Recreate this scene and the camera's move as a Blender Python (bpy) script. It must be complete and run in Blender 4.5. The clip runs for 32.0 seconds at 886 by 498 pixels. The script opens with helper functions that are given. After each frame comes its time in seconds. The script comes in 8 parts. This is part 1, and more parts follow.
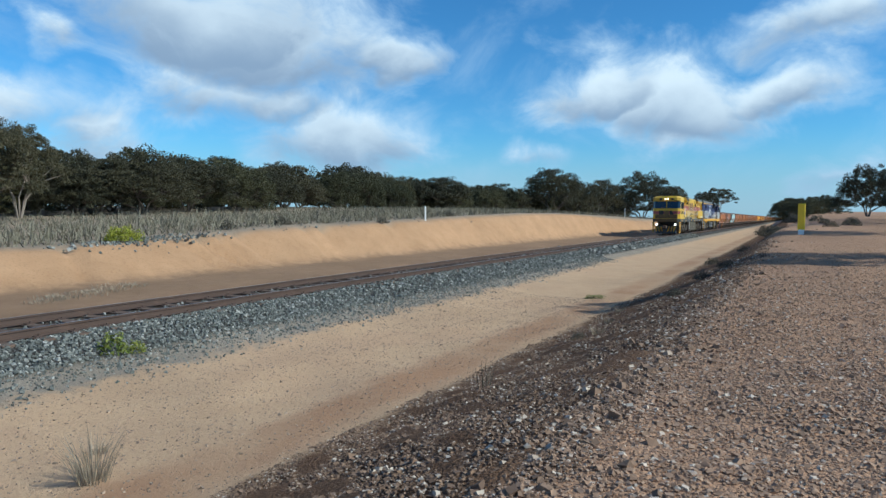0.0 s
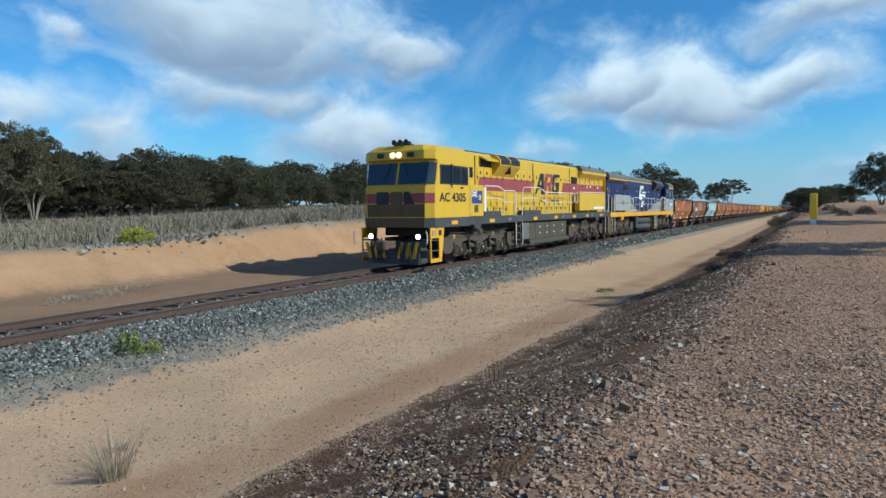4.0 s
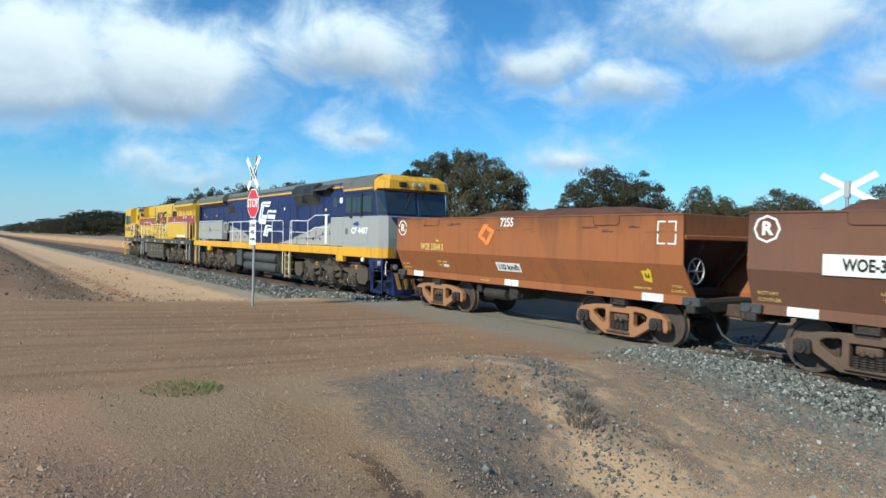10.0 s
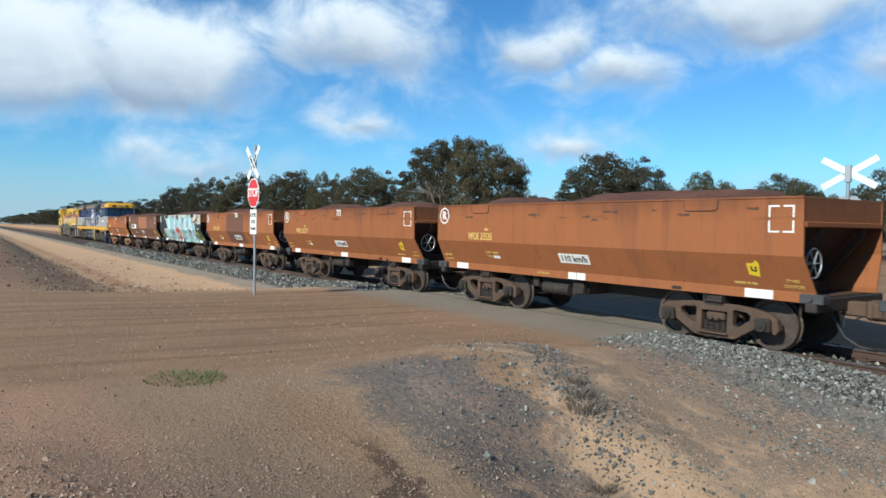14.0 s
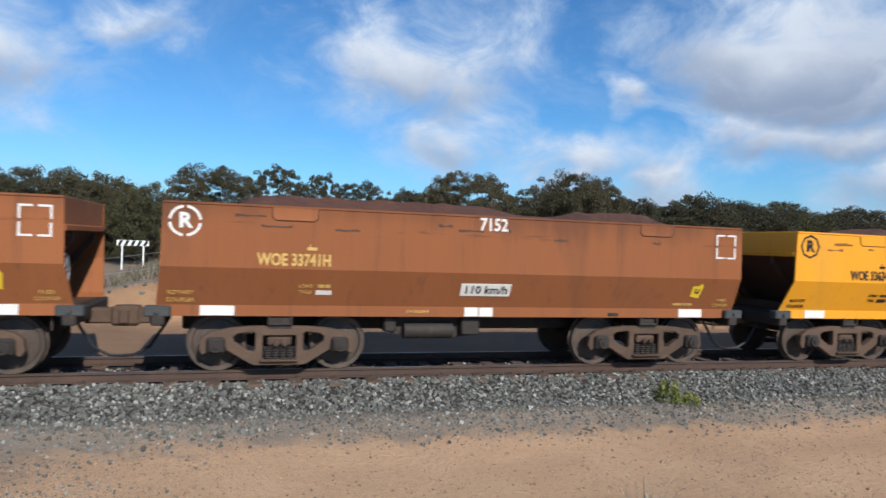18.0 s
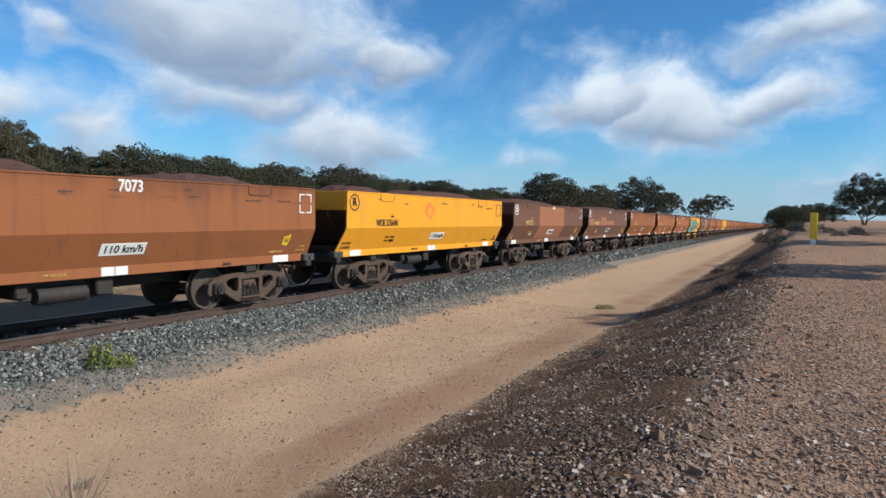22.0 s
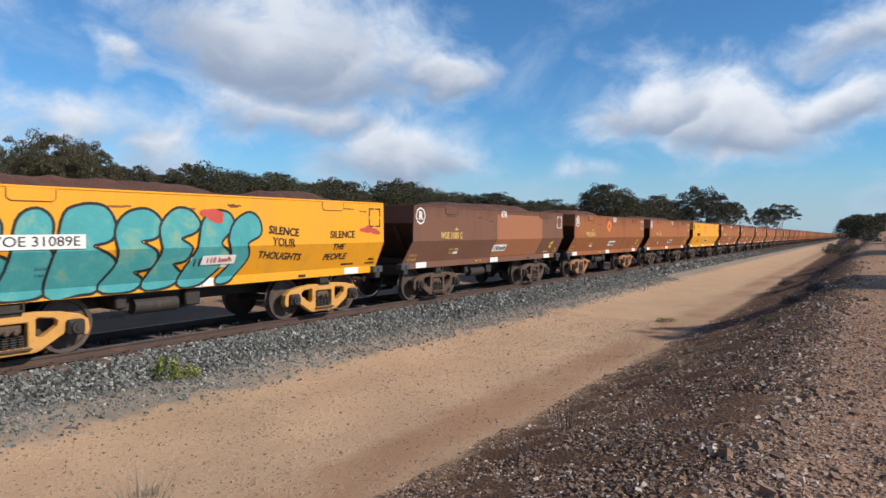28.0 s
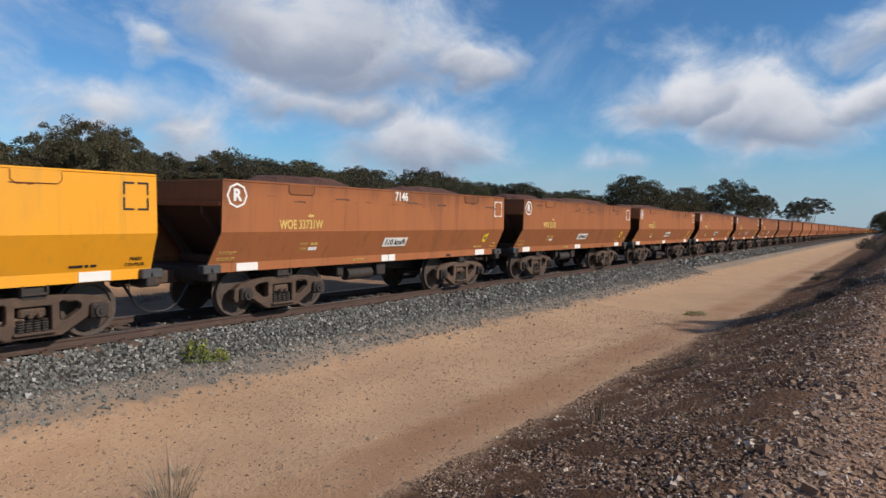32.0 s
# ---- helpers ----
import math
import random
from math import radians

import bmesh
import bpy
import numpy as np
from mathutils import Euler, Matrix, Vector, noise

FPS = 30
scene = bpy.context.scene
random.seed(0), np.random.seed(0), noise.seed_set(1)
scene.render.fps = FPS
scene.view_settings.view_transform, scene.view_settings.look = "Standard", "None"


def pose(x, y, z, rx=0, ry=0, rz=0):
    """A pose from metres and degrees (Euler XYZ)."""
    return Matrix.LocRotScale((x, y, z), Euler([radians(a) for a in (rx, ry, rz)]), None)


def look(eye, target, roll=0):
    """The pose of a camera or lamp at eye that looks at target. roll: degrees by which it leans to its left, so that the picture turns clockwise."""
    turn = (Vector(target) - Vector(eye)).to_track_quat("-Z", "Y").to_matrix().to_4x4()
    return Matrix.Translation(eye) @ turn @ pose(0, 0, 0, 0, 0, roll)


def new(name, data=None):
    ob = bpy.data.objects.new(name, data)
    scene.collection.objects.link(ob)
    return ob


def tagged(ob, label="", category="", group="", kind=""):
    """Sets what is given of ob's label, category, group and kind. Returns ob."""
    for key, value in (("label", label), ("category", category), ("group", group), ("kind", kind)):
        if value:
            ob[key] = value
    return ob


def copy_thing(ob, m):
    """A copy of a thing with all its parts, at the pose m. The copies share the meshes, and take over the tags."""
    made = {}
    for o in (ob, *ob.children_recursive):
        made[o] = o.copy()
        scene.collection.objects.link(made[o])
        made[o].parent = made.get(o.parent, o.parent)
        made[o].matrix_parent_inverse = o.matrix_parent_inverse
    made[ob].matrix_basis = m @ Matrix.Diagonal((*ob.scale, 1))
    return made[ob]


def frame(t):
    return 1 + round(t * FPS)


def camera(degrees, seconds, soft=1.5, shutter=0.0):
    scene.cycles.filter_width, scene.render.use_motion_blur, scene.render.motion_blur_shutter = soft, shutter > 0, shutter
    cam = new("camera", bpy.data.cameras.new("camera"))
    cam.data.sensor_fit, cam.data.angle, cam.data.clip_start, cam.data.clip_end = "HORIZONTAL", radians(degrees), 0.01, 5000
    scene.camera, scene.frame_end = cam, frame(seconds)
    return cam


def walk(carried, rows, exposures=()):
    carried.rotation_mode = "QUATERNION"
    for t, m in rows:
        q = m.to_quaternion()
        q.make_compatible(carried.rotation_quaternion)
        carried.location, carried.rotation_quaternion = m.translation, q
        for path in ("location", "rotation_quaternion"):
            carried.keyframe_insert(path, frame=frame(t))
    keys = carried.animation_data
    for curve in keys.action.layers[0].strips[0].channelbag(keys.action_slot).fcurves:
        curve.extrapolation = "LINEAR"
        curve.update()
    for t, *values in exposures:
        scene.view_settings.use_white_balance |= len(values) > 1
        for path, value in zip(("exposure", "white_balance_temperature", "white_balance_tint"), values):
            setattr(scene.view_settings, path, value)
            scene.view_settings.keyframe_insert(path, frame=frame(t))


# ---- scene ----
import itertools
from mathutils.geometry import tessellate_polygon

# ---------------------------------------------------------------- camera
LENS = 66.73
cam = camera(LENS, 32.0, soft=1.5, shutter=0.06)


def aim(x, y, z, yaw, pitch, roll):
    a, b = radians(yaw), radians(pitch)
    eye = Vector((x, y, z))
    return look(eye, eye + Vector((-math.sin(a) * math.cos(b), math.cos(a) * math.cos(b), math.sin(b))) * 10, roll)


# seconds, eye, yaw, pitch, roll
PATH = [
    [(0, -0.00, -0.00, 2.13, -60.99, -3.52, 0.10), (0.5, -0.04, -0.05, 2.15, -60.96, -3.53, 0.02), (1, -0.07, -0.07, 2.16, -60.77, -3.41, 0.07), (1.5, -0.07, -0.08, 2.17, -60.53, -3.33, -0.04), (2, -0.06, -0.07, 2.17, -60.23, -3.27, 0.14), (2.5, -0.06, -0.06, 2.17, -60.24, -3.23, 0.34), (3.5, -0.06, -0.04, 2.15, -60.12, -3.68, -0.47), (4.5, -0.06, -0.03, 2.14, -58.99, -4.46, -1.91), (5, -0.05, -0.00, 2.14, -53.59, -4.90, -3.16), (5.5, -0.05, 0.08, 2.12, -48.88, -4.87, -3.32)],
    [(6, -0.04, 0.20, 2.10, -35.43, -3.82, -2.77), (6.5, -0.02, 0.29, 2.10, -21.44, -3.77, -2.33), (6.7, 0.01, 0.32, 2.10, -12.00, -3.83, -1.98), (7, 0.04, 0.36, 2.11, 9.85, -4.13, -1.58), (7.5, 0.07, 0.41, 2.13, 30.25, -3.13, -1.13), (8, 0.09, 0.44, 2.15, 37.95, -1.89, 0.05), (8.5, 0.07, 0.41, 2.16, 42.51, -1.43, -0.16), (9, 0.05, 0.35, 2.15, 47.70, -0.93, 0.23), (9.5, 0.04, 0.31, 2.15, 51.99, -0.87, 0.97), (10, 0.03, 0.31, 2.14, 54.96, -1.04, 1.49)],
    [(10.5, 0.03, 0.32, 2.14, 54.29, -1.15, 1.69), (11, 0.02, 0.33, 2.13, 53.89, -1.17, 1.67), (11.5, 0.02, 0.33, 2.13, 53.64, -1.27, 1.56), (12, 0.03, 0.32, 2.14, 54.28, -1.51, 1.29), (12.5, 0.03, 0.31, 2.14, 54.89, -1.66, 1.21), (13, 0.02, 0.31, 2.13, 55.03, -1.88, 0.92), (13.5, 0.03, 0.31, 2.14, 55.05, -2.14, 0.93), (14.5, 0.06, 0.32, 2.15, 55.03, -2.02, 1.03), (15.5, 0.10, 0.34, 2.15, 53.76, -1.85, 1.13), (16, 0.14, 0.37, 2.15, 45.63, -1.90, 0.53)],
    [(16.5, 0.19, 0.42, 2.17, 37.44, -2.21, 0.69), (17, 0.22, 0.46, 2.19, 27.08, -2.00, 0.39), (17.3, 0.22, 0.47, 2.19, 19.78, -1.88, 0.13), (17.5, 0.19, 0.47, 2.19, 13.65, -1.98, 0.00), (17.7, 0.18, 0.46, 2.20, 1.76, -1.50, 0.70), (17.8, 0.16, 0.46, 2.20, -5.46, -1.10, 1.09), (18, 0.18, 0.49, 2.21, -16.28, -0.48, 1.96), (18.5, 0.24, 0.58, 2.20, -33.43, -0.84, 3.22), (19, 0.33, 0.66, 2.16, -45.69, -1.83, 4.36), (19.5, 0.42, 0.69, 2.14, -52.57, -3.82, 3.95)],
    [(20, 0.51, 0.70, 2.17, -56.55, -4.63, 2.05), (20.5, 0.55, 0.71, 2.18, -59.24, -3.12, 1.03), (21, 0.57, 0.73, 2.17, -61.18, -3.45, 0.54), (21.5, 0.58, 0.74, 2.17, -61.90, -3.32, 0.58), (22, 0.57, 0.74, 2.19, -61.54, -3.28, 0.86), (22.5, 0.55, 0.72, 2.20, -60.30, -3.18, 0.56), (23, 0.57, 0.74, 2.19, -58.75, -3.18, 0.55), (23.5, 0.59, 0.75, 2.17, -57.76, -3.22, 0.39), (24, 0.59, 0.75, 2.17, -57.38, -3.22, 0.19), (24.5, 0.59, 0.74, 2.18, -57.00, -3.21, 0.38)],
    [(25.5, 0.57, 0.73, 2.19, -56.71, -3.01, 0.32), (26.5, 0.57, 0.73, 2.19, -56.48, -2.80, 0.25), (27, 0.58, 0.74, 2.18, -56.91, -2.46, 0.29), (27.5, 0.59, 0.75, 2.17, -57.01, -2.35, 0.42), (28, 0.59, 0.76, 2.18, -56.80, -2.23, 0.28), (28.5, 0.59, 0.77, 2.17, -56.48, -2.22, 0.23), (29, 0.60, 0.78, 2.16, -56.12, -2.16, 0.14), (29.5, 0.60, 0.78, 2.16, -56.01, -2.21, 0.26), (30, 0.59, 0.78, 2.16, -55.90, -2.29, 0.42), (30.5, 0.60, 0.78, 2.15, -55.72, -2.38, 0.40)],
    [(31, 0.62, 0.80, 2.14, -55.63, -2.54, 0.46), (31.5, 0.62, 0.82, 2.14, -55.49, -2.83, 0.61), (32, 0.61, 0.85, 2.15, -54.71, -3.12, 0.99)],
]
EXPOSURES = [(0, 0.08, 5280, -3), (4, 0.04, 5280, -3), (5, -0.02, 5300, -2), (6, 0.10, 5600, -3), (8, 0.20, 5450, -4), (9, 0.29, 5600, -4), (10.5, 0.20, 5600, -3), (12.5, 0.10, 5650, -1), (14, 0.20, 5700, 1), (16, 0.36, 5850, 6), (17, 0.33, 5900, 8), (18, 0.04, 5800, 9), (19, -0.24, 5750, 9), (20, 0.0, 5750, 7), (22, 0.08, 5700, 5), (25, 0.12, 5800, 6), (28, 0.10, 6050, 10), (31, 0.02, 6200, 12), (32, -0.12, 6200, 12)]
walk(cam, [(t, aim(*rest)) for row in PATH for t, *rest in row], EXPOSURES)

# ---------------------------------------------------------------- light
SUN_SIDE, SUN_UP = 12.0, 34.0      # degrees from -y towards +x, and above the horizon
sun_dir = Vector((math.sin(radians(SUN_SIDE)) * math.cos(radians(SUN_UP)), -math.cos(radians(SUN_SIDE)) * math.cos(radians(SUN_UP)), math.sin(radians(SUN_UP))))
sun = new("sun", bpy.data.lights.new("sun", "SUN"))
sun.data.energy, sun.data.angle, sun.data.color = 4.5, radians(0.6), (1.0, 0.89, 0.73)
sun.matrix_world = look((0, 0, 60), Vector((0, 0, 60)) - sun_dir)


class Nodes:
    """Short hand for node trees."""

    def __init__(self, tree):
        self.t = tree
        tree.nodes.clear()

    def n(self, kind, **kw):
        node = self.t.nodes.new(kind)
        for key, value in kw.items():
            if key in ("operation", "blend_type", "data_type", "noise_dimensions", "feature", "distance", "wave_type", "bands_direction", "sky_type", "sun_disc", "sun_elevation", "sun_rotation", "interpolation_type", "clamp", "use_clamp", "vector_type", "air_density", "dust_density", "ozone_density", "altitude"):
                if key == "operation":
                    node.operation = value
                elif key == "blend_type":
                    node.blend_type = value
                elif key == "data_type":
                    node.data_type = value
                elif key == "noise_dimensions":
                    node.noise_dimensions = value
                elif key == "feature":
                    node.feature = value
                elif key == "distance":
                    node.distance = value
                elif key == "sky_type":
                    node.sky_type = value
                elif key == "sun_disc":
                    node.sun_disc = value
                elif key == "sun_elevation":
                    node.sun_elevation = value
                elif key == "sun_rotation":
                    node.sun_rotation = value
                elif key == "interpolation_type":
                    node.interpolation_type = value
                elif key == "use_clamp":
                    node.use_clamp = value
                elif key == "air_density":
                    node.air_density = value
                elif key == "dust_density":
                    node.dust_density = value
                elif key == "ozone_density":
                    node.ozone_density = value
        return node

    def put(self, socket, value):
        if isinstance(value, bpy.types.NodeSocket):
            self.t.links.new(value, socket)
        elif value is not None:
            socket.default_value = value

    def math(self, op, a, b=None, c=None, clamp=False):
        node = self.n("ShaderNodeMath", operation=op, use_clamp=clamp)
        for s, v in zip(node.inputs, (a, b, c)):
            self.put(s, v)
        return node.outputs[0]

    def vec(self, op, a, b=None):
        node = self.n("ShaderNodeVectorMath", operation=op)
        self.put(node.inputs[0], a)
        if b is not None:
            self.put(node.inputs[1], b)
        return node.outputs[0]

    def step(self, v, lo, hi, a=0.0, b=1.0):
        node = self.n("ShaderNodeMapRange", interpolation_type="SMOOTHSTEP")
        for s, x in zip(node.inputs, (v, lo, hi, a, b)):
            self.put(s, x)
        return node.outputs[0]

    def mix(self, f, a, b, how="MIX"):
        node = self.n("ShaderNodeMix", data_type="RGBA", blend_type=how)
        self.put(node.inputs[0], f)
        self.put(node.inputs[6], (*a, 1) if isinstance(a, tuple) and len(a) == 3 else a)
        self.put(node.inputs[7], (*b, 1) if isinstance(b, tuple) and len(b) == 3 else b)
        return node.outputs[2]

    def noise(self, where, scale, detail=4.0, rough=0.55, warp=0.0):
        node = self.n("ShaderNodeTexNoise")
        self.put(node.inputs["Vector"], where)
        node.inputs["Scale"].default_value, node.inputs["Detail"].default_value = scale, detail
        node.inputs["Roughness"].default_value, node.inputs["Distortion"].default_value = rough, warp
        return node.outputs[0]

    def voronoi(self, where, scale, feature="F1"):
        node = self.n("ShaderNodeTexVoronoi", feature=feature)
        self.put(node.inputs["Vector"], where)
        node.inputs["Scale"].default_value = scale
        return node.outputs


def build_sky():
    world = bpy.data.worlds.new("sky")
    scene.world = world
    world.use_nodes = True
    k = Nodes(world.node_tree)
    out = k.n("ShaderNodeOutputWorld")
    sky = k.n("ShaderNodeTexSky", sky_type="NISHITA", sun_disc=False, sun_elevation=radians(SUN_UP), sun_rotation=radians(180 - SUN_SIDE), air_density=1.0, dust_density=0.0, ozone_density=3.0)
    coords = k.n("ShaderNodeTexCoord").outputs["Generated"]
    sep = k.n("ShaderNodeSeparateXYZ")
    k.put(sep.inputs[0], coords)
    x, y, z = sep.outputs
    up = k.math("MAXIMUM", z, 0.012)
    # a flat cloud deck seen in perspective, and puffs of cumulus placed by bearing and height
    az = k.math("ARCTAN2", x, y)
    el = k.math("ARCSINE", z)
    flat = k.n("ShaderNodeCombineXYZ")
    k.put(flat.inputs[0], az)
    k.put(flat.inputs[1], k.math("MULTIPLY", el, 1.35))
    wob = k.n("ShaderNodeTexNoise")
    k.put(wob.inputs["Vector"], flat.outputs[0])
    wob.inputs["Scale"].default_value, wob.inputs["Detail"].default_value = 6.0, 6.0
    wobble = k.vec("SUBTRACT", wob.outputs[1], (0.5, 0.5, 0.5))
    mul = k.n("ShaderNodeVectorMath", operation="SCALE")
    k.put(mul.inputs[0], wobble)
    mul.inputs[3].default_value = 0.20
    place = k.vec("ADD", flat.outputs[0], mul.outputs[0])
    total, under = None, None
    for a, e, w, h, dense in CLOUDS:
        c = (radians(a), radians(e) * 1.35, 0)
        off = k.vec("SUBTRACT", place, c)
        off = k.vec("DIVIDE", off, (radians(w) * 1.3, radians(h) * 1.75, 9.0))
        node = k.n("ShaderNodeVectorMath", operation="LENGTH")
        k.put(node.inputs[0], off)
        m = k.math("MULTIPLY", k.math("SUBTRACT", 1.0, node.outputs[1]), dense)
        sp = k.n("ShaderNodeSeparateXYZ")
        k.put(sp.inputs[0], off)
        below = k.math("MULTIPLY", k.step(m, 0.0, 0.5), k.step(sp.outputs[1], *((0.75, -0.55) if 38 < a < 60 else (0.45, -0.75))))
        total = m if total is None else k.math("MAXIMUM", total, m)
        under = below if under is None else k.math("MAXIMUM", under, below)
    fine = k.noise(flat.outputs[0], 9.0, 8.0, 0.62, 0.5)
    wisps = k.noise(flat.outputs[0], 5.0, 8.0, 0.6, 0.6)
    body = k.math("ADD", total, k.math("MULTIPLY", k.math("SUBTRACT", fine, 0.5), 1.7))
    mask = k.math("MULTIPLY", k.step(body, -0.26, 0.74), 0.96)
    thin = k.math("MULTIPLY", k.step(wisps, 0.48, 0.82), 0.40)
    mask = k.math("MAXIMUM", mask, thin)
    shade = k.math("MULTIPLY", under, k.step(fine, 0.25, 0.6, 0.55, 1.0), clamp=True)
    white = k.mix(k.math("MULTIPLY", k.step(body, 0.1, 0.9), 1.0), (0.66, 0.76, 0.88), (1.0, 0.99, 0.98))
    white = k.mix(k.math("MULTIPLY", shade, 0.95), white, (0.33, 0.39, 0.50))
    blue = k.n("ShaderNodeBackground")
    k.put(blue.inputs[0], k.mix(1.0, sky.outputs[0], (0.61, 0.96, 1.19), "MULTIPLY"))
    blue.inputs[1].default_value = SKY_POWER
    puff = k.n("ShaderNodeBackground")
    k.put(puff.inputs[0], white)
    puff.inputs[1].default_value = CLOUD_POWER
    both = k.n("ShaderNodeMixShader")
    k.put(both.inputs[0], mask)
    k.put(both.inputs[1], blue.outputs[0])
    k.put(both.inputs[2], puff.outputs[0])
    haze = k.n("ShaderNodeBackground")
    haze.inputs[0].default_value, haze.inputs[1].default_value = (0.56, 0.70, 0.88, 1), 0.66
    low = k.n("ShaderNodeMixShader")
    k.put(low.inputs[0], k.step(z, 0.11, 0.0, 0.0, 0.66))
    k.put(low.inputs[1], both.outputs[0])
    k.put(low.inputs[2], haze.outputs[0])
    k.put(out.inputs[0], low.outputs[0])


SKY_POWER, CLOUD_POWER = 0.090, 0.86
# bearing from +y (towards +x), height, half width, half height in degrees, density
CLOUDS = [(46.8, 13.7, 8.8, 5.0, 1.2), (46.3, 8.2, 5.2, 1.7, 1.0), (52.8, 5.6, 6.7, 3.0, 1.0), (57.1, 12.7, 4.1, 2.0, 1.1), (73.7, 10.2, 5.2, 2.7, 1.3), (79.8, 8.7, 6.1, 3.7, 1.3), (87.7, 8.9, 4.8, 1.9, 1.2), (32.1, 12.1, 1.9, 1.3, 0.6), (33.7, 5.4, 3.3, 1.5, 0.7)]
CLOUDS += [(28.2, 6.7, 2.3, 1.6, 0.8), (90.6, 13.6, 5.3, 2.1, 0.9), (69.5, 4.2, 1.9, 1.2, 0.5), (90.8, 2.5, 2.8, 1.1, 0.6), (-76.4, 12.3, 7.6, 4.6, 1.3), (-62.2, 14.8, 6.3, 4.1, 1.1), (-47.0, 15.6, 4.3, 2.4, 0.9), (-41.1, 12.5, 4.0, 2.2, 0.9), (-30.5, 17.5, 9.0, 3.5, 1.0)]
CLOUDS += [(-18.3, 12.3, 5.4, 3.8, 0.8), (-61.0, 7.2, 3.4, 1.5, 0.6), (-75.8, 4.9, 4.6, 1.4, 0.7), (-86.0, 11.6, 10.4, 4.7, 1.3), (-44.5, 6.9, 4.2, 1.5, 0.6), (-8.4, 15.9, 3.3, 1.4, 0.5), (14.4, 15.2, 8.6, 4.9, 0.8), (16.5, 8.6, 5.7, 3.0, 0.7), (42.3, 15.3, 9.2, 4.9, 1.2), (42.7, 8.7, 6.1, 2.6, 0.9), (29.2, 6.8, 7.0, 2.2, 0.7)]
CLOUDS += [(110, 20, 14, 6, 1.0), (140, 16, 12, 5, 1.0), (175, 22, 16, 6, 1.0), (-115, 18, 13, 6, 1.0), (-150, 20, 15, 6, 1.0), (60, 32, 14, 6, 0.8), (-40, 34, 16, 6, 0.8)]
build_sky()

# ---------------------------------------------------------------- materials
def paint(name, base, spread=0.12, rough=0.55, metal=0.0, grain=25.0, patch=1.6, bump=0.15, dirt=None, dirt_amount=0.3, size=0.02, random_tone=0.0, streak=False, spec=0.4, soot=None):
    """A painted or natural surface: base colour, tone varied at two scales, a dirt colour in patches, fine relief."""
    mat = bpy.data.materials.new(name)
    mat.use_nodes = True
    k = Nodes(mat.node_tree)
    out, bsdf = k.n("ShaderNodeOutputMaterial"), k.n("ShaderNodeBsdfPrincipled")
    k.put(out.inputs[0], bsdf.outputs[0])
    where = k.n("ShaderNodeTexCoord").outputs["Object"]
    if streak:
        m = k.n("ShaderNodeMapping")
        m.inputs["Scale"].default_value = (1.0, 1.0, 0.16)
        k.put(m.inputs["Vector"], where)
        long = m.outputs[0]
    else:
        long = where
    fine, wide = k.noise(where, grain, 6.0, 0.6), k.noise(long, patch, 6.0, 0.62, 0.4)
    tone = k.math("MULTIPLY_ADD", fine, spread, 1.0 - spread / 2)
    tone = k.math("MULTIPLY", tone, k.math("MULTIPLY_ADD", wide, spread * 2.2, 1.0 - spread * 1.1))
    if random_tone:
        rnd = k.n("ShaderNodeObjectInfo").outputs["Random"]
        tone = k.math("MULTIPLY", tone, k.math("MULTIPLY_ADD", rnd, random_tone, 1.0 - random_tone / 2))
    grey = k.n("ShaderNodeCombineColor")
    for s in grey.inputs[:3]:
        k.put(s, tone)
    col = k.mix(1.0, base, grey.outputs[0], "MULTIPLY")
    if dirt:
        amount = k.math("MULTIPLY", k.step(wide, 0.5, 0.72), dirt_amount)
        amount = k.math("ADD", amount, k.math("MULTIPLY", k.step(fine, 0.55, 0.75), dirt_amount * 0.5), clamp=True)
        col = k.mix(amount, col, dirt)
        if streak:
            run = k.n("ShaderNodeMapping")
            run.inputs["Scale"].default_value = (1.0, 1.0, 0.07)
            k.put(run.inputs["Vector"], where)
            runs = k.noise(run.outputs[0], 6.0, 5.0, 0.6)
            col = k.mix(k.math("MULTIPLY", k.step(runs, 0.52, 0.74), dirt_amount * 0.9), col, dirt)
    if soot:
        # ragged rub marks and spilled ore dust below the rim, at the height soot
        rub = k.n("ShaderNodeMapping")
        rub.inputs["Scale"].default_value = (0.5, 1.0, 4.5)
        k.put(rub.inputs["Vector"], where)
        marks = k.noise(rub.outputs[0], 2.2, 6.0, 0.65, 0.6)
        tall = k.n("ShaderNodeSeparateXYZ")
        k.put(tall.inputs[0], where)
        edge = k.math("MULTIPLY_ADD", k.math("SUBTRACT", wide, 0.5), 1.5, tall.outputs[2])
        dust = k.math("MULTIPLY", k.step(edge, soot - 0.40, soot + 0.18), 0.45)
        band = k.math("MULTIPLY", k.step(tall.outputs[2], soot - 0.46, soot - 0.36), k.step(tall.outputs[2], soot - 0.20, soot - 0.30))
        dust = k.math("MAXIMUM", dust, k.math("MULTIPLY", band, k.step(marks, 0.55, 0.70, 0.0, 0.60)))
        col = k.mix(dust, col, (0.075, 0.036, 0.026))
    k.put(bsdf.inputs["Base Color"], col)
    k.put(bsdf.inputs["Roughness"], k.math("MULTIPLY_ADD", wide, 0.2, rough - 0.1))
    bsdf.inputs["Metallic"].default_value = metal
    bsdf.inputs["Specular IOR Level"].default_value = spec
    if bump:
        b = k.n("ShaderNodeBump")
        b.inputs["Strength"].default_value, b.inputs["Distance"].default_value = bump, size
        k.put(b.inputs["Height"], fine)
        k.put(bsdf.inputs["Normal"], b.outputs[0])
    return mat


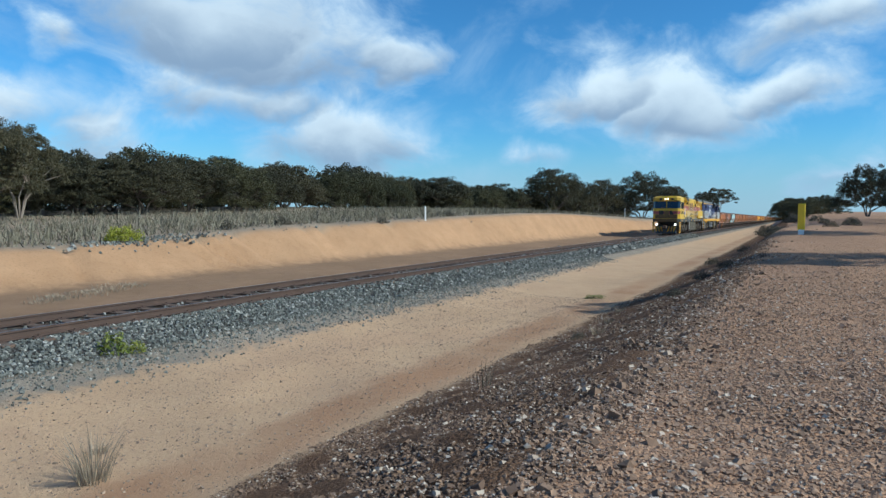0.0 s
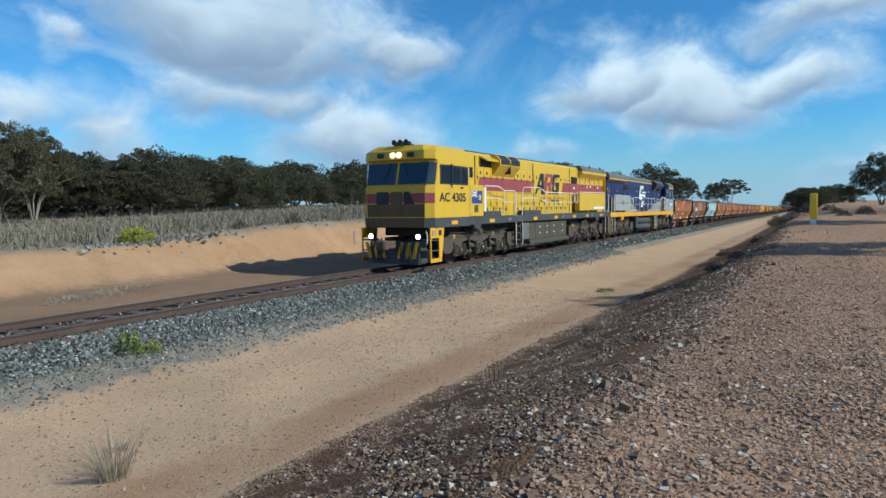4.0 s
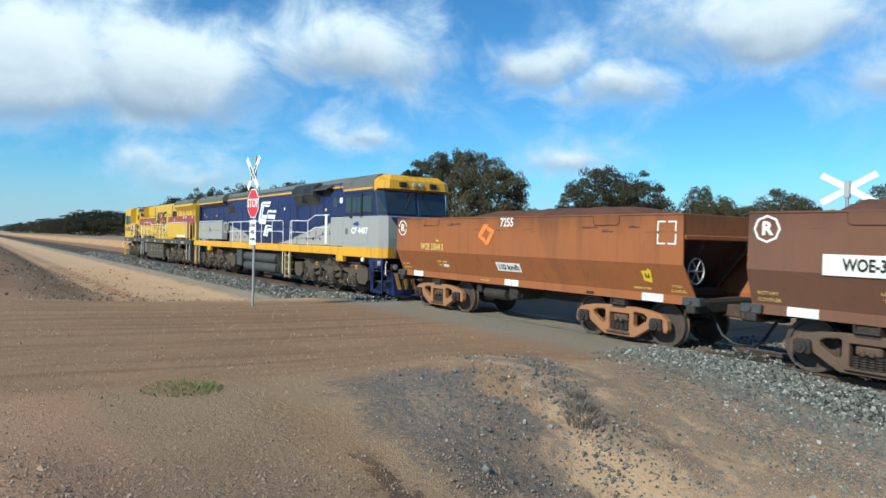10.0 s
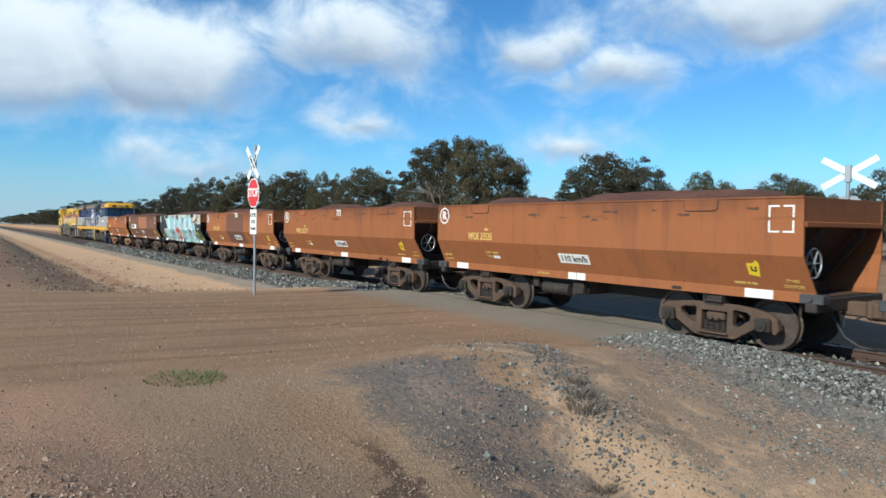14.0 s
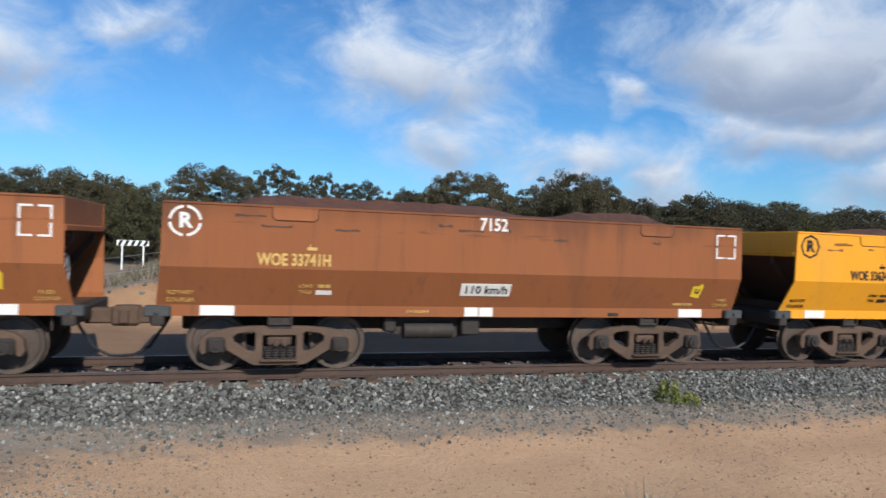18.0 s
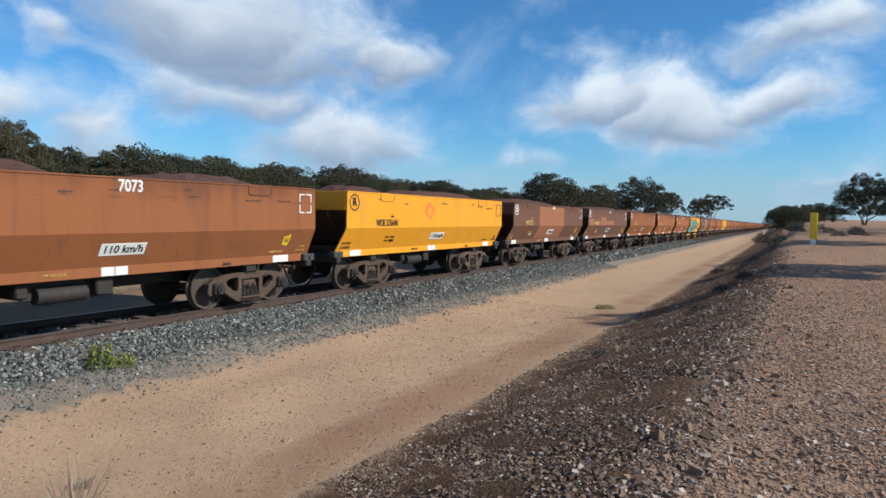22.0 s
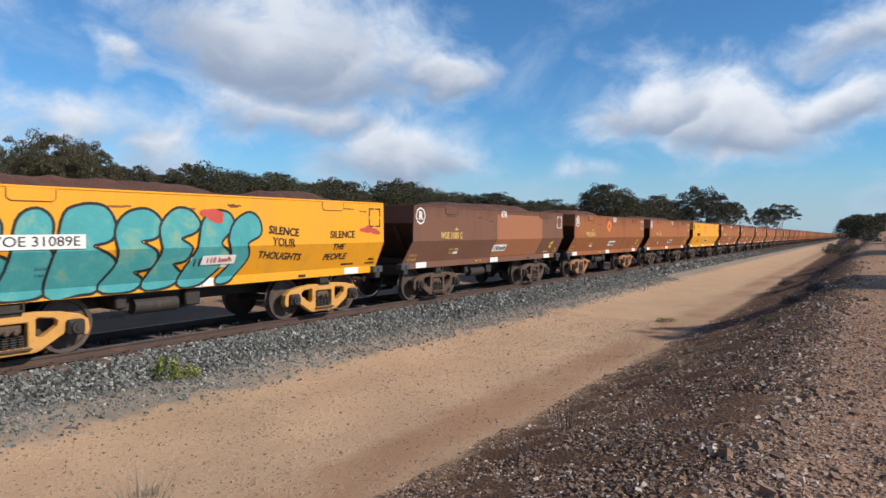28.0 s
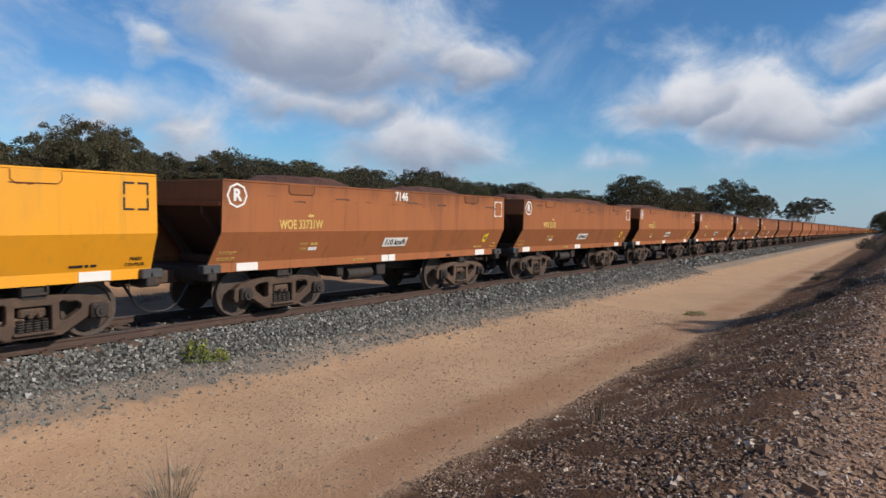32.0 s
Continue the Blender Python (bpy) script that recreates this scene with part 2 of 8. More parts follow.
def glow(name, colour, power):
    mat = bpy.data.materials.new(name)
    mat.use_nodes = True
    bsdf = mat.node_tree.nodes["Principled BSDF"]
    bsdf.inputs["Base Color"].default_value = (*colour, 1)
    bsdf.inputs["Emission Color"].default_value = (*colour, 1)
    bsdf.inputs["Emission Strength"].default_value = power
    return mat


def dark_glass(name, tint):
    mat = bpy.data.materials.new(name)
    mat.use_nodes = True
    bsdf = mat.node_tree.nodes["Principled BSDF"]
    bsdf.inputs["Base Color"].default_value = (*tint, 1)
    bsdf.inputs["Roughness"].default_value = 0.06
    bsdf.inputs["Specular IOR Level"].default_value = 0.8
    return mat


BROWN = paint("wagon_brown_paint", (0.300, 0.110, 0.042), 0.20, 0.72, dirt=(0.14, 0.064, 0.038), dirt_amount=0.52, patch=0.8, streak=True, random_tone=0.35, soot=2.74, spec=0.2)
DARK_BROWN = paint("wagon_dark_brown_paint", (0.165, 0.080, 0.052), 0.22, 0.75, spec=0.2, dirt=(0.10, 0.065, 0.055), dirt_amount=0.5, patch=0.8, streak=True, random_tone=0.2, soot=2.74)
# end sheets coloured dark for the shade under the overhang; scuffs share it
END_SHADE_GRIME = paint("shaded_end_grime", (0.085, 0.045, 0.030), 0.3, 0.75, dirt=(0.10, 0.055, 0.04), dirt_amount=0.4, patch=2.0)
RUST_PATCH = paint("wagon_touched_up_paint", (0.33, 0.13, 0.06), 0.2, 0.6, dirt=(0.16, 0.08, 0.05), patch=1.2, streak=True)
YELLOW = paint("wagon_yellow_paint", (0.80, 0.345, 0.012), 0.12, 0.5, dirt=(0.42, 0.24, 0.05), dirt_amount=0.35, patch=0.9, streak=True)
BLACK_PAINT = paint("black_paint", (0.02, 0.02, 0.022), 0.3, 0.5, dirt=(0.06, 0.05, 0.045), dirt_amount=0.4)
WHITE_PAINT = paint("white_paint", (0.78, 0.76, 0.72), 0.12, 0.5, dirt=(0.45, 0.36, 0.28), dirt_amount=0.3)
LETTER_YELLOW = paint("yellow_lettering", (0.62, 0.42, 0.12), 0.3, 0.6)
FRAME_DARK = paint("grimy_underframe", (0.034, 0.028, 0.024), 0.35, 0.7, dirt=(0.12, 0.075, 0.05), dirt_amount=0.5, patch=3.0)
BOGIE_BROWN = paint("dusty_bogie_steel", (0.088, 0.056, 0.038), 0.3, 0.78, dirt=(0.15, 0.092, 0.060), dirt_amount=0.6, patch=3.0, random_tone=0.5)
BOGIE_RUST = paint("rusty_bogie_steel", (0.33, 0.155, 0.07), 0.3, 0.75, dirt=(0.15, 0.085, 0.055), dirt_amount=0.6, patch=3.0)
BOGIE_YELLOW = paint("yellow_bogie_paint", (0.60, 0.30, 0.07), 0.25, 0.65, dirt=(0.20, 0.12, 0.07), dirt_amount=0.6, patch=3.0)
WHEEL = paint("wheel_steel", (0.10, 0.078, 0.064), 0.3, 0.55, metal=0.4, dirt=(0.18, 0.12, 0.09), dirt_amount=0.5, patch=4.0)
ORE = paint("iron_ore", (0.10, 0.045, 0.03), 0.5, 0.95, grain=9.0, patch=1.2, bump=0.8, size=0.08, dirt=(0.16, 0.07, 0.04))
RAIL = paint("rusty_rail", (0.080, 0.050, 0.038), 0.3, 0.7, dirt=(0.14, 0.085, 0.06), patch=2.0)
RAIL_TOP = paint("worn_rail_head", (0.30, 0.26, 0.24), 0.2, 0.35, metal=0.7)
SLEEPER = paint("timber_sleeper", (0.13, 0.085, 0.06), 0.35, 0.85, patch=3.0, random_tone=0.4)
STEEL_GREY = paint("loco_roof_grey", (0.135, 0.140, 0.128), 0.3, 0.7, dirt=(0.06, 0.055, 0.048), dirt_amount=0.7, patch=1.1)
LOCO_YELLOW = paint("loco_yellow_paint", (0.62, 0.39, 0.025), 0.10, 0.42, dirt=(0.40, 0.27, 0.08), dirt_amount=0.35, patch=1.0, streak=True)
MAROON = paint("loco_maroon_stripe", (0.27, 0.055, 0.06), 0.14, 0.45, dirt=(0.36, 0.13, 0.10), dirt_amount=0.3, patch=1.0, streak=True)
LOCO_BLUE = paint("loco_blue_paint", (0.012, 0.021, 0.098), 0.25, 0.42, dirt=(0.045, 0.052, 0.10), dirt_amount=0.3, patch=1.0, streak=True)
LOCO_SILVER = paint("loco_silver_paint", (0.33, 0.33, 0.32), 0.10, 0.45, dirt=(0.27, 0.25, 0.22), dirt_amount=0.3, patch=1.0, streak=True)
LOCO_GOLD = paint("loco_gold_band", (0.70, 0.36, 0.02), 0.15, 0.5, dirt=(0.24, 0.15, 0.06), dirt_amount=0.65, patch=1.4, streak=True)
LOCO_DARK = paint("loco_sill_grey", (0.055, 0.058, 0.06), 0.25, 0.6, dirt=(0.12, 0.10, 0.08), dirt_amount=0.4)
TANK = paint("fuel_tank_grey", (0.088, 0.078, 0.058), 0.30, 0.75, dirt=(0.050, 0.040, 0.030), dirt_amount=0.7, patch=3.2, spec=0.2)
LOCO_BOGIE = paint("dusty_loco_bogie", (0.092, 0.074, 0.056), 0.35, 0.78, dirt=(0.042, 0.034, 0.027), dirt_amount=0.7, patch=2.6, spec=0.2)
GRIMY_STEP = paint("worn_cream_steps", (0.46, 0.36, 0.17), 0.3, 0.65, dirt=(0.15, 0.09, 0.05), dirt_amount=0.6, patch=2.6)
STAR_BLUE = paint("rubbed_blue_transfer", (0.10, 0.14, 0.24), 0.3, 0.55, dirt=(0.30, 0.31, 0.32), dirt_amount=0.6, patch=6.0)
NOTICE_PINK = paint("faded_red_notice", (0.60, 0.22, 0.19), 0.2, 0.6)
GLASS = dark_glass("tinted_cab_glass", (0.018, 0.026, 0.038))
HEADLIGHT = glow("headlight_beam", (1.0, 0.72, 0.45), 2.2)
DITCH = glow("ditch_light_beam", (1.0, 0.90, 0.74), 5.0)
LENS_OFF = dark_glass("unlit_lamp_lens", (0.35, 0.32, 0.26))
BARK = paint("gum_bark", (0.13, 0.10, 0.078), 0.4, 0.85, grain=14.0, patch=2.0, dirt=(0.09, 0.07, 0.055), dirt_amount=0.6)
PALE_BARK = paint("pale_gum_bark", (0.27, 0.22, 0.18), 0.3, 0.8, grain=14.0, patch=2.0, dirt=(0.20, 0.14, 0.10), dirt_amount=0.6)
GALV = paint("galvanised_steel", (0.42, 0.44, 0.45), 0.15, 0.45, metal=0.6)
SIGN_RED = paint("sign_red", (0.62, 0.03, 0.035), 0.1, 0.4)
SIGN_WHITE = paint("sign_white", (0.82, 0.82, 0.80), 0.06, 0.4)
POST_YELLOW = paint("marker_yellow", (0.78, 0.55, 0.03), 0.15, 0.5)
CYAN = paint("spray_cyan", (0.07, 0.33, 0.34), 0.3, 0.6, dirt=(0.38, 0.36, 0.12), dirt_amount=0.55, patch=2.2)
ICE = paint("spray_ice_blue", (0.56, 0.74, 0.78), 0.15, 0.6, dirt=(0.40, 0.62, 0.68), dirt_amount=0.4, patch=2.0)
MAROON_SPRAY = paint("spray_maroon", (0.22, 0.025, 0.05), 0.25, 0.6)
PALE_CYAN = paint("spray_pale_cyan", (0.27, 0.48, 0.53), 0.25, 0.6, dirt=(0.16, 0.40, 0.48), dirt_amount=0.6, patch=3.0)
SPRAY_BLACK = paint("spray_black", (0.018, 0.018, 0.02), 0.3, 0.6)
SPRAY_CREAM = paint("spray_cream", (0.56, 0.50, 0.38), 0.2, 0.6)
SPRAY_RED = paint("spray_red", (0.48, 0.07, 0.05), 0.25, 0.6)
SPRAY_GREEN = paint("spray_green", (0.06, 0.16, 0.05), 0.3, 0.6)
ORANGE_MARK = paint("orange_mark", (0.80, 0.22, 0.05), 0.3, 0.6)
FLAG_BLUE = paint("flag_blue", (0.03, 0.06, 0.25), 0.1, 0.5)


def leaf_material(name, a, b):
    mat = bpy.data.materials.new(name)
    mat.use_nodes = True
    k = Nodes(mat.node_tree)
    out, bsdf = k.n("ShaderNodeOutputMaterial"), k.n("ShaderNodeBsdfPrincipled")
    k.put(out.inputs[0], bsdf.outputs[0])
    geo = k.n("ShaderNodeNewGeometry")
    tone = k.mix(geo.outputs["Random Per Island"], a, b)
    rnd = k.n("ShaderNodeObjectInfo").outputs["Random"]
    grey = k.n("ShaderNodeCombineColor")
    for s, lo in zip(grey.inputs[:3], (0.75, 0.8, 0.85)):
        k.put(s, k.math("MULTIPLY_ADD", rnd, (1 - lo) * 2, lo))
    k.put(bsdf.inputs["Base Color"], k.mix(1.0, tone, grey.outputs[0], "MULTIPLY"))
    bsdf.inputs["Roughness"].default_value = 0.6
    bsdf.inputs["Specular IOR Level"].default_value = 0.25
    return mat


LEAF = leaf_material("gum_leaves", (0.031, 0.030, 0.016), (0.092, 0.080, 0.042))
LEAF_OLIVE = leaf_material("olive_leaves", (0.036, 0.036, 0.017), (0.100, 0.092, 0.042))
FIELD_GRASS = leaf_material("dry_field_grass", (0.125, 0.105, 0.068), (0.29, 0.25, 0.175))
GRASS_GREEN = leaf_material("short_green_grass", (0.05, 0.085, 0.018), (0.11, 0.15, 0.04))
SCRUB = leaf_material("grey_scrub", (0.075, 0.062, 0.042), (0.16, 0.135, 0.095))
DRY = leaf_material("dry_grass", (0.22, 0.17, 0.12), (0.40, 0.33, 0.24))
GREY_TUFT = leaf_material("dead_grey_grass", (0.11, 0.09, 0.07), (0.25, 0.21, 0.165))
GREEN_TUFT = leaf_material("green_weed", (0.10, 0.13, 0.02), (0.27, 0.27, 0.05))
LIME_BUSH = leaf_material("lime_bush", (0.17, 0.19, 0.02), (0.36, 0.36, 0.04))


def stone_material(name, a, b, c=None):
    mat = bpy.data.materials.new(name)
    mat.use_nodes = True
    k = Nodes(mat.node_tree)
    out, bsdf = k.n("ShaderNodeOutputMaterial"), k.n("ShaderNodeBsdfPrincipled")
    k.put(out.inputs[0], bsdf.outputs[0])
    isl = k.n("ShaderNodeNewGeometry").outputs["Random Per Island"]
    col = k.mix(isl, a, b)
    if c:
        col = k.mix(k.step(isl, 0.86, 0.94), col, c)
    fine = k.noise(k.n("ShaderNodeTexCoord").outputs["Object"], 30.0, 4.0)
    col = k.mix(k.math("MULTIPLY", fine, 0.3), col, (0.14, 0.11, 0.09))
    k.put(bsdf.inputs["Base Color"], col)
    bsdf.inputs["Roughness"].default_value = 0.85
    return mat


BALLAST_STONE = stone_material("ballast_stone", (0.070, 0.077, 0.070), (0.235, 0.240, 0.215), (0.42, 0.41, 0.37))
PEBBLE = stone_material("laterite_pebble", (0.25, 0.145, 0.085), (0.44, 0.280, 0.178), (0.60, 0.48, 0.38))
# slope stones, dulled together with the slope soil for its relief shade
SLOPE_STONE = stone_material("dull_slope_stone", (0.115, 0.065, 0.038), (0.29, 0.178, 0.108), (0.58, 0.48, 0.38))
RUBBLE = stone_material("dull_road_stone", (0.19, 0.13, 0.09), (0.46, 0.335, 0.235))
# front grime, its brown deepened to carry the nose's shade as well
GRIME = paint("shaded_front_grime", (0.14, 0.088, 0.034), 0.3, 0.65, dirt=(0.05, 0.036, 0.026), dirt_amount=0.7, patch=2.2, streak=True)


# ---------------------------------------------------------------- mesh helpers
class Geo:
    """Collects vertices and faces of one mesh."""

    def __init__(self):
        self.v, self.f = [], []

    def add(self, verts, faces):
        n = len(self.v)
        self.v += [tuple(p) for p in verts]
        self.f += [tuple(i + n for i in f) for f in faces]
        return self

    def box(self, x0, x1, y0, y1, z0, z1, c=0.0):
        """A box; c: chamfer of its edges."""
        if c <= 0:
            v = [(x, y, z) for x in (x0, x1) for y in (y0, y1) for z in (z0, z1)]
            return self.add(v, [(0, 1, 3, 2), (4, 6, 7, 5), (0, 4, 5, 1), (2, 3, 7, 6), (0, 2, 6, 4), (1, 5, 7, 3)])
        cx, cy, cz = (x0 + x1) / 2, (y0 + y1) / 2, (z0 + z1) / 2
        hx, hy, hz = abs(x1 - x0) / 2, abs(y1 - y0) / 2, abs(z1 - z0) / 2
        c = min(c, hx * 0.8, hy * 0.8, hz * 0.8)
        ids, v = {}, []
        for sx, sy, sz in itertools.product((-1, 1), repeat=3):
            for ax in range(3):
                p = [hx - c, hy - c, hz - c]
                p[ax] += c
                ids[sx, sy, sz, ax] = len(v)
                v.append((cx + sx * p[0], cy + sy * p[1], cz + sz * p[2]))
        f = []
        order = [(-1, -1), (1, -1), (1, 1), (-1, 1)]
        for ax in range(3):
            o = [i for i in range(3) if i != ax]
            for s in (-1, 1):
                q = []
                for a, b in order:
                    t = [0, 0, 0]
                    t[ax], t[o[0]], t[o[1]] = s, a, b
                    q.append(ids[(*t, ax)])
                flip = (s > 0) != (ax != 1)
                f.append(q[::-1] if flip else q)
        for ax in range(3):
            o = [i for i in range(3) if i != ax]
            for a, b in order:
                t, u = [0, 0, 0], [0, 0, 0]
                t[ax], u[ax] = -1, 1
                t[o[0]] = u[o[0]] = a
                t[o[1]] = u[o[1]] = b
                f.append((ids[(*t, o[0])], ids[(*u, o[0])], ids[(*u, o[1])], ids[(*t, o[1])]))
        for sx, sy, sz in itertools.product((-1, 1), repeat=3):
            f.append(tuple(ids[sx, sy, sz, a] for a in range(3)))
        return self.add(v, f)

    def prism(self, outline, y0, y1, axis="y"):
        """A flat outline given as pairs, drawn out along an axis."""
        n = len(outline)

        def at(a, b, c):
            return (a, c, b) if axis == "y" else (c, a, b) if axis == "x" else (a, b, c)
        v = [at(a, b, y0) for a, b in outline] + [at(a, b, y1) for a, b in outline]
        f = [tuple(range(n)), tuple(range(2 * n - 1, n - 1, -1))]
        f += [(i, i + n, (i + 1) % n + n, (i + 1) % n) for i in range(n)]
        return self.add(v, f)

    def ring(self, sections):
        """Skin over closed sections of equal count, capped at both ends."""
        n, v, f = len(sections[0]), [], []
        for s in sections:
            v += s
        for k in range(len(sections) - 1):
            for i in range(n):
                j = (i + 1) % n
                f.append((k * n + i, k * n + j, (k + 1) * n + j, (k + 1) * n + i))
        f += [tuple(range(n - 1, -1, -1)), tuple(range((len(sections) - 1) * n, len(sections) * n))]
        return self.add(v, f)

    def cyl(self, a, b, r, n=12, r2=None):
        a, b = Vector(a), Vector(b)
        w = (b - a).normalized()
        p = w.orthogonal().normalized()
        q = w.cross(p)
        r2 = r if r2 is None else r2
        return self.ring([[tuple(c + (p * math.cos(t) + q * math.sin(t)) * s) for t in (2 * math.pi * i / n for i in range(n))] for c, s in ((a, r), (b, r2))])

    def tube(self, path, r, n=6):
        pts = [Vector(p) for p in path]
        rings = []
        for i, c in enumerate(pts):
            w = (pts[min(i + 1, len(pts) - 1)] - pts[max(i - 1, 0)]).normalized()
            p = w.cross(Vector((0.31, 0.17, 0.93))).normalized()
            q = w.cross(p)
            s = r[i] if isinstance(r, (list, tuple)) else r
            rings.append([tuple(c + (p * math.cos(t) + q * math.sin(t)) * s) for t in (2 * math.pi * k / n for k in range(n))])
        return self.ring(rings)

    def lathe(self, profile, n=24, axis="y"):
        """Profile of (radius, along) turned about an axis."""
        rings = []
        for r, c in profile:
            ring = []
            for i in range(n):
                t = 2 * math.pi * i / n
                a, b = r * math.cos(t), r * math.sin(t)
                ring.append((a, c, b) if axis == "y" else (c, a, b) if axis == "x" else (a, b, c))
            rings.append(ring)
        return self.ring(rings)

    def moved(self, m):
        self.v = [tuple(m @ Vector(p)) for p in self.v]
        return self

    def plus(self, other, m=None):
        return self.add([m @ Vector(p) for p in other.v] if m else other.v, other.f)

    def mesh(self, name, mat, smooth=False):
        me = bpy.data.meshes.new(name)
        me.from_pydata(self.v, [], self.f)
        me.update()
        bm = bmesh.new()
        bm.from_mesh(me)
        bmesh.ops.recalc_face_normals(bm, faces=bm.faces)
        bm.to_mesh(me)
        bm.free()
        me.materials.append(mat)
        if smooth:
            me.polygons.foreach_set("use_smooth", [True] * len(me.polygons))
            me.set_sharp_from_angle(angle=radians(38))
        return me


def part(name, geo, mat, parent=None, label="", smooth=False, at=None):
    """One mesh object, under a thing or a part."""
    me = geo if isinstance(geo, bpy.types.Mesh) else geo.mesh(name, mat, smooth)
    ob = new(name, me)
    if parent:
        ob.parent = parent
    if at is not None:
        ob.matrix_basis = at if isinstance(at, Matrix) else Matrix.Translation(at)
    if label:
        tagged(ob, label)
    return ob


def quick_mesh(name, verts, faces, mats):
    me = bpy.data.meshes.new(name)
    me.from_pydata(verts, [], faces)
    me.update()
    for m in mats if isinstance(mats, (list, tuple)) else [mats]:
        me.materials.append(m)
    return me


LETTERS = {}


def lettering(text, size, mat, parent, at, label="", name="lettering", bold=0.0, shear=0.0, wide=1.0):
    """Raised flat letters on a side that faces -y; at: the middle of the line."""
    key = (text, size, mat.name, bold, shear)
    if key not in LETTERS:
        cu = bpy.data.curves.new("letters", "FONT")
        cu.body, cu.size, cu.extrude, cu.offset, cu.shear = text, size, 0.004, bold, shear
        cu.align_x, cu.align_y, cu.resolution_u = "CENTER", "CENTER", 3
        ob = bpy.data.objects.new("letters", cu)
        scene.collection.objects.link(ob)
        me = bpy.data.meshes.new_from_object(ob.evaluated_get(bpy.context.evaluated_depsgraph_get()))
        bpy.data.objects.remove(ob)
        me.materials.clear()
        me.materials.append(mat)
        LETTERS[key] = me
    ob = part(name, LETTERS[key], None, parent, label)
    ob.matrix_basis = at @ Matrix.Rotation(radians(90), 4, "X") @ Matrix.Diagonal((wide, 1, 1, 1))
    return ob


def soft_ramp(u, width):
    """0 below, u above, rounded over the width."""
    return np.logaddexp(0, np.asarray(u, float) / width) * width


# ---------------------------------------------------------------- the line of the track
RAIL_NEAR, GAUGE = 12.30, 1.505
MID = RAIL_NEAR + GAUGE / 2


def bend(x):
    """Sideways shift of the line, which swings away slightly to the east."""
    return 0.029 * soft_ramp(np.asarray(x, float) - 24, 9.0)


def fall(x):
    """Height of the line: it drops gently both ways from the crossing's hump."""
    x = np.asarray(x, float)
    return -0.0137 * soft_ramp(x - 17, 10.0) - 0.0075 * soft_ramp(-x - 14, 10.0)


def on_track(x):
    """Pose of a vehicle whose middle stands at x."""
    d = 2.0
    dy, dz = float(bend(x + d) - bend(x - d)) / (2 * d), float(fall(x + d) - fall(x - d)) / (2 * d)
    return Matrix.Translation((x, MID + float(bend(x)), float(fall(x)))) @ Matrix.Rotation(math.atan(dy), 4, "Z") @ Matrix.Rotation(-math.atan(dz), 4, "Y")


# ---------------------------------------------------------------- ground
def lerp_profile(y, points):
    xs, zs = zip(*points)
    return np.interp(y, xs, zs)


def smooth01(u):
    u = np.clip(u, 0, 1)
    return u * u * (3 - 2 * u)


def hill(x, y, cx, cy, rx, ry):
    return np.exp(-((x - cx) / rx) ** 2 - ((y - cy) / ry) ** 2)


FAR_SIDE = [(7.0, -0.78), (9.2, -0.70), (10.3, -0.58), (10.9, -0.42), (11.85, -0.17), (12.15, -0.20), (13.95, -0.20), (14.3, -0.17), (15.6, -0.42), (17.0, -0.34), (18.6, -0.30)]
NEAR = [(-400, 0.45), (-30, 0.5), (0.2, 0.52), (0.75, 0.48), (1.3, 0.26), (4.0, -0.55), (4.9, -0.70)] + FAR_SIDE
VERGE = [(-400, 0.45), (-30, 0.5), (0.2, 0.52), (1.5, 0.50), (1.9, 0.42), (2.4, 0.26), (4.5, -0.56), (5.2, -0.71)] + FAR_SIDE
BANK = NEAR + [(19.8, -0.27), (20.4, -0.12), (21.8, 0.80), (22.4, 0.915), (30, 1.0), (60, 1.2), (400, 1.6)]
NO_BANK = NEAR[:-1] + [(18.6, -0.25), (20.5, -0.10), (24, 0.05), (40, 0.35), (60, 0.6), (400, 1.4)]
BANK_X, BANK_S = (0, 12, 16, 21, 25, 35, 53, 69, 95, 116, 200), (1, 0.95, 1.04, 1.25, 1.39, 1.57, 2.0, 2.18, 1.95, 1.62, 1.0)
ROAD = [(-400, 0.30), (-6, 0.30), (0, 0.22), (6, 0.08), (11.2, -0.005), (15, -0.005), (20, 0.03), (40, 0.30), (60, 0.6), (400, 1.4)]


def crossing(x, y):
    """1 on the dirt road over the line, 0 off it."""
    near = smooth01((x + 26.0 - 0.25 * np.maximum(0, 6 - y)) / 5.0) * smooth01((-2.6 - x - 0.12 * np.maximum(0, 8 - y)) / 5.2)
    far = smooth01((x + 24.0) / 4.0) * smooth01((-5.2 - x) / 3.6)
    return np.where(y < 13, near, far)


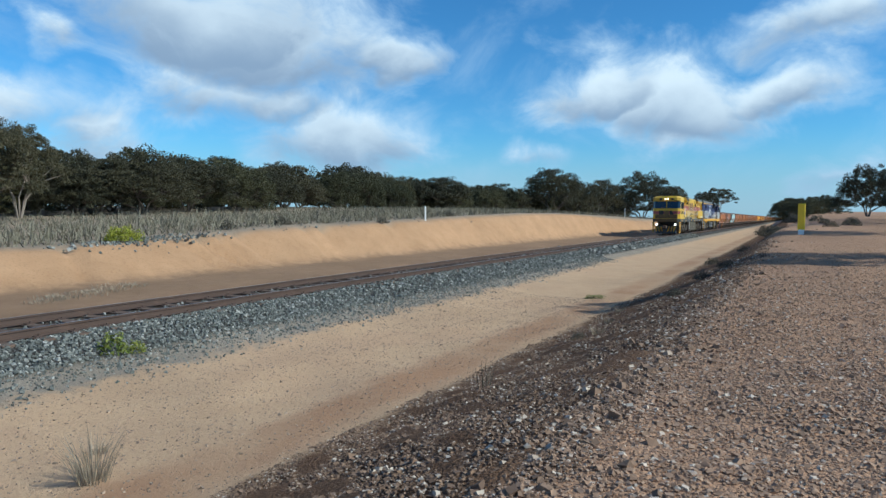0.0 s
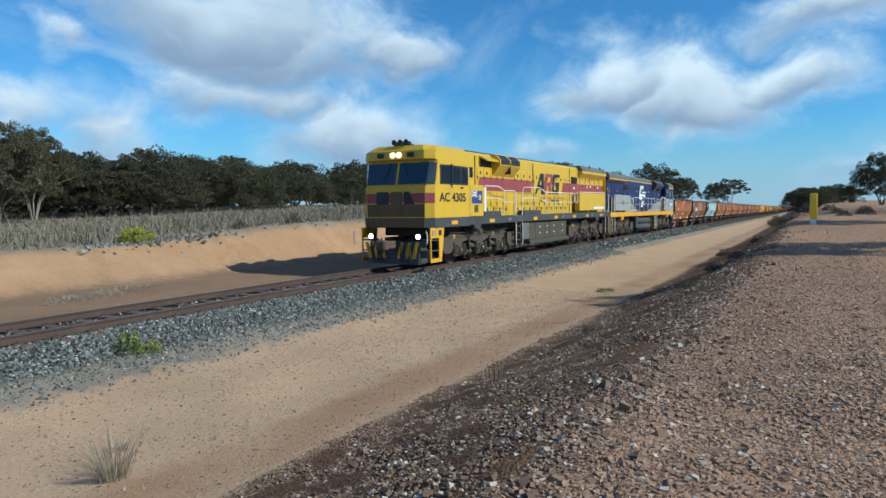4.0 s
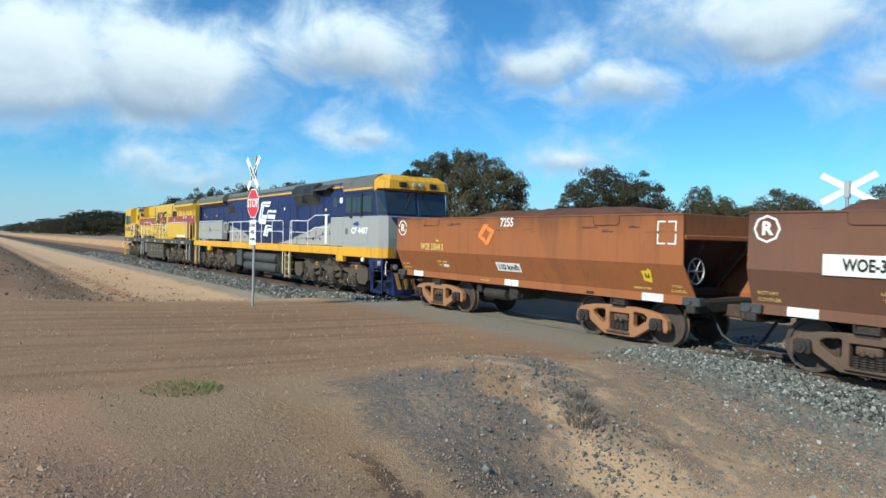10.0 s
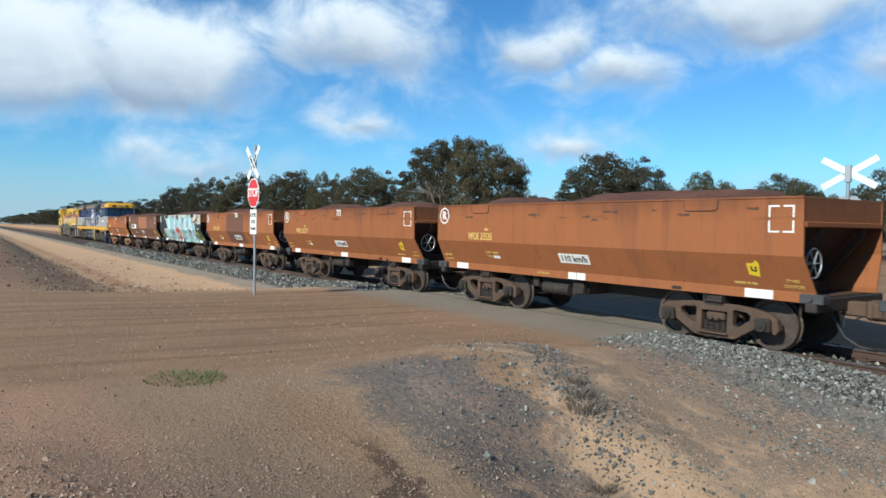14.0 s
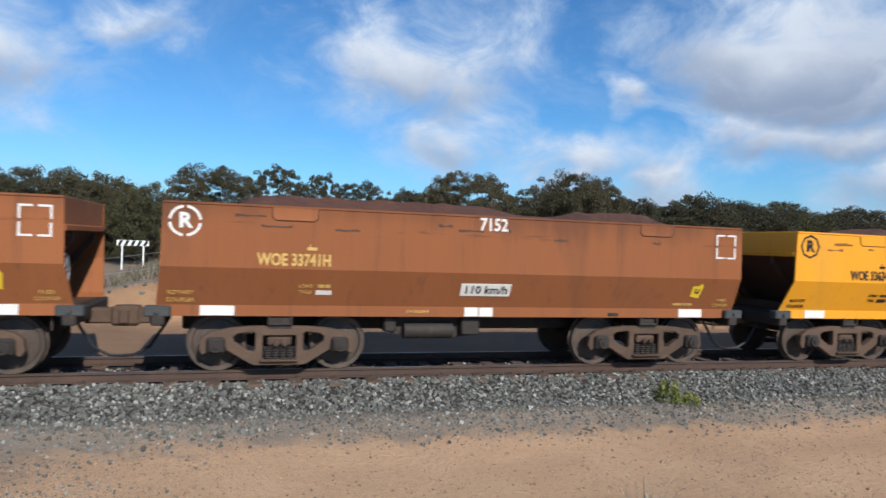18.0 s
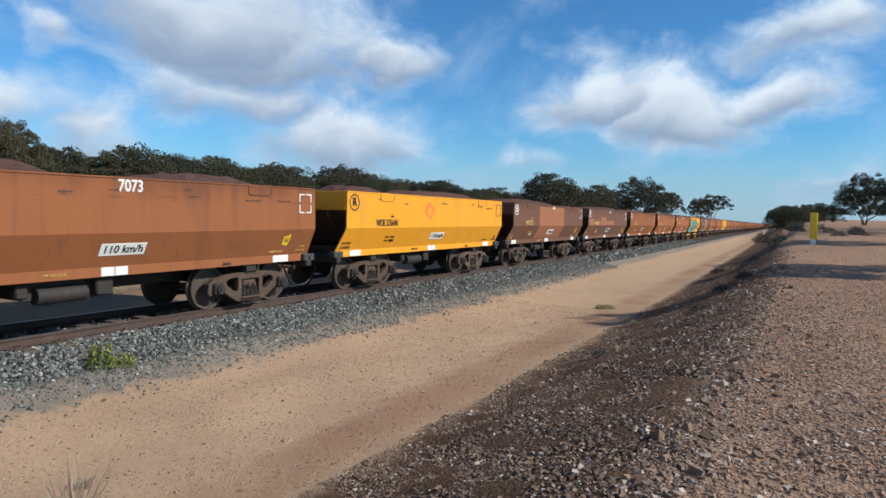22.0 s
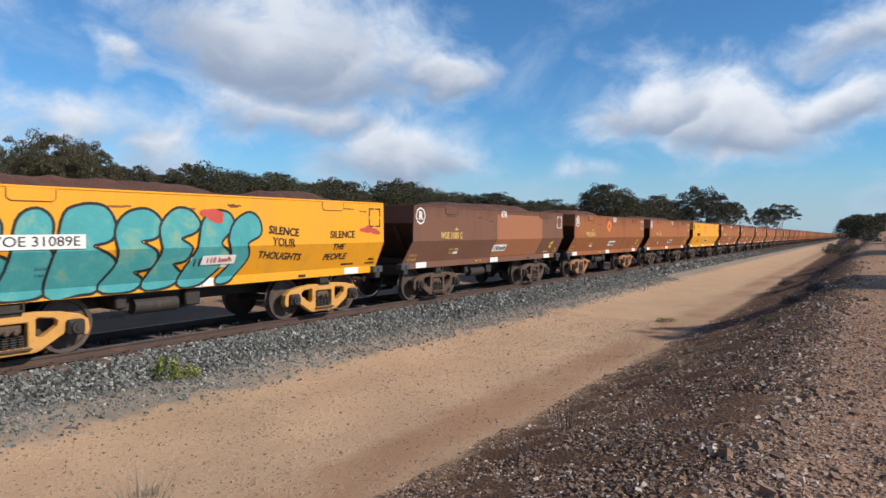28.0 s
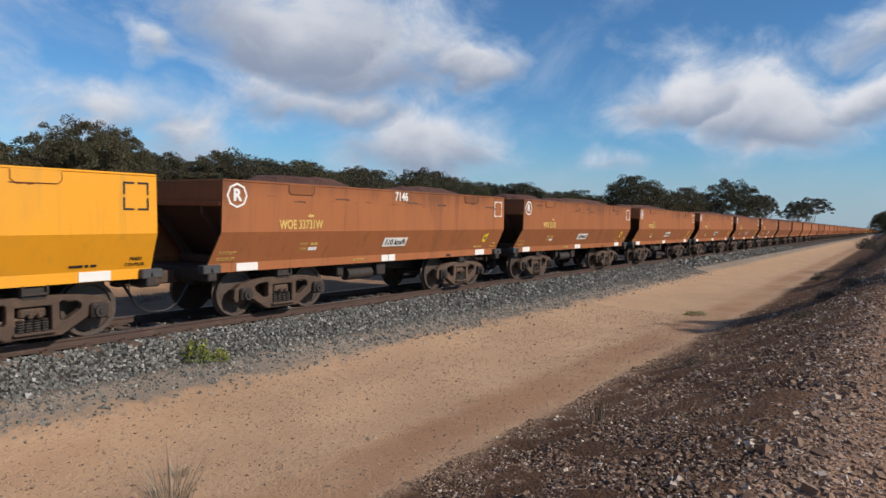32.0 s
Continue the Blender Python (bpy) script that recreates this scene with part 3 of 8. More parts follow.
def ground_height(x, y):
    x, y = np.asarray(x, float), np.asarray(y, float)
    u = y - np.where(y > 2, bend(x) * smooth01((y - 2) / 8), 0.0)
    bank = smooth01((x + 6.5) / 5.0) + smooth01((-x - 34.0) / 22.0)
    z = lerp_profile(u, NO_BANK) * (1 - bank) + lerp_profile(u, BANK) * bank
    # east of the mound the verge runs further out and falls more steeply to the drain
    z = z + (lerp_profile(u, VERGE) - lerp_profile(u, NEAR)) * smooth01((x - 0.4) / 3.0)
    z = z + 0.024 * np.clip(x - 8, 0, 30) * smooth01((3.6 - u) / 2.4)
    # the cut bank rises to the east and runs out again far off
    z = z + np.maximum(0, z + 0.27) * (np.interp(x, BANK_X, BANK_S) - 1) * smooth01((u - 19.6) / 0.6)
    c = crossing(x, y)
    z = z * (1 - c) + lerp_profile(u, ROAD) * c
    z = z + fall(x) * (0.30 + 0.70 * smooth01((u - 0.5) / 6.0))
    # hummocks beside the road and along the far side
    z = z + 0.28 * hill(x, y, -7.6, 6.7, 1.7, 1.5) - 0.25 * hill(x, y, -4.9, 5.7, 1.0, 0.7) + 0.22 * hill(x, y, -29, 5.5, 3.0, 1.6) + 0.5 * hill(x, y, -31, 1.5, 5.0, 2.2) + 0.9 * hill(x, y, -44, 1.0, 3.5, 2.5) + 0.12 * hill(x, y, -3.6, 7.9, 1.2, 0.8) + 0.20 * hill(x, y, -4.9, 6.9, 0.8, 0.5) - 0.16 * hill(x, y, -4.4, 6.2, 1.0, 0.3)
    return z


def roughness_of(x, y):
    """Small bumps, none on the track and few on the road."""
    u = y - bend(x)
    off = 1 - smooth01(1 - np.abs(u - 13.05) / 2.3)
    mound = 1 + 1.6 * hill(x, y, -5.5, 5.5, 3.6, 3.0)
    return off * (1 - 0.75 * crossing(x, y)) * mound


def axis_steps(parts):
    out = []
    for lo, hi, step in parts:
        out += list(np.arange(lo, hi, step))
    return np.array(out + [parts[-1][1]])


def fbm(x, y, scale, octaves=3):
    out = np.zeros(x.shape)
    for i in range(octaves):
        s = scale * 2.0 ** i
        out += np.array([noise.noise((a * s, b * s, 3.7 * i)) for a, b in zip(x.ravel(), y.ravel())]).reshape(x.shape) / 2.0 ** i
    return out


def ground_material():
    mat = bpy.data.materials.new("dry_red_ground")
    mat.use_nodes = True
    k = Nodes(mat.node_tree)
    out, bsdf = k.n("ShaderNodeOutputMaterial"), k.n("ShaderNodeBsdfPrincipled")
    k.put(out.inputs[0], bsdf.outputs[0])
    where = k.n("ShaderNodeTexCoord").outputs["Object"]
    sep = k.n("ShaderNodeSeparateXYZ")
    k.put(sep.inputs[0], where)
    x, y, _ = sep.outputs
    big, mid, fine = k.noise(where, 0.35, 5.0), k.noise(where, 1.7, 6.0, 0.6, 0.5), k.noise(where, 14.0, 6.0, 0.65)
    grit = k.voronoi(where, 26.0)
    grit2 = k.voronoi(where, 60.0)
    # the line's sideways swing
    swing = k.math("MULTIPLY", k.math("MAXIMUM", k.math("SUBTRACT", x, 24.0), 0.0), 0.029)
    u = k.math("SUBTRACT", y, swing)
    wob = k.math("MULTIPLY", k.math("SUBTRACT", mid, 0.5), 1.6)
    uw = k.math("ADD", u, wob)
    sand = k.mix(mid, (0.500, 0.325, 0.192), (0.610, 0.418, 0.258))
    sand = k.mix(k.step(fine, 0.45, 0.75), sand, (0.467, 0.307, 0.19))
    damp = k.math("MULTIPLY", k.step(k.math("MULTIPLY_ADD", wob, 0.4, u), 5.0, 5.7), k.step(k.math("MULTIPLY_ADD", wob, 0.5, u), 6.7, 6.1))
    sand = k.mix(k.math("MULTIPLY", k.step(big, 0.50, 0.66), 0.5), sand, (0.433, 0.277, 0.17))
    sand = k.mix(k.math("MULTIPLY", damp, k.step(big, 0.38, 0.58, 0.25, 0.75)), sand, (0.350, 0.190, 0.105))
    verge = k.mix(fine, (0.330, 0.190, 0.115), (0.450, 0.280, 0.175))
    verge = k.mix(k.step(grit[0], 0.25, 0.06), verge, k.mix(grit[1], (0.400, 0.275, 0.195), (0.240, 0.140, 0.090)))
    # soil dark in itself, coloured darker still for the slope's relief shade
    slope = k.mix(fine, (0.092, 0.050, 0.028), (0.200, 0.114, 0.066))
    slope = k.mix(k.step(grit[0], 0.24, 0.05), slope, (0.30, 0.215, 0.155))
    ballast = k.mix(grit[1], (0.114, 0.114, 0.11), (0.22, 0.217, 0.205))
    ballast = k.mix(k.step(grit[0], 0.15, 0.45), ballast, (0.057, 0.0494, 0.0441))
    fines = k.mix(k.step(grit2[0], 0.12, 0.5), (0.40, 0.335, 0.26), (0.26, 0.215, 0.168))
    road = k.mix(mid, (0.265, 0.160, 0.092), (0.365, 0.235, 0.142))
    lanes = k.n("ShaderNodeTexNoise")
    lm = k.n("ShaderNodeMapping")
    lm.inputs["Scale"].default_value = (2.2, 0.10, 1.0)
    k.put(lm.inputs["Vector"], where)
    k.put(lanes.inputs["Vector"], lm.outputs[0])
    lanes.inputs["Scale"].default_value = 1.0
    road = k.mix(k.step(lanes.outputs[0], 0.42, 0.72, 0.0, 0.7), road, (0.215, 0.125, 0.070))
    worn = k.mix(fine, (0.236, 0.198, 0.152), (0.304, 0.258, 0.201))
    scrub = k.mix(mid, (0.251, 0.19, 0.133), (0.35, 0.274, 0.198))
    coal = k.mix(fine, (0.0988, 0.0874, 0.076), (0.182, 0.16, 0.133))
    # near verge, slope, drain, track bed, far side
    pale = k.mix(fine, (0.277, 0.18, 0.107), (0.395, 0.273, 0.17))
    slope = k.mix(k.step(k.math("ADD", x, wob), 0.5, -1.5), slope, pale)
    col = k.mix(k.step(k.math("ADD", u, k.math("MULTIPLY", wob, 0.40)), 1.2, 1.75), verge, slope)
    col = k.mix(k.step(k.math("ADD", u, k.math("MULTIPLY", wob, 0.5)), 4.7, 5.3), col, sand)
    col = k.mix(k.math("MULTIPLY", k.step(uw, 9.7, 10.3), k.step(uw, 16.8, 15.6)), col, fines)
    # strip beyond the track coloured darker brown for the train's shade on it
    shade_earth = k.mix(mid, (0.230, 0.140, 0.082), (0.340, 0.220, 0.135))
    col = k.mix(k.step(uw, 15.0, 15.8), col, shade_earth)
    col = k.mix(k.math("MULTIPLY", k.step(u, 10.6, 11.0), k.step(u, 15.5, 15.1)), col, ballast)
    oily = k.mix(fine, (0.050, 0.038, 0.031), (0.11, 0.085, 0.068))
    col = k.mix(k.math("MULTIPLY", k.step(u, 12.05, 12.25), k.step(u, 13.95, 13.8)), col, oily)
    cut = k.mix(mid, (0.36, 0.205, 0.108), (0.50, 0.31, 0.175))
    cut = k.mix(k.step(fine, 0.5, 0.75, 0.0, 0.7), cut, (0.25, 0.150, 0.088))
    col = k.mix(k.step(uw, 19.6, 20.6), col, cut)
    col = k.mix(k.step(u, 21.8, 22.6), col, scrub)
    # dirt road over the line
    xw = k.math("ADD", x, k.math("MULTIPLY", wob, 0.7))
    slant = k.math("ADD", xw, k.math("MULTIPLY", k.math("MAXIMUM", k.math("SUBTRACT", 10.0, u), 0.0), 0.08))
    on_road = k.math("MULTIPLY", k.step(slant, -21.5, -19.5), k.step(slant, -7.6, -8.8))
    def oval(cx, cy, rx, ry):
        a = k.math("DIVIDE", k.math("SUBTRACT", xw, cx), rx)
        b = k.math("DIVIDE", k.math("SUBTRACT", uw, cy), ry)
        return k.step(k.math("ADD", k.math("MULTIPLY", a, a), k.math("MULTIPLY", b, b)), 1.5, 0.5)
    dark_edge = k.math("MULTIPLY", k.math("MULTIPLY", k.step(xw, -9.2, -8.0), k.step(xw, -2.0, -4.0)), k.math("MULTIPLY", k.step(uw, 3.7, 5.1), k.step(uw, 9.4, 8.0)))
    col = k.mix(k.math("MULTIPLY", dark_edge, k.step(mid, 0.62, 0.45, 0.15, 0.6)), col, coal)
    slate = k.mix(fine, (0.076, 0.076, 0.0775), (0.144, 0.141, 0.137))
    col = k.mix(k.math("MULTIPLY", k.math("MAXIMUM", oval(-6.4, 5.10, 2.5, 1.0), oval(-5.2, 9.60, 3.0, 1.0)), k.step(fine, 0.36, 0.62, 0.85, 0.35)), col, slate)
    ochre = k.mix(fine, (0.270, 0.165, 0.092), (0.390, 0.255, 0.150))
    col = k.mix(k.math("MULTIPLY", k.math("MAXIMUM", oval(-6.5, 3.40, 1.5, 0.35), oval(-7.3, 6.30, 0.9, 0.4)), 0.8), col, ochre)
    buff = k.mix(fine, (0.37, 0.245, 0.15), (0.52, 0.365, 0.235))
    col = k.mix(k.math("MULTIPLY", k.math("MAXIMUM", oval(-4.4, 6.40, 0.9, 0.40), oval(-4.4, 5.05, 0.8, 0.30)), 0.9), col, buff)
    rill = k.mix(fine, (0.085, 0.055, 0.038), (0.15, 0.10, 0.072))
    col = k.mix(k.math("MULTIPLY", oval(-5.0, 3.60, 1.1, 0.16), 0.8), col, rill)
    col = k.mix(on_road, col, road)
    col = k.mix(k.math("MULTIPLY", on_road, k.math("MULTIPLY", k.step(u, 9.4, 10.8), k.step(u, 17, 15))), col, worn)
    tone = k.math("MULTIPLY_ADD", big, 0.5, 0.75)
    grey = k.n("ShaderNodeCombineColor")
    for s in grey.inputs[:3]:
        k.put(s, tone)
    col = k.mix(1.0, col, grey.outputs[0], "MULTIPLY")
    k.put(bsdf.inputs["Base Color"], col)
    bsdf.inputs["Roughness"].default_value = 0.95
    bsdf.inputs["Specular IOR Level"].default_value = 0.1
    b = k.n("ShaderNodeBump")
    b.inputs["Strength"].default_value, b.inputs["Distance"].default_value = 0.7, 0.05
    stony = k.math("MULTIPLY", k.math("MULTIPLY", k.step(u, 5.4, 4.8), k.step(x, -1.0, 1.5)), k.math("SUBTRACT", 0.55, grit[0]))
    k.put(b.inputs["Height"], k.math("ADD", k.math("MULTIPLY_ADD", stony, 0.7, fine), k.math("MULTIPLY", k.noise(where, 55.0, 3.0), 0.5)))
    k.put(bsdf.inputs["Normal"], b.outputs[0])
    return mat


def surface(x, y):
    """Height with the small bumps."""
    lumps = hill(x, y, -5.6, 5.7, 2.6, 2.4) * (fbm(x, y, 1.3, 3) * 0.05 + 0.07 * hill(x, y, -4.4, 6.4, 0.8, 0.35) - 0.06 * hill(x, y, -5.2, 3.9, 1.2, 0.2))
    return ground_height(x, y) + fbm(x, y, 0.55, 3) * 0.055 * roughness_of(x, y) + lumps


def build_ground():
    xs = axis_steps([(-2600, -700, 190), (-700, -160, 30), (-160, -50, 5), (-50, -14, 1.0), (-14, -10, 0.4), (-10, -1, 0.2), (-1, 14, 0.3), (14, 26, 0.22), (26, 45, 0.6), (45, 140, 4), (140, 700, 28), (700, 2600, 190)])
    ys = axis_steps([(-2600, -400, 220), (-400, -40, 36), (-40, -4, 3), (-4, 12, 0.3), (12, 23.4, 0.3), (23.4, 60, 2.0), (60, 400, 34), (400, 2600, 220)])
    gx, gy = np.meshgrid(xs, ys, indexing="ij")
    z = ground_height(gx, gy)
    near = (gx > -52) & (gx < 60) & (gy > -10) & (gy < 24)
    z[near] = surface(gx[near], gy[near])
    # rain gullies in the cut bank
    u = gy - bend(gx)
    face = smooth01((u - 20.0) / 0.8) * smooth01((22.5 - u) / 0.6) * (gx > 3)
    z = z - face * 0.24 * np.maximum(0, np.sin(gx * 2.1 + np.sin(gx * 0.7) * 3) * np.sin(gx * 0.53) - 0.35)
    for gx0, lean, wide, deep in ((13.4, 0.3, 0.30, 0.22), (18.6, -0.5, 0.22, 0.34), (19.7, -0.6, 0.26, 0.42), (20.5, -0.4, 0.18, 0.30), (21.6, -0.5, 0.24, 0.26), (27.0, 0.3, 0.4, 0.2), (34.0, -0.3, 0.5, 0.25)):
        z = z - face * deep * np.exp(-((gx - gx0 - lean * (u - 21.2)) / wide) ** 2)
    # clods and ruts of the gravel slope
    rough = smooth01((gx - 0.5) / 3) * smooth01((u - 1.2) / 0.6) * smooth01((5.2 - u) / 0.6) * (gx < 46)
    sel = rough > 0.01
    z[sel] += rough[sel] * fbm(gx[sel], gy[sel], 1.9, 2) * 0.07
    nx, ny = len(xs), len(ys)
    verts = np.stack([gx, gy, z], -1).reshape(-1, 3).tolist()
    faces = [(i * ny + j, (i + 1) * ny + j, (i + 1) * ny + j + 1, i * ny + j + 1) for i in range(nx - 1) for j in range(ny - 1)]
    me = quick_mesh("ground", verts, faces, ground_material())
    me.polygons.foreach_set("use_smooth", [True] * len(me.polygons))
    return tagged(new("ground", me), "dry sandy red ground with a gravel verge and drain", "ground", kind="structure")


ground = build_ground()


def height(x, y):
    return float(ground_height(x, y))


# ---------------------------------------------------------------- track
def rail_mesh(y0, x0, x1, name):
    """A flat-bottom rail that follows the line."""
    prof = [(-0.065, -0.16), (0.065, -0.16), (0.065, -0.145), (0.010, -0.125), (0.010, -0.045), (0.035, -0.035), (0.035, 0.0), (-0.035, 0.0), (-0.035, -0.035), (-0.010, -0.045), (-0.010, -0.125), (-0.065, -0.145)]
    stations = axis_steps([(x0, -60, 20), (-60, 90, 3), (90, x1, 20)])
    rings = [[(float(x), y0 + float(bend(x)) + a, float(fall(x)) + b) for a, b in prof] for x in stations]
    return Geo().ring(rings).mesh(name, RAIL)


def build_track():
    track = tagged(new("railway_track"), "single track of rusty rails on timber sleepers in grey ballast", "railway track", kind="structure")
    for y0 in (RAIL_NEAR, RAIL_NEAR + GAUGE):
        part("rail", rail_mesh(y0, -700, 700, "rail"), None, track)
        head = Geo()
        for x0, x1 in zip(*(lambda s: (s[:-1], s[1:]))(axis_steps([(-400, -60, 20), (-60, 90, 3), (90, 400, 20)]))):
            pts = []
            for x, dy in ((x0, -0.026), (x1, -0.026), (x1, 0.026), (x0, 0.026)):
                pts.append((float(x), y0 + float(bend(x)) + dy, float(fall(x)) + 0.002))
            head.add(pts, [(0, 1, 2, 3)])
        part("running_surface", quick_mesh("running_surface", head.v, head.f, RAIL_TOP), None, track, "worn bright top of the rail")
    sleeper = Geo().box(-0.12, 0.12, -1.25, 1.25, -0.30, -0.155, 0.012).mesh("sleeper", SLEEPER)
    fixing = Geo()
    for s in (-1, 1):
        fixing.box(-0.07, 0.07, s * 0.7525 - 0.16, s * 0.7525 + 0.16, -0.158, -0.138, 0.004)
        for d in (-0.10, 0.10):
            fixing.cyl((0.03, s * 0.7525 + d, -0.14), (0.03, s * 0.7525 + d, -0.10), 0.016, 6)
    fixing = fixing.mesh("rail_fixing", RAIL)
    x = -30.0
    while x < 60.0:
        if not -19.5 < x < -9.0:
            m = on_track(x) @ pose(random.uniform(-0.02, 0.02), random.uniform(-0.03, 0.03), 0, 0, 0, random.uniform(-1, 1))
            s = part("sleeper", sleeper, None, track, at=m)
            part("rail_fixing", fixing, None, s)
        x += 0.66
    far = Geo()
    for x in itertools.chain(np.arange(-300, -30, 0.66), np.arange(60, 400, 0.66)):
        far.plus(Geo().box(-0.12, 0.12, -1.25, 1.25, -0.30, -0.155), on_track(float(x)))
    tagged(part("distant_sleepers", quick_mesh("distant_sleepers", far.v, far.f, SLEEPER), None, track), kind="stuff")
    return track


track = build_track()


def stone_shapes(count, rough=0.28):
    """A few irregular stones of about unit size."""
    shapes = []
    rng = random.Random(5)
    base = [(-1, -1, -1), (1, -1, -1), (1, 1, -1), (-1, 1, -1), (-1, -1, 1), (1, -1, 1), (1, 1, 1), (-1, 1, 1)]
    faces = [(0, 3, 2, 1), (4, 5, 6, 7), (0, 1, 5, 4), (1, 2, 6, 5), (2, 3, 7, 6), (3, 0, 4, 7)]
    for _ in range(count):
        v = np.array([[c * rng.uniform(0.28, 0.62) + rng.uniform(-rough, rough) * 0.5 for c in p] for p in base])
        shapes.append((v, faces))
    return shapes


def scatter_stones(name, spots_, sizes, mat, seed, label, category="gravel", flat=1.0):
    """Loose stones as one mesh."""
    rng = np.random.default_rng(seed)
    shapes = stone_shapes(14)
    faces0 = np.array(shapes[0][1])
    n = len(spots_)
    v = np.zeros((n, 8, 3))
    pick = rng.integers(0, len(shapes), n)
    ang = rng.uniform(0, 2 * math.pi, n)
    til = rng.uniform(-0.7, 0.7, (n, 2))
    for s in range(len(shapes)):
        v[pick == s] = shapes[s][0]
    v *= sizes[:, None, None]
    for a, (i, j) in ((ang, (0, 1)), (til[:, 0], (1, 2)), (til[:, 1], (0, 2))):
        c, s_ = np.cos(a)[:, None], np.sin(a)[:, None]
        p, q = v[:, :, i].copy(), v[:, :, j].copy()
        v[:, :, i], v[:, :, j] = c * p - s_ * q, s_ * p + c * q
    v[:, :, 2] *= flat
    v += np.asarray(spots_)[:, None, :]
    faces = (faces0[None] + (np.arange(n) * 8)[:, None, None]).reshape(-1, 4)
    me = bpy.data.meshes.new(name)
    me.from_pydata(v.reshape(-1, 3).tolist(), [], faces.tolist())
    me.update()
    me.materials.append(mat)
    return tagged(new(name, me), label, category, kind="stuff")


def build_stones():
    rng = np.random.default_rng(11)
    # ballast: dense where the line is near, thinning out
    rows = []
    for x0, x1, per_m, size in ((-9.0, 16, 620, 0.043), (16, 40, 230, 0.060), (40, 90, 45, 0.11), (-45, -19.5, 130, 0.070), (-90, -45, 40, 0.11)):
        n = int((x1 - x0) * per_m)
        x = rng.uniform(x0, x1, n)
        u = np.concatenate([rng.uniform(10.80, 12.25, int(n * 0.80)), rng.uniform(12.40, 13.70, int(n * 0.07)), rng.uniform(13.9, 15.5, n - int(n * 0.80) - int(n * 0.07))])
        y = u + bend(x)
        z = surface(x, y) + rng.uniform(-0.01, 0.03, n) * size / 0.05
        keep = ~((np.abs(u - 12.30) < 0.07) | (np.abs(u - 13.805) < 0.07))
        rows.append(np.stack([x, y, z, size * rng.uniform(0.6, 1.35, n)], -1)[keep])
    rows = np.concatenate(rows)
    scatter_stones("ballast", rows[:, :3], rows[:, 3], BALLAST_STONE, 1, "blue-grey crushed rock ballast beside the rails", "ballast")
    # sparse ballast that rolled down to the sand
    n = 15000
    x = rng.uniform(-9, 40, n)
    u = 10.95 - np.abs(rng.normal(0, 0.52, n))
    y = u + bend(x)
    p = np.stack([x, y, surface(x, y) + 0.008], -1)
    scatter_stones("stray_ballast", p, rng.gamma(2.0, 0.0082, n) + 0.008, BALLAST_STONE, 2, "scattered small grey stones on the sand", "gravel")
    # grains and small stones on the sand of the drain
    n = 26000
    x = rng.uniform(-3, 22, n)
    y = rng.uniform(4.4, 10.2, n)
    p = np.stack([x, y, surface(x, y) + 0.003], -1)
    scatter_stones("sand_grit", p, rng.gamma(1.4, 0.0052, n) + 0.004, RUBBLE, 12, "small stones lying on the sand of the drain", "gravel", 0.7)
    # pebbles of the verge and the slope
    n = 84000
    x = rng.gamma(2.2, 3.6, n) + 1.2
    y = rng.uniform(-1, 1, n) * (1.7 + 0.16 * x) + 0.5 - 0.05 * x
    keep = (np.hypot(x - 0.4, y - 0.5) > 1.2) & (y < 1.75)
    x, y = x[keep], y[keep]
    p = np.stack([x, y, surface(x, y) + 0.004], -1)
    scatter_stones("verge_gravel", p, rng.gamma(1.7, 0.0062, len(x)) + 0.005, PEBBLE, 3, "loose ochre and pale gravel on the verge", "gravel", 0.6)
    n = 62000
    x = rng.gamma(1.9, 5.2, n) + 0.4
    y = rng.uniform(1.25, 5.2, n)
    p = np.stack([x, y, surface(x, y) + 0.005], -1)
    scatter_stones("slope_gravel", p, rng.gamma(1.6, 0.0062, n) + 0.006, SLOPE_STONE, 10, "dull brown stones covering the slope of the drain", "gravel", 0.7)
    n = 900
    x = rng.gamma(2.0, 4.5, n) + 2.0
    y = 1.55 - 0.012 * x + rng.normal(0, 0.32, n)
    p = np.stack([x, y, surface(x, y) + 0.008], -1)
    scatter_stones("edge_stones", p, rng.gamma(2.0, 0.011, n) + 0.008, SLOPE_STONE, 13, "larger pale stones along the edge of the verge", "gravel", 0.8)
    n = 95000
    x = 0.5 - rng.gamma(2.6, 2.1, n)
    y = rng.uniform(-3.0, 10.0, n)
    keep = (np.hypot(x - 0.1, y - 0.4) > 1.2) & (crossing(x, y) < rng.random(n) * 1.1)
    x, y = x[keep], y[keep]
    n = len(x)
    p = np.stack([x, y, surface(x, y) + 0.004], -1)
    grey = (rng.random(n) < 0.55) & (np.maximum(hill(x, y, -6.8, 6.6, 2.4, 0.8), hill(x, y, -5.0, 9.0, 3.0, 0.9)) > rng.random(n) * 0.9)
    scatter_stones("mound_gravel", p[grey], rng.gamma(1.7, 0.0065, grey.sum()) + 0.005, BALLAST_STONE, 4, "grey gravel spilled beside the dirt road", "gravel")
    scatter_stones("mound_pebbles", p[~grey], rng.gamma(1.5, 0.0034, (~grey).sum()) + 0.004, RUBBLE, 5, "brown pebbles beside the dirt road", "gravel")
    n = 1500
    x, y = rng.uniform(-30, -9, n), rng.uniform(-3, 9.5, n)
    p = np.stack([x, y, surface(x, y) + 0.003], -1)
    scatter_stones("road_pebbles", p, rng.gamma(1.8, 0.005, n) + 0.005, RUBBLE, 6, "a few loose stones on the dirt road", "gravel")


build_stones()


# ---------------------------------------------------------------- ore wagons
PITCH = 12.0
HALF_WIDE, TOP, KNEE, LEAN, SILL = 1.47, 2.74, 1.75, 1.13, 0.95
LOW_WIDE = 1.15      # half width at the foot of the leaning sheet
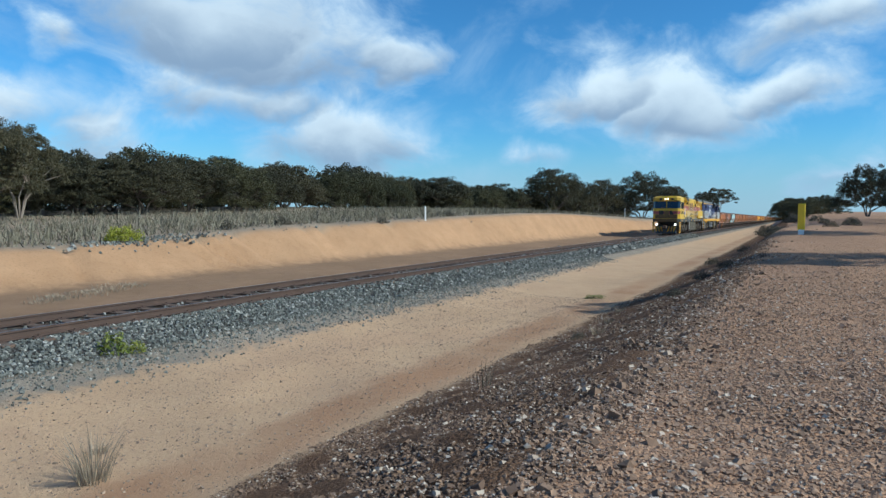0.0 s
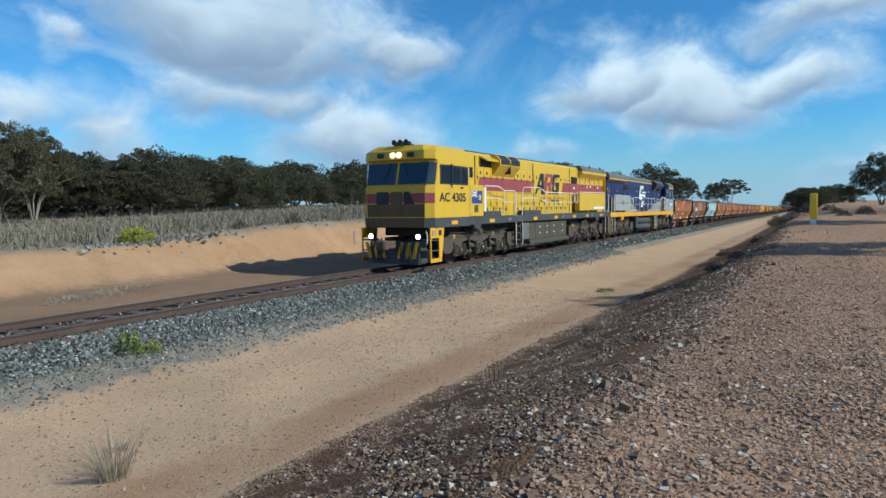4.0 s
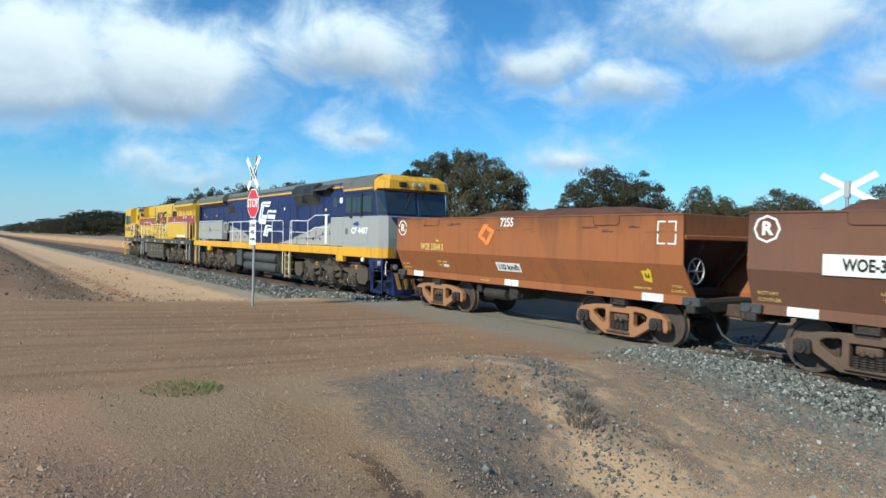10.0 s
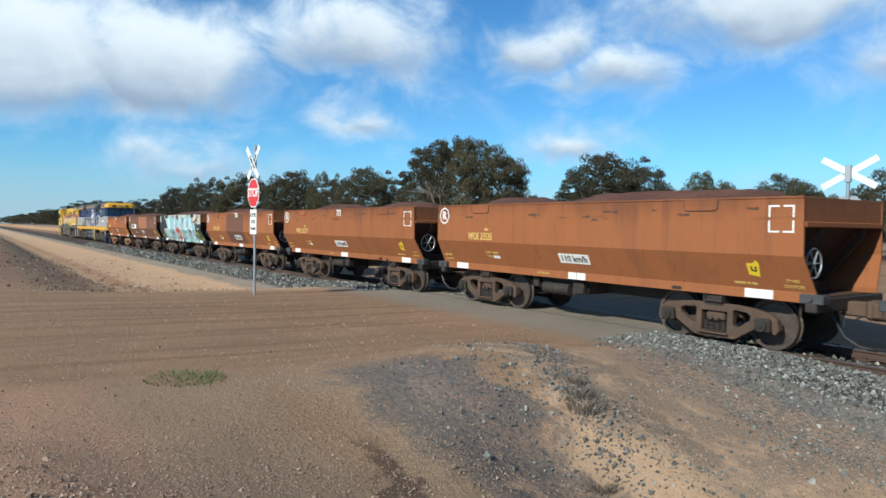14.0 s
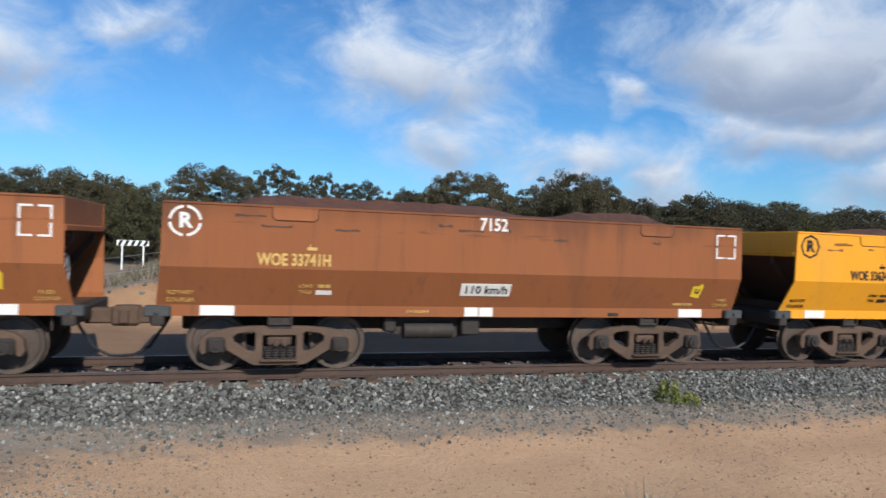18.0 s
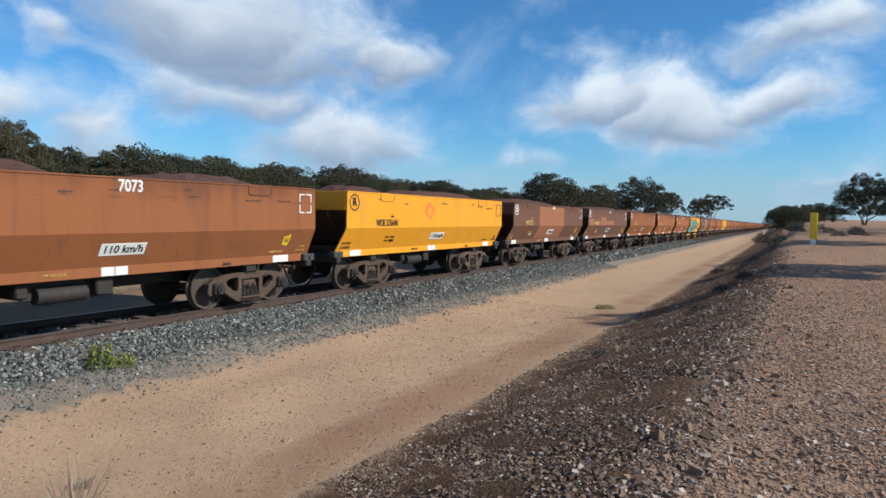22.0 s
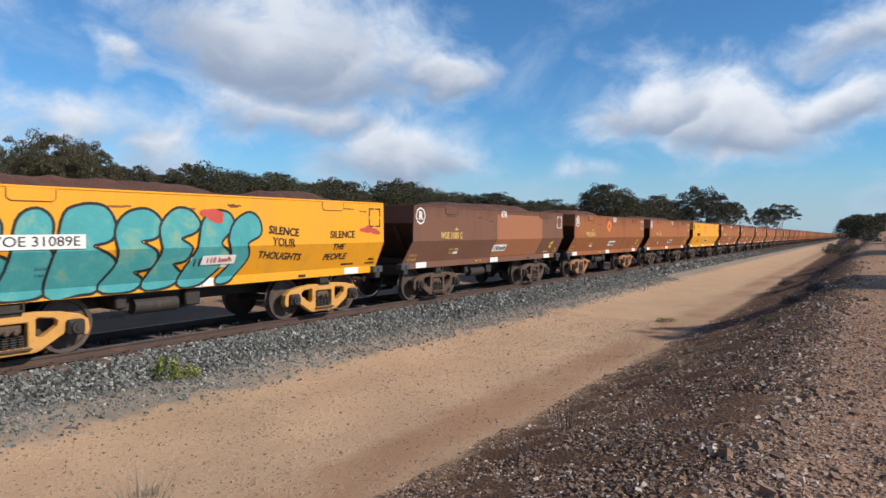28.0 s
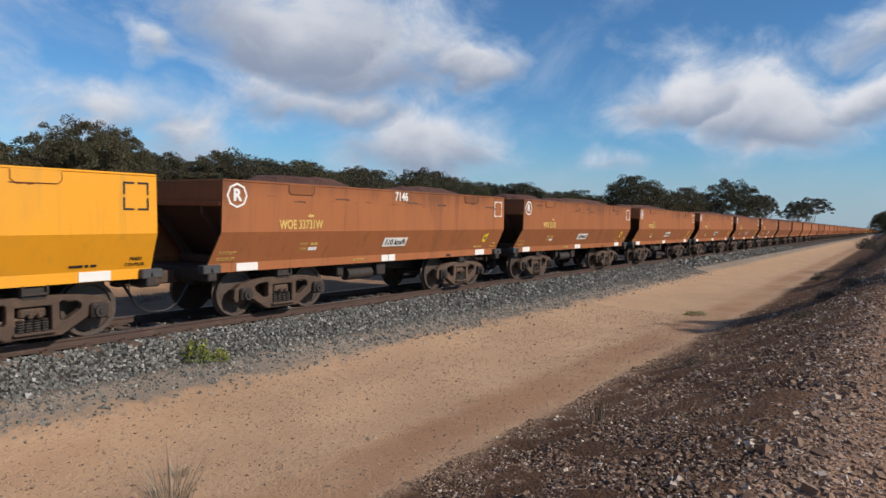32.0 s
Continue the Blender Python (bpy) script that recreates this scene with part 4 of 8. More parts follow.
HALF_LONG = 5.33


def wheelset_parts(parent, x, r=0.47, side_mat=WHEEL):
    """Axle with two wheels, turning about its own middle."""
    if ("axle", r) not in WHEELS:
        WHEELS["axle", r] = Geo().cyl((0, -0.95, 0), (0, 0.95, 0), 0.075, 10).mesh("axle", FRAME_DARK, True)
    ws = part("wheelset", WHEELS["axle", r], None, parent, at=(x, 0, r))
    key = ("wheel", r)
    if key not in WHEELS:
        prof = [(0.05, -0.06), (0.11, -0.065), (0.13, -0.03), (r - 0.09, -0.012), (r - 0.07, -0.05), (r, -0.055), (r, 0.045), (r + 0.028, 0.06), (r + 0.028, 0.08), (r - 0.07, 0.08), (r - 0.09, 0.03), (0.12, 0.05), (0.05, 0.06)]
        WHEELS[key] = Geo().lathe(prof, 28).mesh("wheel", WHEEL, True)
    for s in (-1, 1):
        part("wheel", WHEELS[key], None, ws, at=Matrix.Translation((0, s * 0.745, 0)) @ Matrix.Rotation(0 if s < 0 else math.pi, 4, "Z"))
    return ws


WHEELS = {}


def side_frame_mesh(mat):
    """Cast side frame in one piece: arched top, two windows, spring opening; wheelbase 2.0."""
    half = [(0.0, 0.775), (0.45, 0.775), (0.80, 0.745), (1.10, 0.68), (1.24, 0.58), (1.27, 0.40), (1.22, 0.31), (1.15, 0.33), (1.13, 0.50), (1.08, 0.55), (0.92, 0.55), (0.87, 0.49), (0.84, 0.38), (0.47, 0.155), (0.40, 0.125), (0.0, 0.125)]
    outer = half + [(-x, z) for x, z in half[-2:0:-1]]
    window = [(0.39, 0.65), (0.43, 0.68), (0.66, 0.655), (0.74, 0.60), (0.72, 0.52), (0.50, 0.37), (0.42, 0.36), (0.39, 0.40)]
    pocket = [(-0.27, 0.62), (0.27, 0.62), (0.27, 0.23), (-0.27, 0.23)]
    loops = [outer, window, [(-x, z) for x, z in window[::-1]], pocket]
    bm, t = bmesh.new(), 0.075
    rings = [[bm.verts.new((x, -t, z)) for x, z in o] for o in loops]
    edges = [bm.edges.new((r[i], r[(i + 1) % len(r)])) for r in rings for i in range(len(r))]
    bmesh.ops.triangle_fill(bm, use_beauty=True, use_dissolve=False, edges=edges)
    done = bmesh.ops.extrude_face_region(bm, geom=list(bm.faces))
    for v in done["geom"]:
        if isinstance(v, bmesh.types.BMVert):
            v.co.y += 2 * t
    bmesh.ops.recalc_face_normals(bm, faces=bm.faces)
    rim = [e for e in bm.edges if len(e.link_faces) == 2 and e.calc_face_angle(0) > 1.2]
    bmesh.ops.bevel(bm, geom=rim, offset=0.014, segments=1, affect="EDGES")
    me = bpy.data.meshes.new("side_frame")
    bm.to_mesh(me)
    bm.free()
    me.materials.append(mat)
    return me


SIDE_FRAMES = {m.name: side_frame_mesh(m) for m in (BOGIE_BROWN, BOGIE_YELLOW, BOGIE_RUST)}
SPRING = Geo().lathe([(r, 0.225 + 0.020 * j) for j, r in enumerate((0.03, 0.066, 0.046, 0.066, 0.046, 0.066, 0.046, 0.066, 0.046, 0.066, 0.03))], 8, "z").mesh("spring", FRAME_DARK)
BOLSTER = Geo().box(-0.20, 0.20, -1.06, 1.06, 0.44, 0.60, 0.03).box(-0.25, 0.25, -0.55, 0.55, 0.40, 0.80, 0.03).mesh("bolster", BOGIE_BROWN)
BEARING = Geo().box(-0.145, 0.145, -0.17, 0.10, 0.34, 0.60, 0.035).cyl((0, -0.21, 0.47), (0, -0.15, 0.47), 0.105, 12).cyl((0, -0.235, 0.47), (0, -0.21, 0.47), 0.05, 8).mesh("axle_bearing", FRAME_DARK)
SPRING_PLATE = Geo().box(-0.31, 0.31, -0.13, 0.04, 0.19, 0.225, 0.01).box(-0.10, -0.02, -0.12, -0.07, 0.44, 0.54, 0.02).box(0.04, 0.12, -0.12, -0.07, 0.44, 0.54, 0.02).mesh("spring_plate", BOGIE_BROWN)


def bogie(parent, x, mat):
    b = part("bogie", BOLSTER, None, parent, at=(x, 0, 0))
    for s in (-1, 1):
        part("side_frame", SIDE_FRAMES[mat.name], None, b, at=Matrix.Translation((0, s * 1.02, 0)) @ Matrix.Rotation(0 if s < 0 else math.pi, 4, "Z"))
        if s < 0:
            for i in (-0.18, -0.06, 0.06, 0.18):
                part("spring", SPRING, None, b, at=(i, -1.04, 0))
            for i in (-1.0, 1.0):
                part("axle_bearing", BEARING, None, b, at=(i, -1.02, 0))
            part("spring_plate", SPRING_PLATE, None, b, at=(0, -1.03, 0))
    return b


def wagon_body_geo():
    """Open hopper body: upright side sheets with a knee, leaning in below it, and a rolled top edge."""
    g = Geo()
    L, W, t = HALF_LONG, HALF_WIDE, 0.035
    for s in (-1, 1):
        o = [(L, s * W, TOP), (L + 0.02, s * W, KNEE), (L + 0.09, s * LOW_WIDE, LEAN), (L + 0.10, s * LOW_WIDE, SILL)]
        ends = [[(sx * x, y - s * d, z) for x, y, z in o] for sx in (-1, 1) for d in (0, t)]
        a0, a1, b0, b1 = ends
        g.ring([a0 + a1[::-1], b0 + b1[::-1]])
        g.box(-L, L, s * (W - 0.02) - 0.035, s * (W - 0.02) + 0.023, TOP - 0.02, TOP + 0.025, 0.014)
    return g


WAGON_SIDES = {}


def wagon_meshes(mat):
    """The body parts in one paint, shared by all wagons of it."""
    if mat.name in WAGON_SIDES:
        return WAGON_SIDES[mat.name]
    L, W = HALF_LONG, HALF_WIDE
    out = {"body": wagon_body_geo().mesh("body", mat)}
    out["end_panel"] = Geo().box(L - 0.06, L - 0.01, -W + 0.04, W - 0.04, 2.26, TOP + 0.02, 0.01).box(L - 0.03, L + 0.03, -W + 0.06, W - 0.06, 2.24, 2.34, 0.015).mesh("end_panel", mat if mat != BLACK_PAINT else BROWN)
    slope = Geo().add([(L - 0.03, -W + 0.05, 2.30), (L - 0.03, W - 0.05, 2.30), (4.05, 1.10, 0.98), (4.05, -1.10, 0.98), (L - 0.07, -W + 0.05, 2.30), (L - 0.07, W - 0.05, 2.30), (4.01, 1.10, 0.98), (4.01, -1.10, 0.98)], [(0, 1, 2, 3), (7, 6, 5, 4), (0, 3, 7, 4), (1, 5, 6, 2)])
    out["slope_sheet"] = slope.mesh("slope_sheet", END_SHADE_GRIME)
    out["strut"] = Geo().prism([(L - 0.02, 2.25), (L - 0.02, 2.08), (4.50, 1.05), (4.28, 1.05)], -0.035, 0.035).mesh("strut", END_SHADE_GRIME)
    out["platform"] = Geo().box(4.35, L + 0.08, -1.12, 1.12, 0.96, 1.04, 0.012).box(4.5, 4.62, -1.0, 1.0, 1.04, 1.22, 0.02).mesh("platform", END_SHADE_GRIME)
    WAGON_SIDES[mat.name] = out
    return out


UNDER = Geo().box(-5.1, 5.1, -0.22, 0.22, 0.62, 0.98, 0.03).box(-4.2, 4.2, -1.1, 1.1, 0.95, 1.0)
for x in (-3.5, 3.5):
    UNDER.box(x - 0.2, x + 0.2, -1.1, 1.1, 0.72, 0.95, 0.02)
UNDER = UNDER.mesh("centre_sill", FRAME_DARK)
HOPPER = Geo().prism([(-1.75, 0.95), (0.15, 0.95), (0.05, 0.60), (-0.35, 0.55), (-1.55, 0.62)], -0.85, 0.6).mesh("discharge_door", FRAME_DARK)
RESERVOIR = Geo().cyl((-1.35, -0.88, 0.68), (-0.45, -0.88, 0.68), 0.15, 12).box(-0.3, 0.05, -1.02, -0.7, 0.60, 0.93, 0.03).box(-1.72, -1.5, -1.0, -0.75, 0.66, 0.93, 0.03).mesh("air_reservoir", FRAME_DARK, True)
BRACKET = Geo().box(-0.20, -0.165, -1.16, -1.10, 0.80, 0.96, 0.006).box(0.165, 0.20, -1.16, -1.10, 0.80, 0.96, 0.006).box(-0.20, 0.20, -1.15, -1.11, 0.80, 0.84, 0.006).mesh("bracket", FRAME_DARK)
HEADSTOCK = Geo().box(-0.10, 0.10, -1.25, 1.25, 0.80, 1.04, 0.02).mesh("headstock", FRAME_DARK)
COUPLER = Geo().box(0, 0.45, -0.14, 0.14, 0.70, 0.96, 0.03).box(0.42, 0.78, -0.19, 0.19, 0.66, 1.0, 0.05).box(0.55, 0.72, -0.24, -0.12, 0.70, 0.96, 0.03).mesh("coupler", BOGIE_BROWN)
HOSE = Geo().tube([(0.05, -0.42, 0.84), (0.18, -0.44, 0.62), (0.34, -0.44, 0.36), (0.58, -0.42, 0.22), (0.84, -0.40, 0.20)], 0.028, 6).mesh("air_hose", BLACK_PAINT, True)
HANDWHEEL = Geo()
for i in range(18):
    a, b = 2 * math.pi * i / 18, 2 * math.pi * (i + 1) / 18
    HANDWHEEL.cyl((0, math.cos(a) * 0.26, math.sin(a) * 0.26), (0, math.cos(b) * 0.26, math.sin(b) * 0.26), 0.018, 5)
for i in range(6):
    a = math.pi * i / 3
    HANDWHEEL.cyl((0, 0, 0), (0, math.cos(a) * 0.26, math.sin(a) * 0.26), 0.012, 5)
HANDWHEEL.cyl((-0.12, 0, 0), (0.03, 0, 0), 0.03, 6)
HANDWHEEL = HANDWHEEL.mesh("brake_wheel", GALV)
BRAKE_GEAR = Geo().box(4.55, 5.05, -0.95, -0.62, 1.05, 1.55, 0.03).box(4.7, 5.3, -1.05, -0.5, 0.98, 1.05, 0.01).cyl((4.95, -0.8, 1.5), (5.2, -0.8, 1.62), 0.05, 8).cyl((5.1, -1.0, 1.5), (5.1, -1.0, 0.7), 0.018, 5).mesh("brake_gear", FRAME_DARK)
LUG = Geo().box(-0.20, 0.20, -0.10, 0.10, -0.085, 0.085, 0.02).cyl((0.0, -0.14, 0.0), (0.0, -0.09, 0.0), 0.035, 8).mesh("step_box", LOCO_DARK)


def ore_mesh(seed):
    """Heaped ore, rising a little above the wagon's top."""
    rng = random.Random(seed)
    nx, ny, v, f = 46, 13, [], []
    humps = [(rng.uniform(-3.6, 3.6), rng.uniform(0.8, 1.9), rng.uniform(0.10, 0.42)) for _ in range(4)]
    for i in range(nx):
        x = -5.2 + 10.4 * i / (nx - 1)
        ridge = sum(h * math.exp(-((x - c) / w) ** 2) for c, w, h in humps)
        ends = min(1.0, (5.2 - abs(x)) / 1.3)
        for j in range(ny):
            y = -1.42 + 2.84 * j / (ny - 1)
            across = max(0.0, 1 - abs(y) / 1.42)
            v.append((x, y, TOP - 0.10 + min(0.34, (ridge * across * 1.1 + 0.10 * across)) * ends - 0.25 * (1 - ends) + rng.uniform(-0.025, 0.025)))
    for i in range(nx - 1):
        for j in range(ny - 1):
            a = i * ny + j
            f.append((a, a + ny, a + ny + 1, a + 1))
    n = len(v)
    return quick_mesh("ore_load", v, f, ORE)


ORE_LOADS = [ore_mesh(s) for s in range(6)]


def ring_geo(r, w, cuts=4, gap=14):
    """A flat ring in broken arcs."""
    g = Geo()
    for c in range(cuts):
        a0, a1 = 360 / cuts * c + gap / 2, 360 / cuts * (c + 1) - gap / 2
        n = 8
        for i in range(n):
            p, q = radians(a0 + (a1 - a0) * i / n), radians(a0 + (a1 - a0) * (i + 1) / n)
            g.add([(r * math.cos(p), 0, r * math.sin(p)), (r * math.cos(q), 0, r * math.sin(q)), ((r - w) * math.cos(q), 0, (r - w) * math.sin(q)), ((r - w) * math.cos(p), 0, (r - w) * math.sin(p))], [(0, 1, 2, 3)])
    return g


def broken_square(w, h, t, gap=0.10):
    g = Geo()
    for sx in (-1, 1):
        for sz in (-1, 1):
            g.box(sx * w, sx * w * gap, -0.003, 0.003, sz * h, sz * (h - t))
            g.box(sx * w, sx * (w - t), -0.003, 0.003, sz * (h - t), sz * h * gap * 0.8)
    return g


RINGS, SQUARES, PLATES = {}, {}, {}
WHITE_PLATE = Geo().box(-0.31, 0.31, -0.008, 0.008, -0.085, 0.085, 0.003).mesh("white_marker_plate", WHITE_PAINT)
SPEED_PLATE = Geo().box(-0.47, 0.47, -0.008, 0.004, -0.125, 0.125, 0.003).mesh("speed_plate", WHITE_PAINT)


def side_depth(z):
    """How far the near side sheet has leaned in at the height z."""
    return min(1.0, max(0.0, (KNEE - z) / (KNEE - LEAN))) * (HALF_WIDE - LOW_WIDE)


def side_at(x, z):
    """On the near side sheet, just proud of the paint, square to it."""
    lean = math.atan2(HALF_WIDE - LOW_WIDE, KNEE - LEAN) if LEAN < z < KNEE else 0.0
    return Matrix.Translation((x, -HALF_WIDE + side_depth(z) - 0.007, z)) @ Matrix.Rotation(lean, 4, "X")


def ink_bars(parent, x, z, widths, h, mat, gap=0.05, at=None):
    """Writing too small to read: a row of bars."""
    g, c = Geo(), -(sum(widths) + gap * (len(widths) - 1)) / 2
    for w in widths:
        g.box(c, c + w, -0.003, 0.003, -h / 2, h / 2)
        c += w + gap
    return part("small_writing", g, mat, parent, at=at if at is not None else side_at(x, z))


def markings(w, code, number, ink, style):
    """Painted marks of the near side."""
    if ink.name not in RINGS:
        RINGS[ink.name] = ring_geo(0.245, 0.042, 1, 0).mesh("ring_mark", ink)
        RINGS[ink.name, "cut"] = ring_geo(0.245, 0.042).mesh("ring_mark", ink)
        SQUARES[ink.name] = broken_square(0.225, 0.235, 0.032, 0.14).mesh("square_mark", ink)
    mark_ink = ink
    if number == "8995":
        mark_ink = BLACK_PAINT
        for x in (-4.98,):
            part("cream_panel", Geo().box(-0.31, 0.31, 0.001, 0.006, -0.30, 0.27), SPRAY_CREAM, w, at=side_at(x, 2.46))
        RINGS[mark_ink.name] = RINGS[mark_ink.name, "cut"] = ring_geo(0.245, 0.042, 1, 0).mesh("ring_mark", mark_ink)
        SQUARES[mark_ink.name] = broken_square(0.225, 0.235, 0.032, 0.14).mesh("square_mark", mark_ink)
    part("ring_mark", RINGS[mark_ink.name, "cut"] if number in ("7152", "7255", "7151", "877") else RINGS[mark_ink.name], None, w, at=side_at(-5.0, 2.46))
    lettering("R", 0.32, mark_ink, w, side_at(-5.0, 2.46), name="letter_mark", bold=0.012)
    part("square_mark", SQUARES[ink.name], None, w, at=side_at(4.96, 2.38))
    small = LETTER_YELLOW if ink != BLACK_PAINT else BLACK_PAINT
    if code:
        lettering(code, 0.27, small if style != "plate" else BLACK_PAINT, w, side_at(-3.32, 1.89) @ Matrix.Translation((0, -0.014 if style == "plate" else 0, 0)), name="wagon_code", wide=0.74, bold=0.007)
        part("code_mark", Geo().prism([(-0.08, 0.0), (0.08, 0.0), (0.08, 0.05), (-0.02, 0.05), (-0.02, 0.11), (-0.04, 0.05), (-0.08, 0.05)], -0.003, 0.002), small, w, at=side_at(-3.05, 2.06))
    if style == "plate":
        part("code_plate", Geo().box(-0.95, 0.95, -0.005, 0.005, -0.17, 0.17), WHITE_PAINT, w, at=side_at(-3.1, 1.89))
    if number and len(number) < 4 and number not in ("772", "654", "656"):
        ink_bars(w, 0.1, 2.62, [0.10, 0.08, 0.09], 0.12, WHITE_PAINT)
    elif number:
        lettering(number, 0.31, WHITE_PAINT, w, side_at(0.09, 2.60), name="stencilled_number", bold=0.006, wide=0.85)
    sp = part("speed_plate", SPEED_PLATE, None, w, at=side_at(0.03, 1.45))
    lettering("110 km/h", 0.22, BLACK_PAINT, sp, pose(0, -0.010, 0), name="speed_lettering", bold=0.004)
    for x in (-4.5, 4.42):
        part("white_marker_plate", WHITE_PLATE, None, w, at=side_at(x, 1.04) @ Matrix.Diagonal((0.86, 1, 0.95, 1)))
    for x in (-0.17, 0.11):
        part("white_marker_plate", WHITE_PLATE, None, w, at=side_at(x, 1.04) @ Matrix.Diagonal((0.42, 1, 0.95, 1)))
    for words, x, z, tall in (("ROTARY", -5.06, 1.33, 0.10), ("COUPLER", -5.06, 1.21, 0.10), ("FIXED", 5.08, 1.31, 0.085), ("COUPLER", 5.08, 1.21, 0.085), ("LOAD", -3.12, 1.47, 0.085), ("TARE", -3.12, 1.36, 0.085), ("AIR RELEASE", -1.16, 1.04, 0.075)):
        lettering(words, tall, small, w, side_at(x, z), name="side_note")
    ink_bars(w, -2.82, 1.47, [0.10, 0.08], 0.06, small, 0.02)
    ink_bars(w, -2.82, 1.36, [0.26], 0.08, WHITE_PAINT if ink != BLACK_PAINT else BLACK_PAINT)
    ink_bars(w, 4.20, 1.22, [0.22, 0.06, 0.10], 0.045, small, 0.03)
    part("release_handle", Geo().box(-0.11, 0.11, -0.012, 0.0, -0.03, 0.03, 0.006), FRAME_DARK, w, at=side_at(2.7, 1.01))
    if ink != BLACK_PAINT:
        mark = part("company_mark", Geo().prism([(-0.11, -0.13), (0.09, -0.17), (0.12, 0.11), (0.06, 0.17), (0.02, 0.11), (-0.12, 0.10)], -0.003, 0.0), POST_YELLOW, w, at=side_at(4.42, 1.50))
        part("mark_cut", Geo().prism([(-0.05, -0.05), (0.05, -0.07), (0.06, 0.04), (0.03, 0.04), (0.02, -0.03), (-0.02, -0.02), (-0.02, 0.05), (-0.05, 0.05)], -0.006, -0.003), FRAME_DARK, mark)


def recess_marks(w, mat, sheet, seed):
    """Scuffs along the top of the side sheet and two dimpled pressed panels."""
    rng = random.Random(seed)
    for _ in range(8):
        x, z, l = rng.uniform(-4.4, 4.6), rng.uniform(2.34, 2.58), rng.uniform(0.10, 0.50)
        up = [(x - l / 2 + l * i / 5, z + 0.012 + rng.uniform(0, 0.03)) for i in range(6)]
        down = [(a, z - rng.uniform(0, 0.022)) for a, _ in up[::-1]]
        part("scuff_mark", Geo().prism(up + down, -HALF_WIDE - 0.003, -HALF_WIDE + 0.01), mat, w)
    for x in (-3.33, 3.40):
        pressed = part("pressed_panel", Geo().prism([(x - 0.36, 2.73), (x - 0.36, 2.58), (x - 0.30, 2.53), (x + 0.30, 2.53), (x + 0.36, 2.58), (x + 0.36, 2.73)], -HALF_WIDE - 0.012, -HALF_WIDE + 0.01), sheet, w)
        lip = Geo().tube([(x - 0.36, -HALF_WIDE - 0.012, 2.72), (x - 0.36, -HALF_WIDE - 0.012, 2.58), (x - 0.30, -HALF_WIDE - 0.012, 2.53), (x + 0.30, -HALF_WIDE - 0.012, 2.53), (x + 0.36, -HALF_WIDE - 0.012, 2.58), (x + 0.36, -HALF_WIDE - 0.012, 2.72)], 0.008, 4)
        part("panel_lip", lip, mat, pressed)


def patches(w, spec, mat):
    """Repainted areas of the side."""
    for x0, x1, z0, z1 in spec:
        g = Geo()
        y = -HALF_WIDE - 0.0035
        g.add([(x0, y, max(z0, KNEE)), (x1, y, max(z0, KNEE)), (x1, y, z1), (x0, y, z1)], [(0, 1, 2, 3)])
        if z0 < KNEE:
            low = max(z0, LEAN)
            k = side_depth(low)
            g.add([(x0, y, KNEE), (x1, y, KNEE), (x1, y + k - 0.001, low), (x0, y + k - 0.001, low)], [(0, 3, 2, 1)])
        part("repainted_patch", g, mat, w, "patch in a different brown paint")


def ore_wagon(index, paint_mat, label, code="", number="", style="", bogie_mat=BOGIE_BROWN, detail=2):
    w = tagged(new("ore_wagon"), label, "ore wagon", "wagons of the ore train")
    m = wagon_meshes(paint_mat)
    part("body", m["body"], None, w)
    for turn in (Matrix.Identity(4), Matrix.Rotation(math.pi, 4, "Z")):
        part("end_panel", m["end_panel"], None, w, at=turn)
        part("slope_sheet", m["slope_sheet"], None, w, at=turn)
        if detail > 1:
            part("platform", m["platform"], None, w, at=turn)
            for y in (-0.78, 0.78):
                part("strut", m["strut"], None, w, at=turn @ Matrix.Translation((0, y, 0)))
    part("ore_load", ORE_LOADS[index % 6], None, w, "heap of dark red iron ore", at=Matrix.Rotation(math.pi * (index // 6 % 2), 4, "Z"))
    part("centre_sill", UNDER, None, w)
    for x in (-HALF_LONG - 0.05, HALF_LONG + 0.05):
        part("headstock", HEADSTOCK, None, w, at=(x, 0, 0))
    part("discharge_door", HOPPER, None, w)
    for x in (-3.5, 3.5):
        bogie(w, x, bogie_mat)
    for x in (-3.5, 3.5):
        for d in (-1.0, 1.0):
            ws = wheelset_parts(w, x + d)
            if index < 34:
                SPINNING.append((ws, x + d, 0.47))
    part("coupler", COUPLER, None, w, at=Matrix.Translation((HALF_LONG + 0.02, 0, 0)))
    part("coupler", COUPLER, None, w, at=Matrix.Translation((-HALF_LONG - 0.02, 0, 0)) @ Matrix.Rotation(math.pi, 4, "Z"))
    if detail > 1:
        part("air_reservoir", RESERVOIR, None, w)
        for x in (-3.5, 3.5):
            part("bracket", BRACKET, None, w, at=(x, 0, 0))
        part("air_hose", HOSE, None, w, at=Matrix.Translation((HALF_LONG - 0.1, 0, 0)))
        part("air_hose", HOSE, None, w, at=Matrix.Translation((-HALF_LONG + 0.1, 0, 0)) @ Matrix.Diagonal((-1, 1, 1, 1)))
        part("brake_gear", BRAKE_GEAR, None, w)
        part("brake_wheel", HANDWHEEL, None, w, "grey spoked brake wheel", at=Matrix.Translation((5.22, -0.85, 1.62)))
        for x in (-HALF_LONG - 0.06, HALF_LONG + 0.06):
            part("step_box", LUG, None, w, at=Matrix.Translation((x, -1.16, 1.03)))
        markings(w, code, number, BLACK_PAINT if paint_mat == YELLOW else WHITE_PAINT, style)
        recess_marks(w, END_SHADE_GRIME if paint_mat != YELLOW else BROWN, paint_mat, index)
    MOVING.append((w, index * PITCH + 3.5))
    return w


MOVING, SPINNING = [], []      # things on the track and their place behind the first bogie


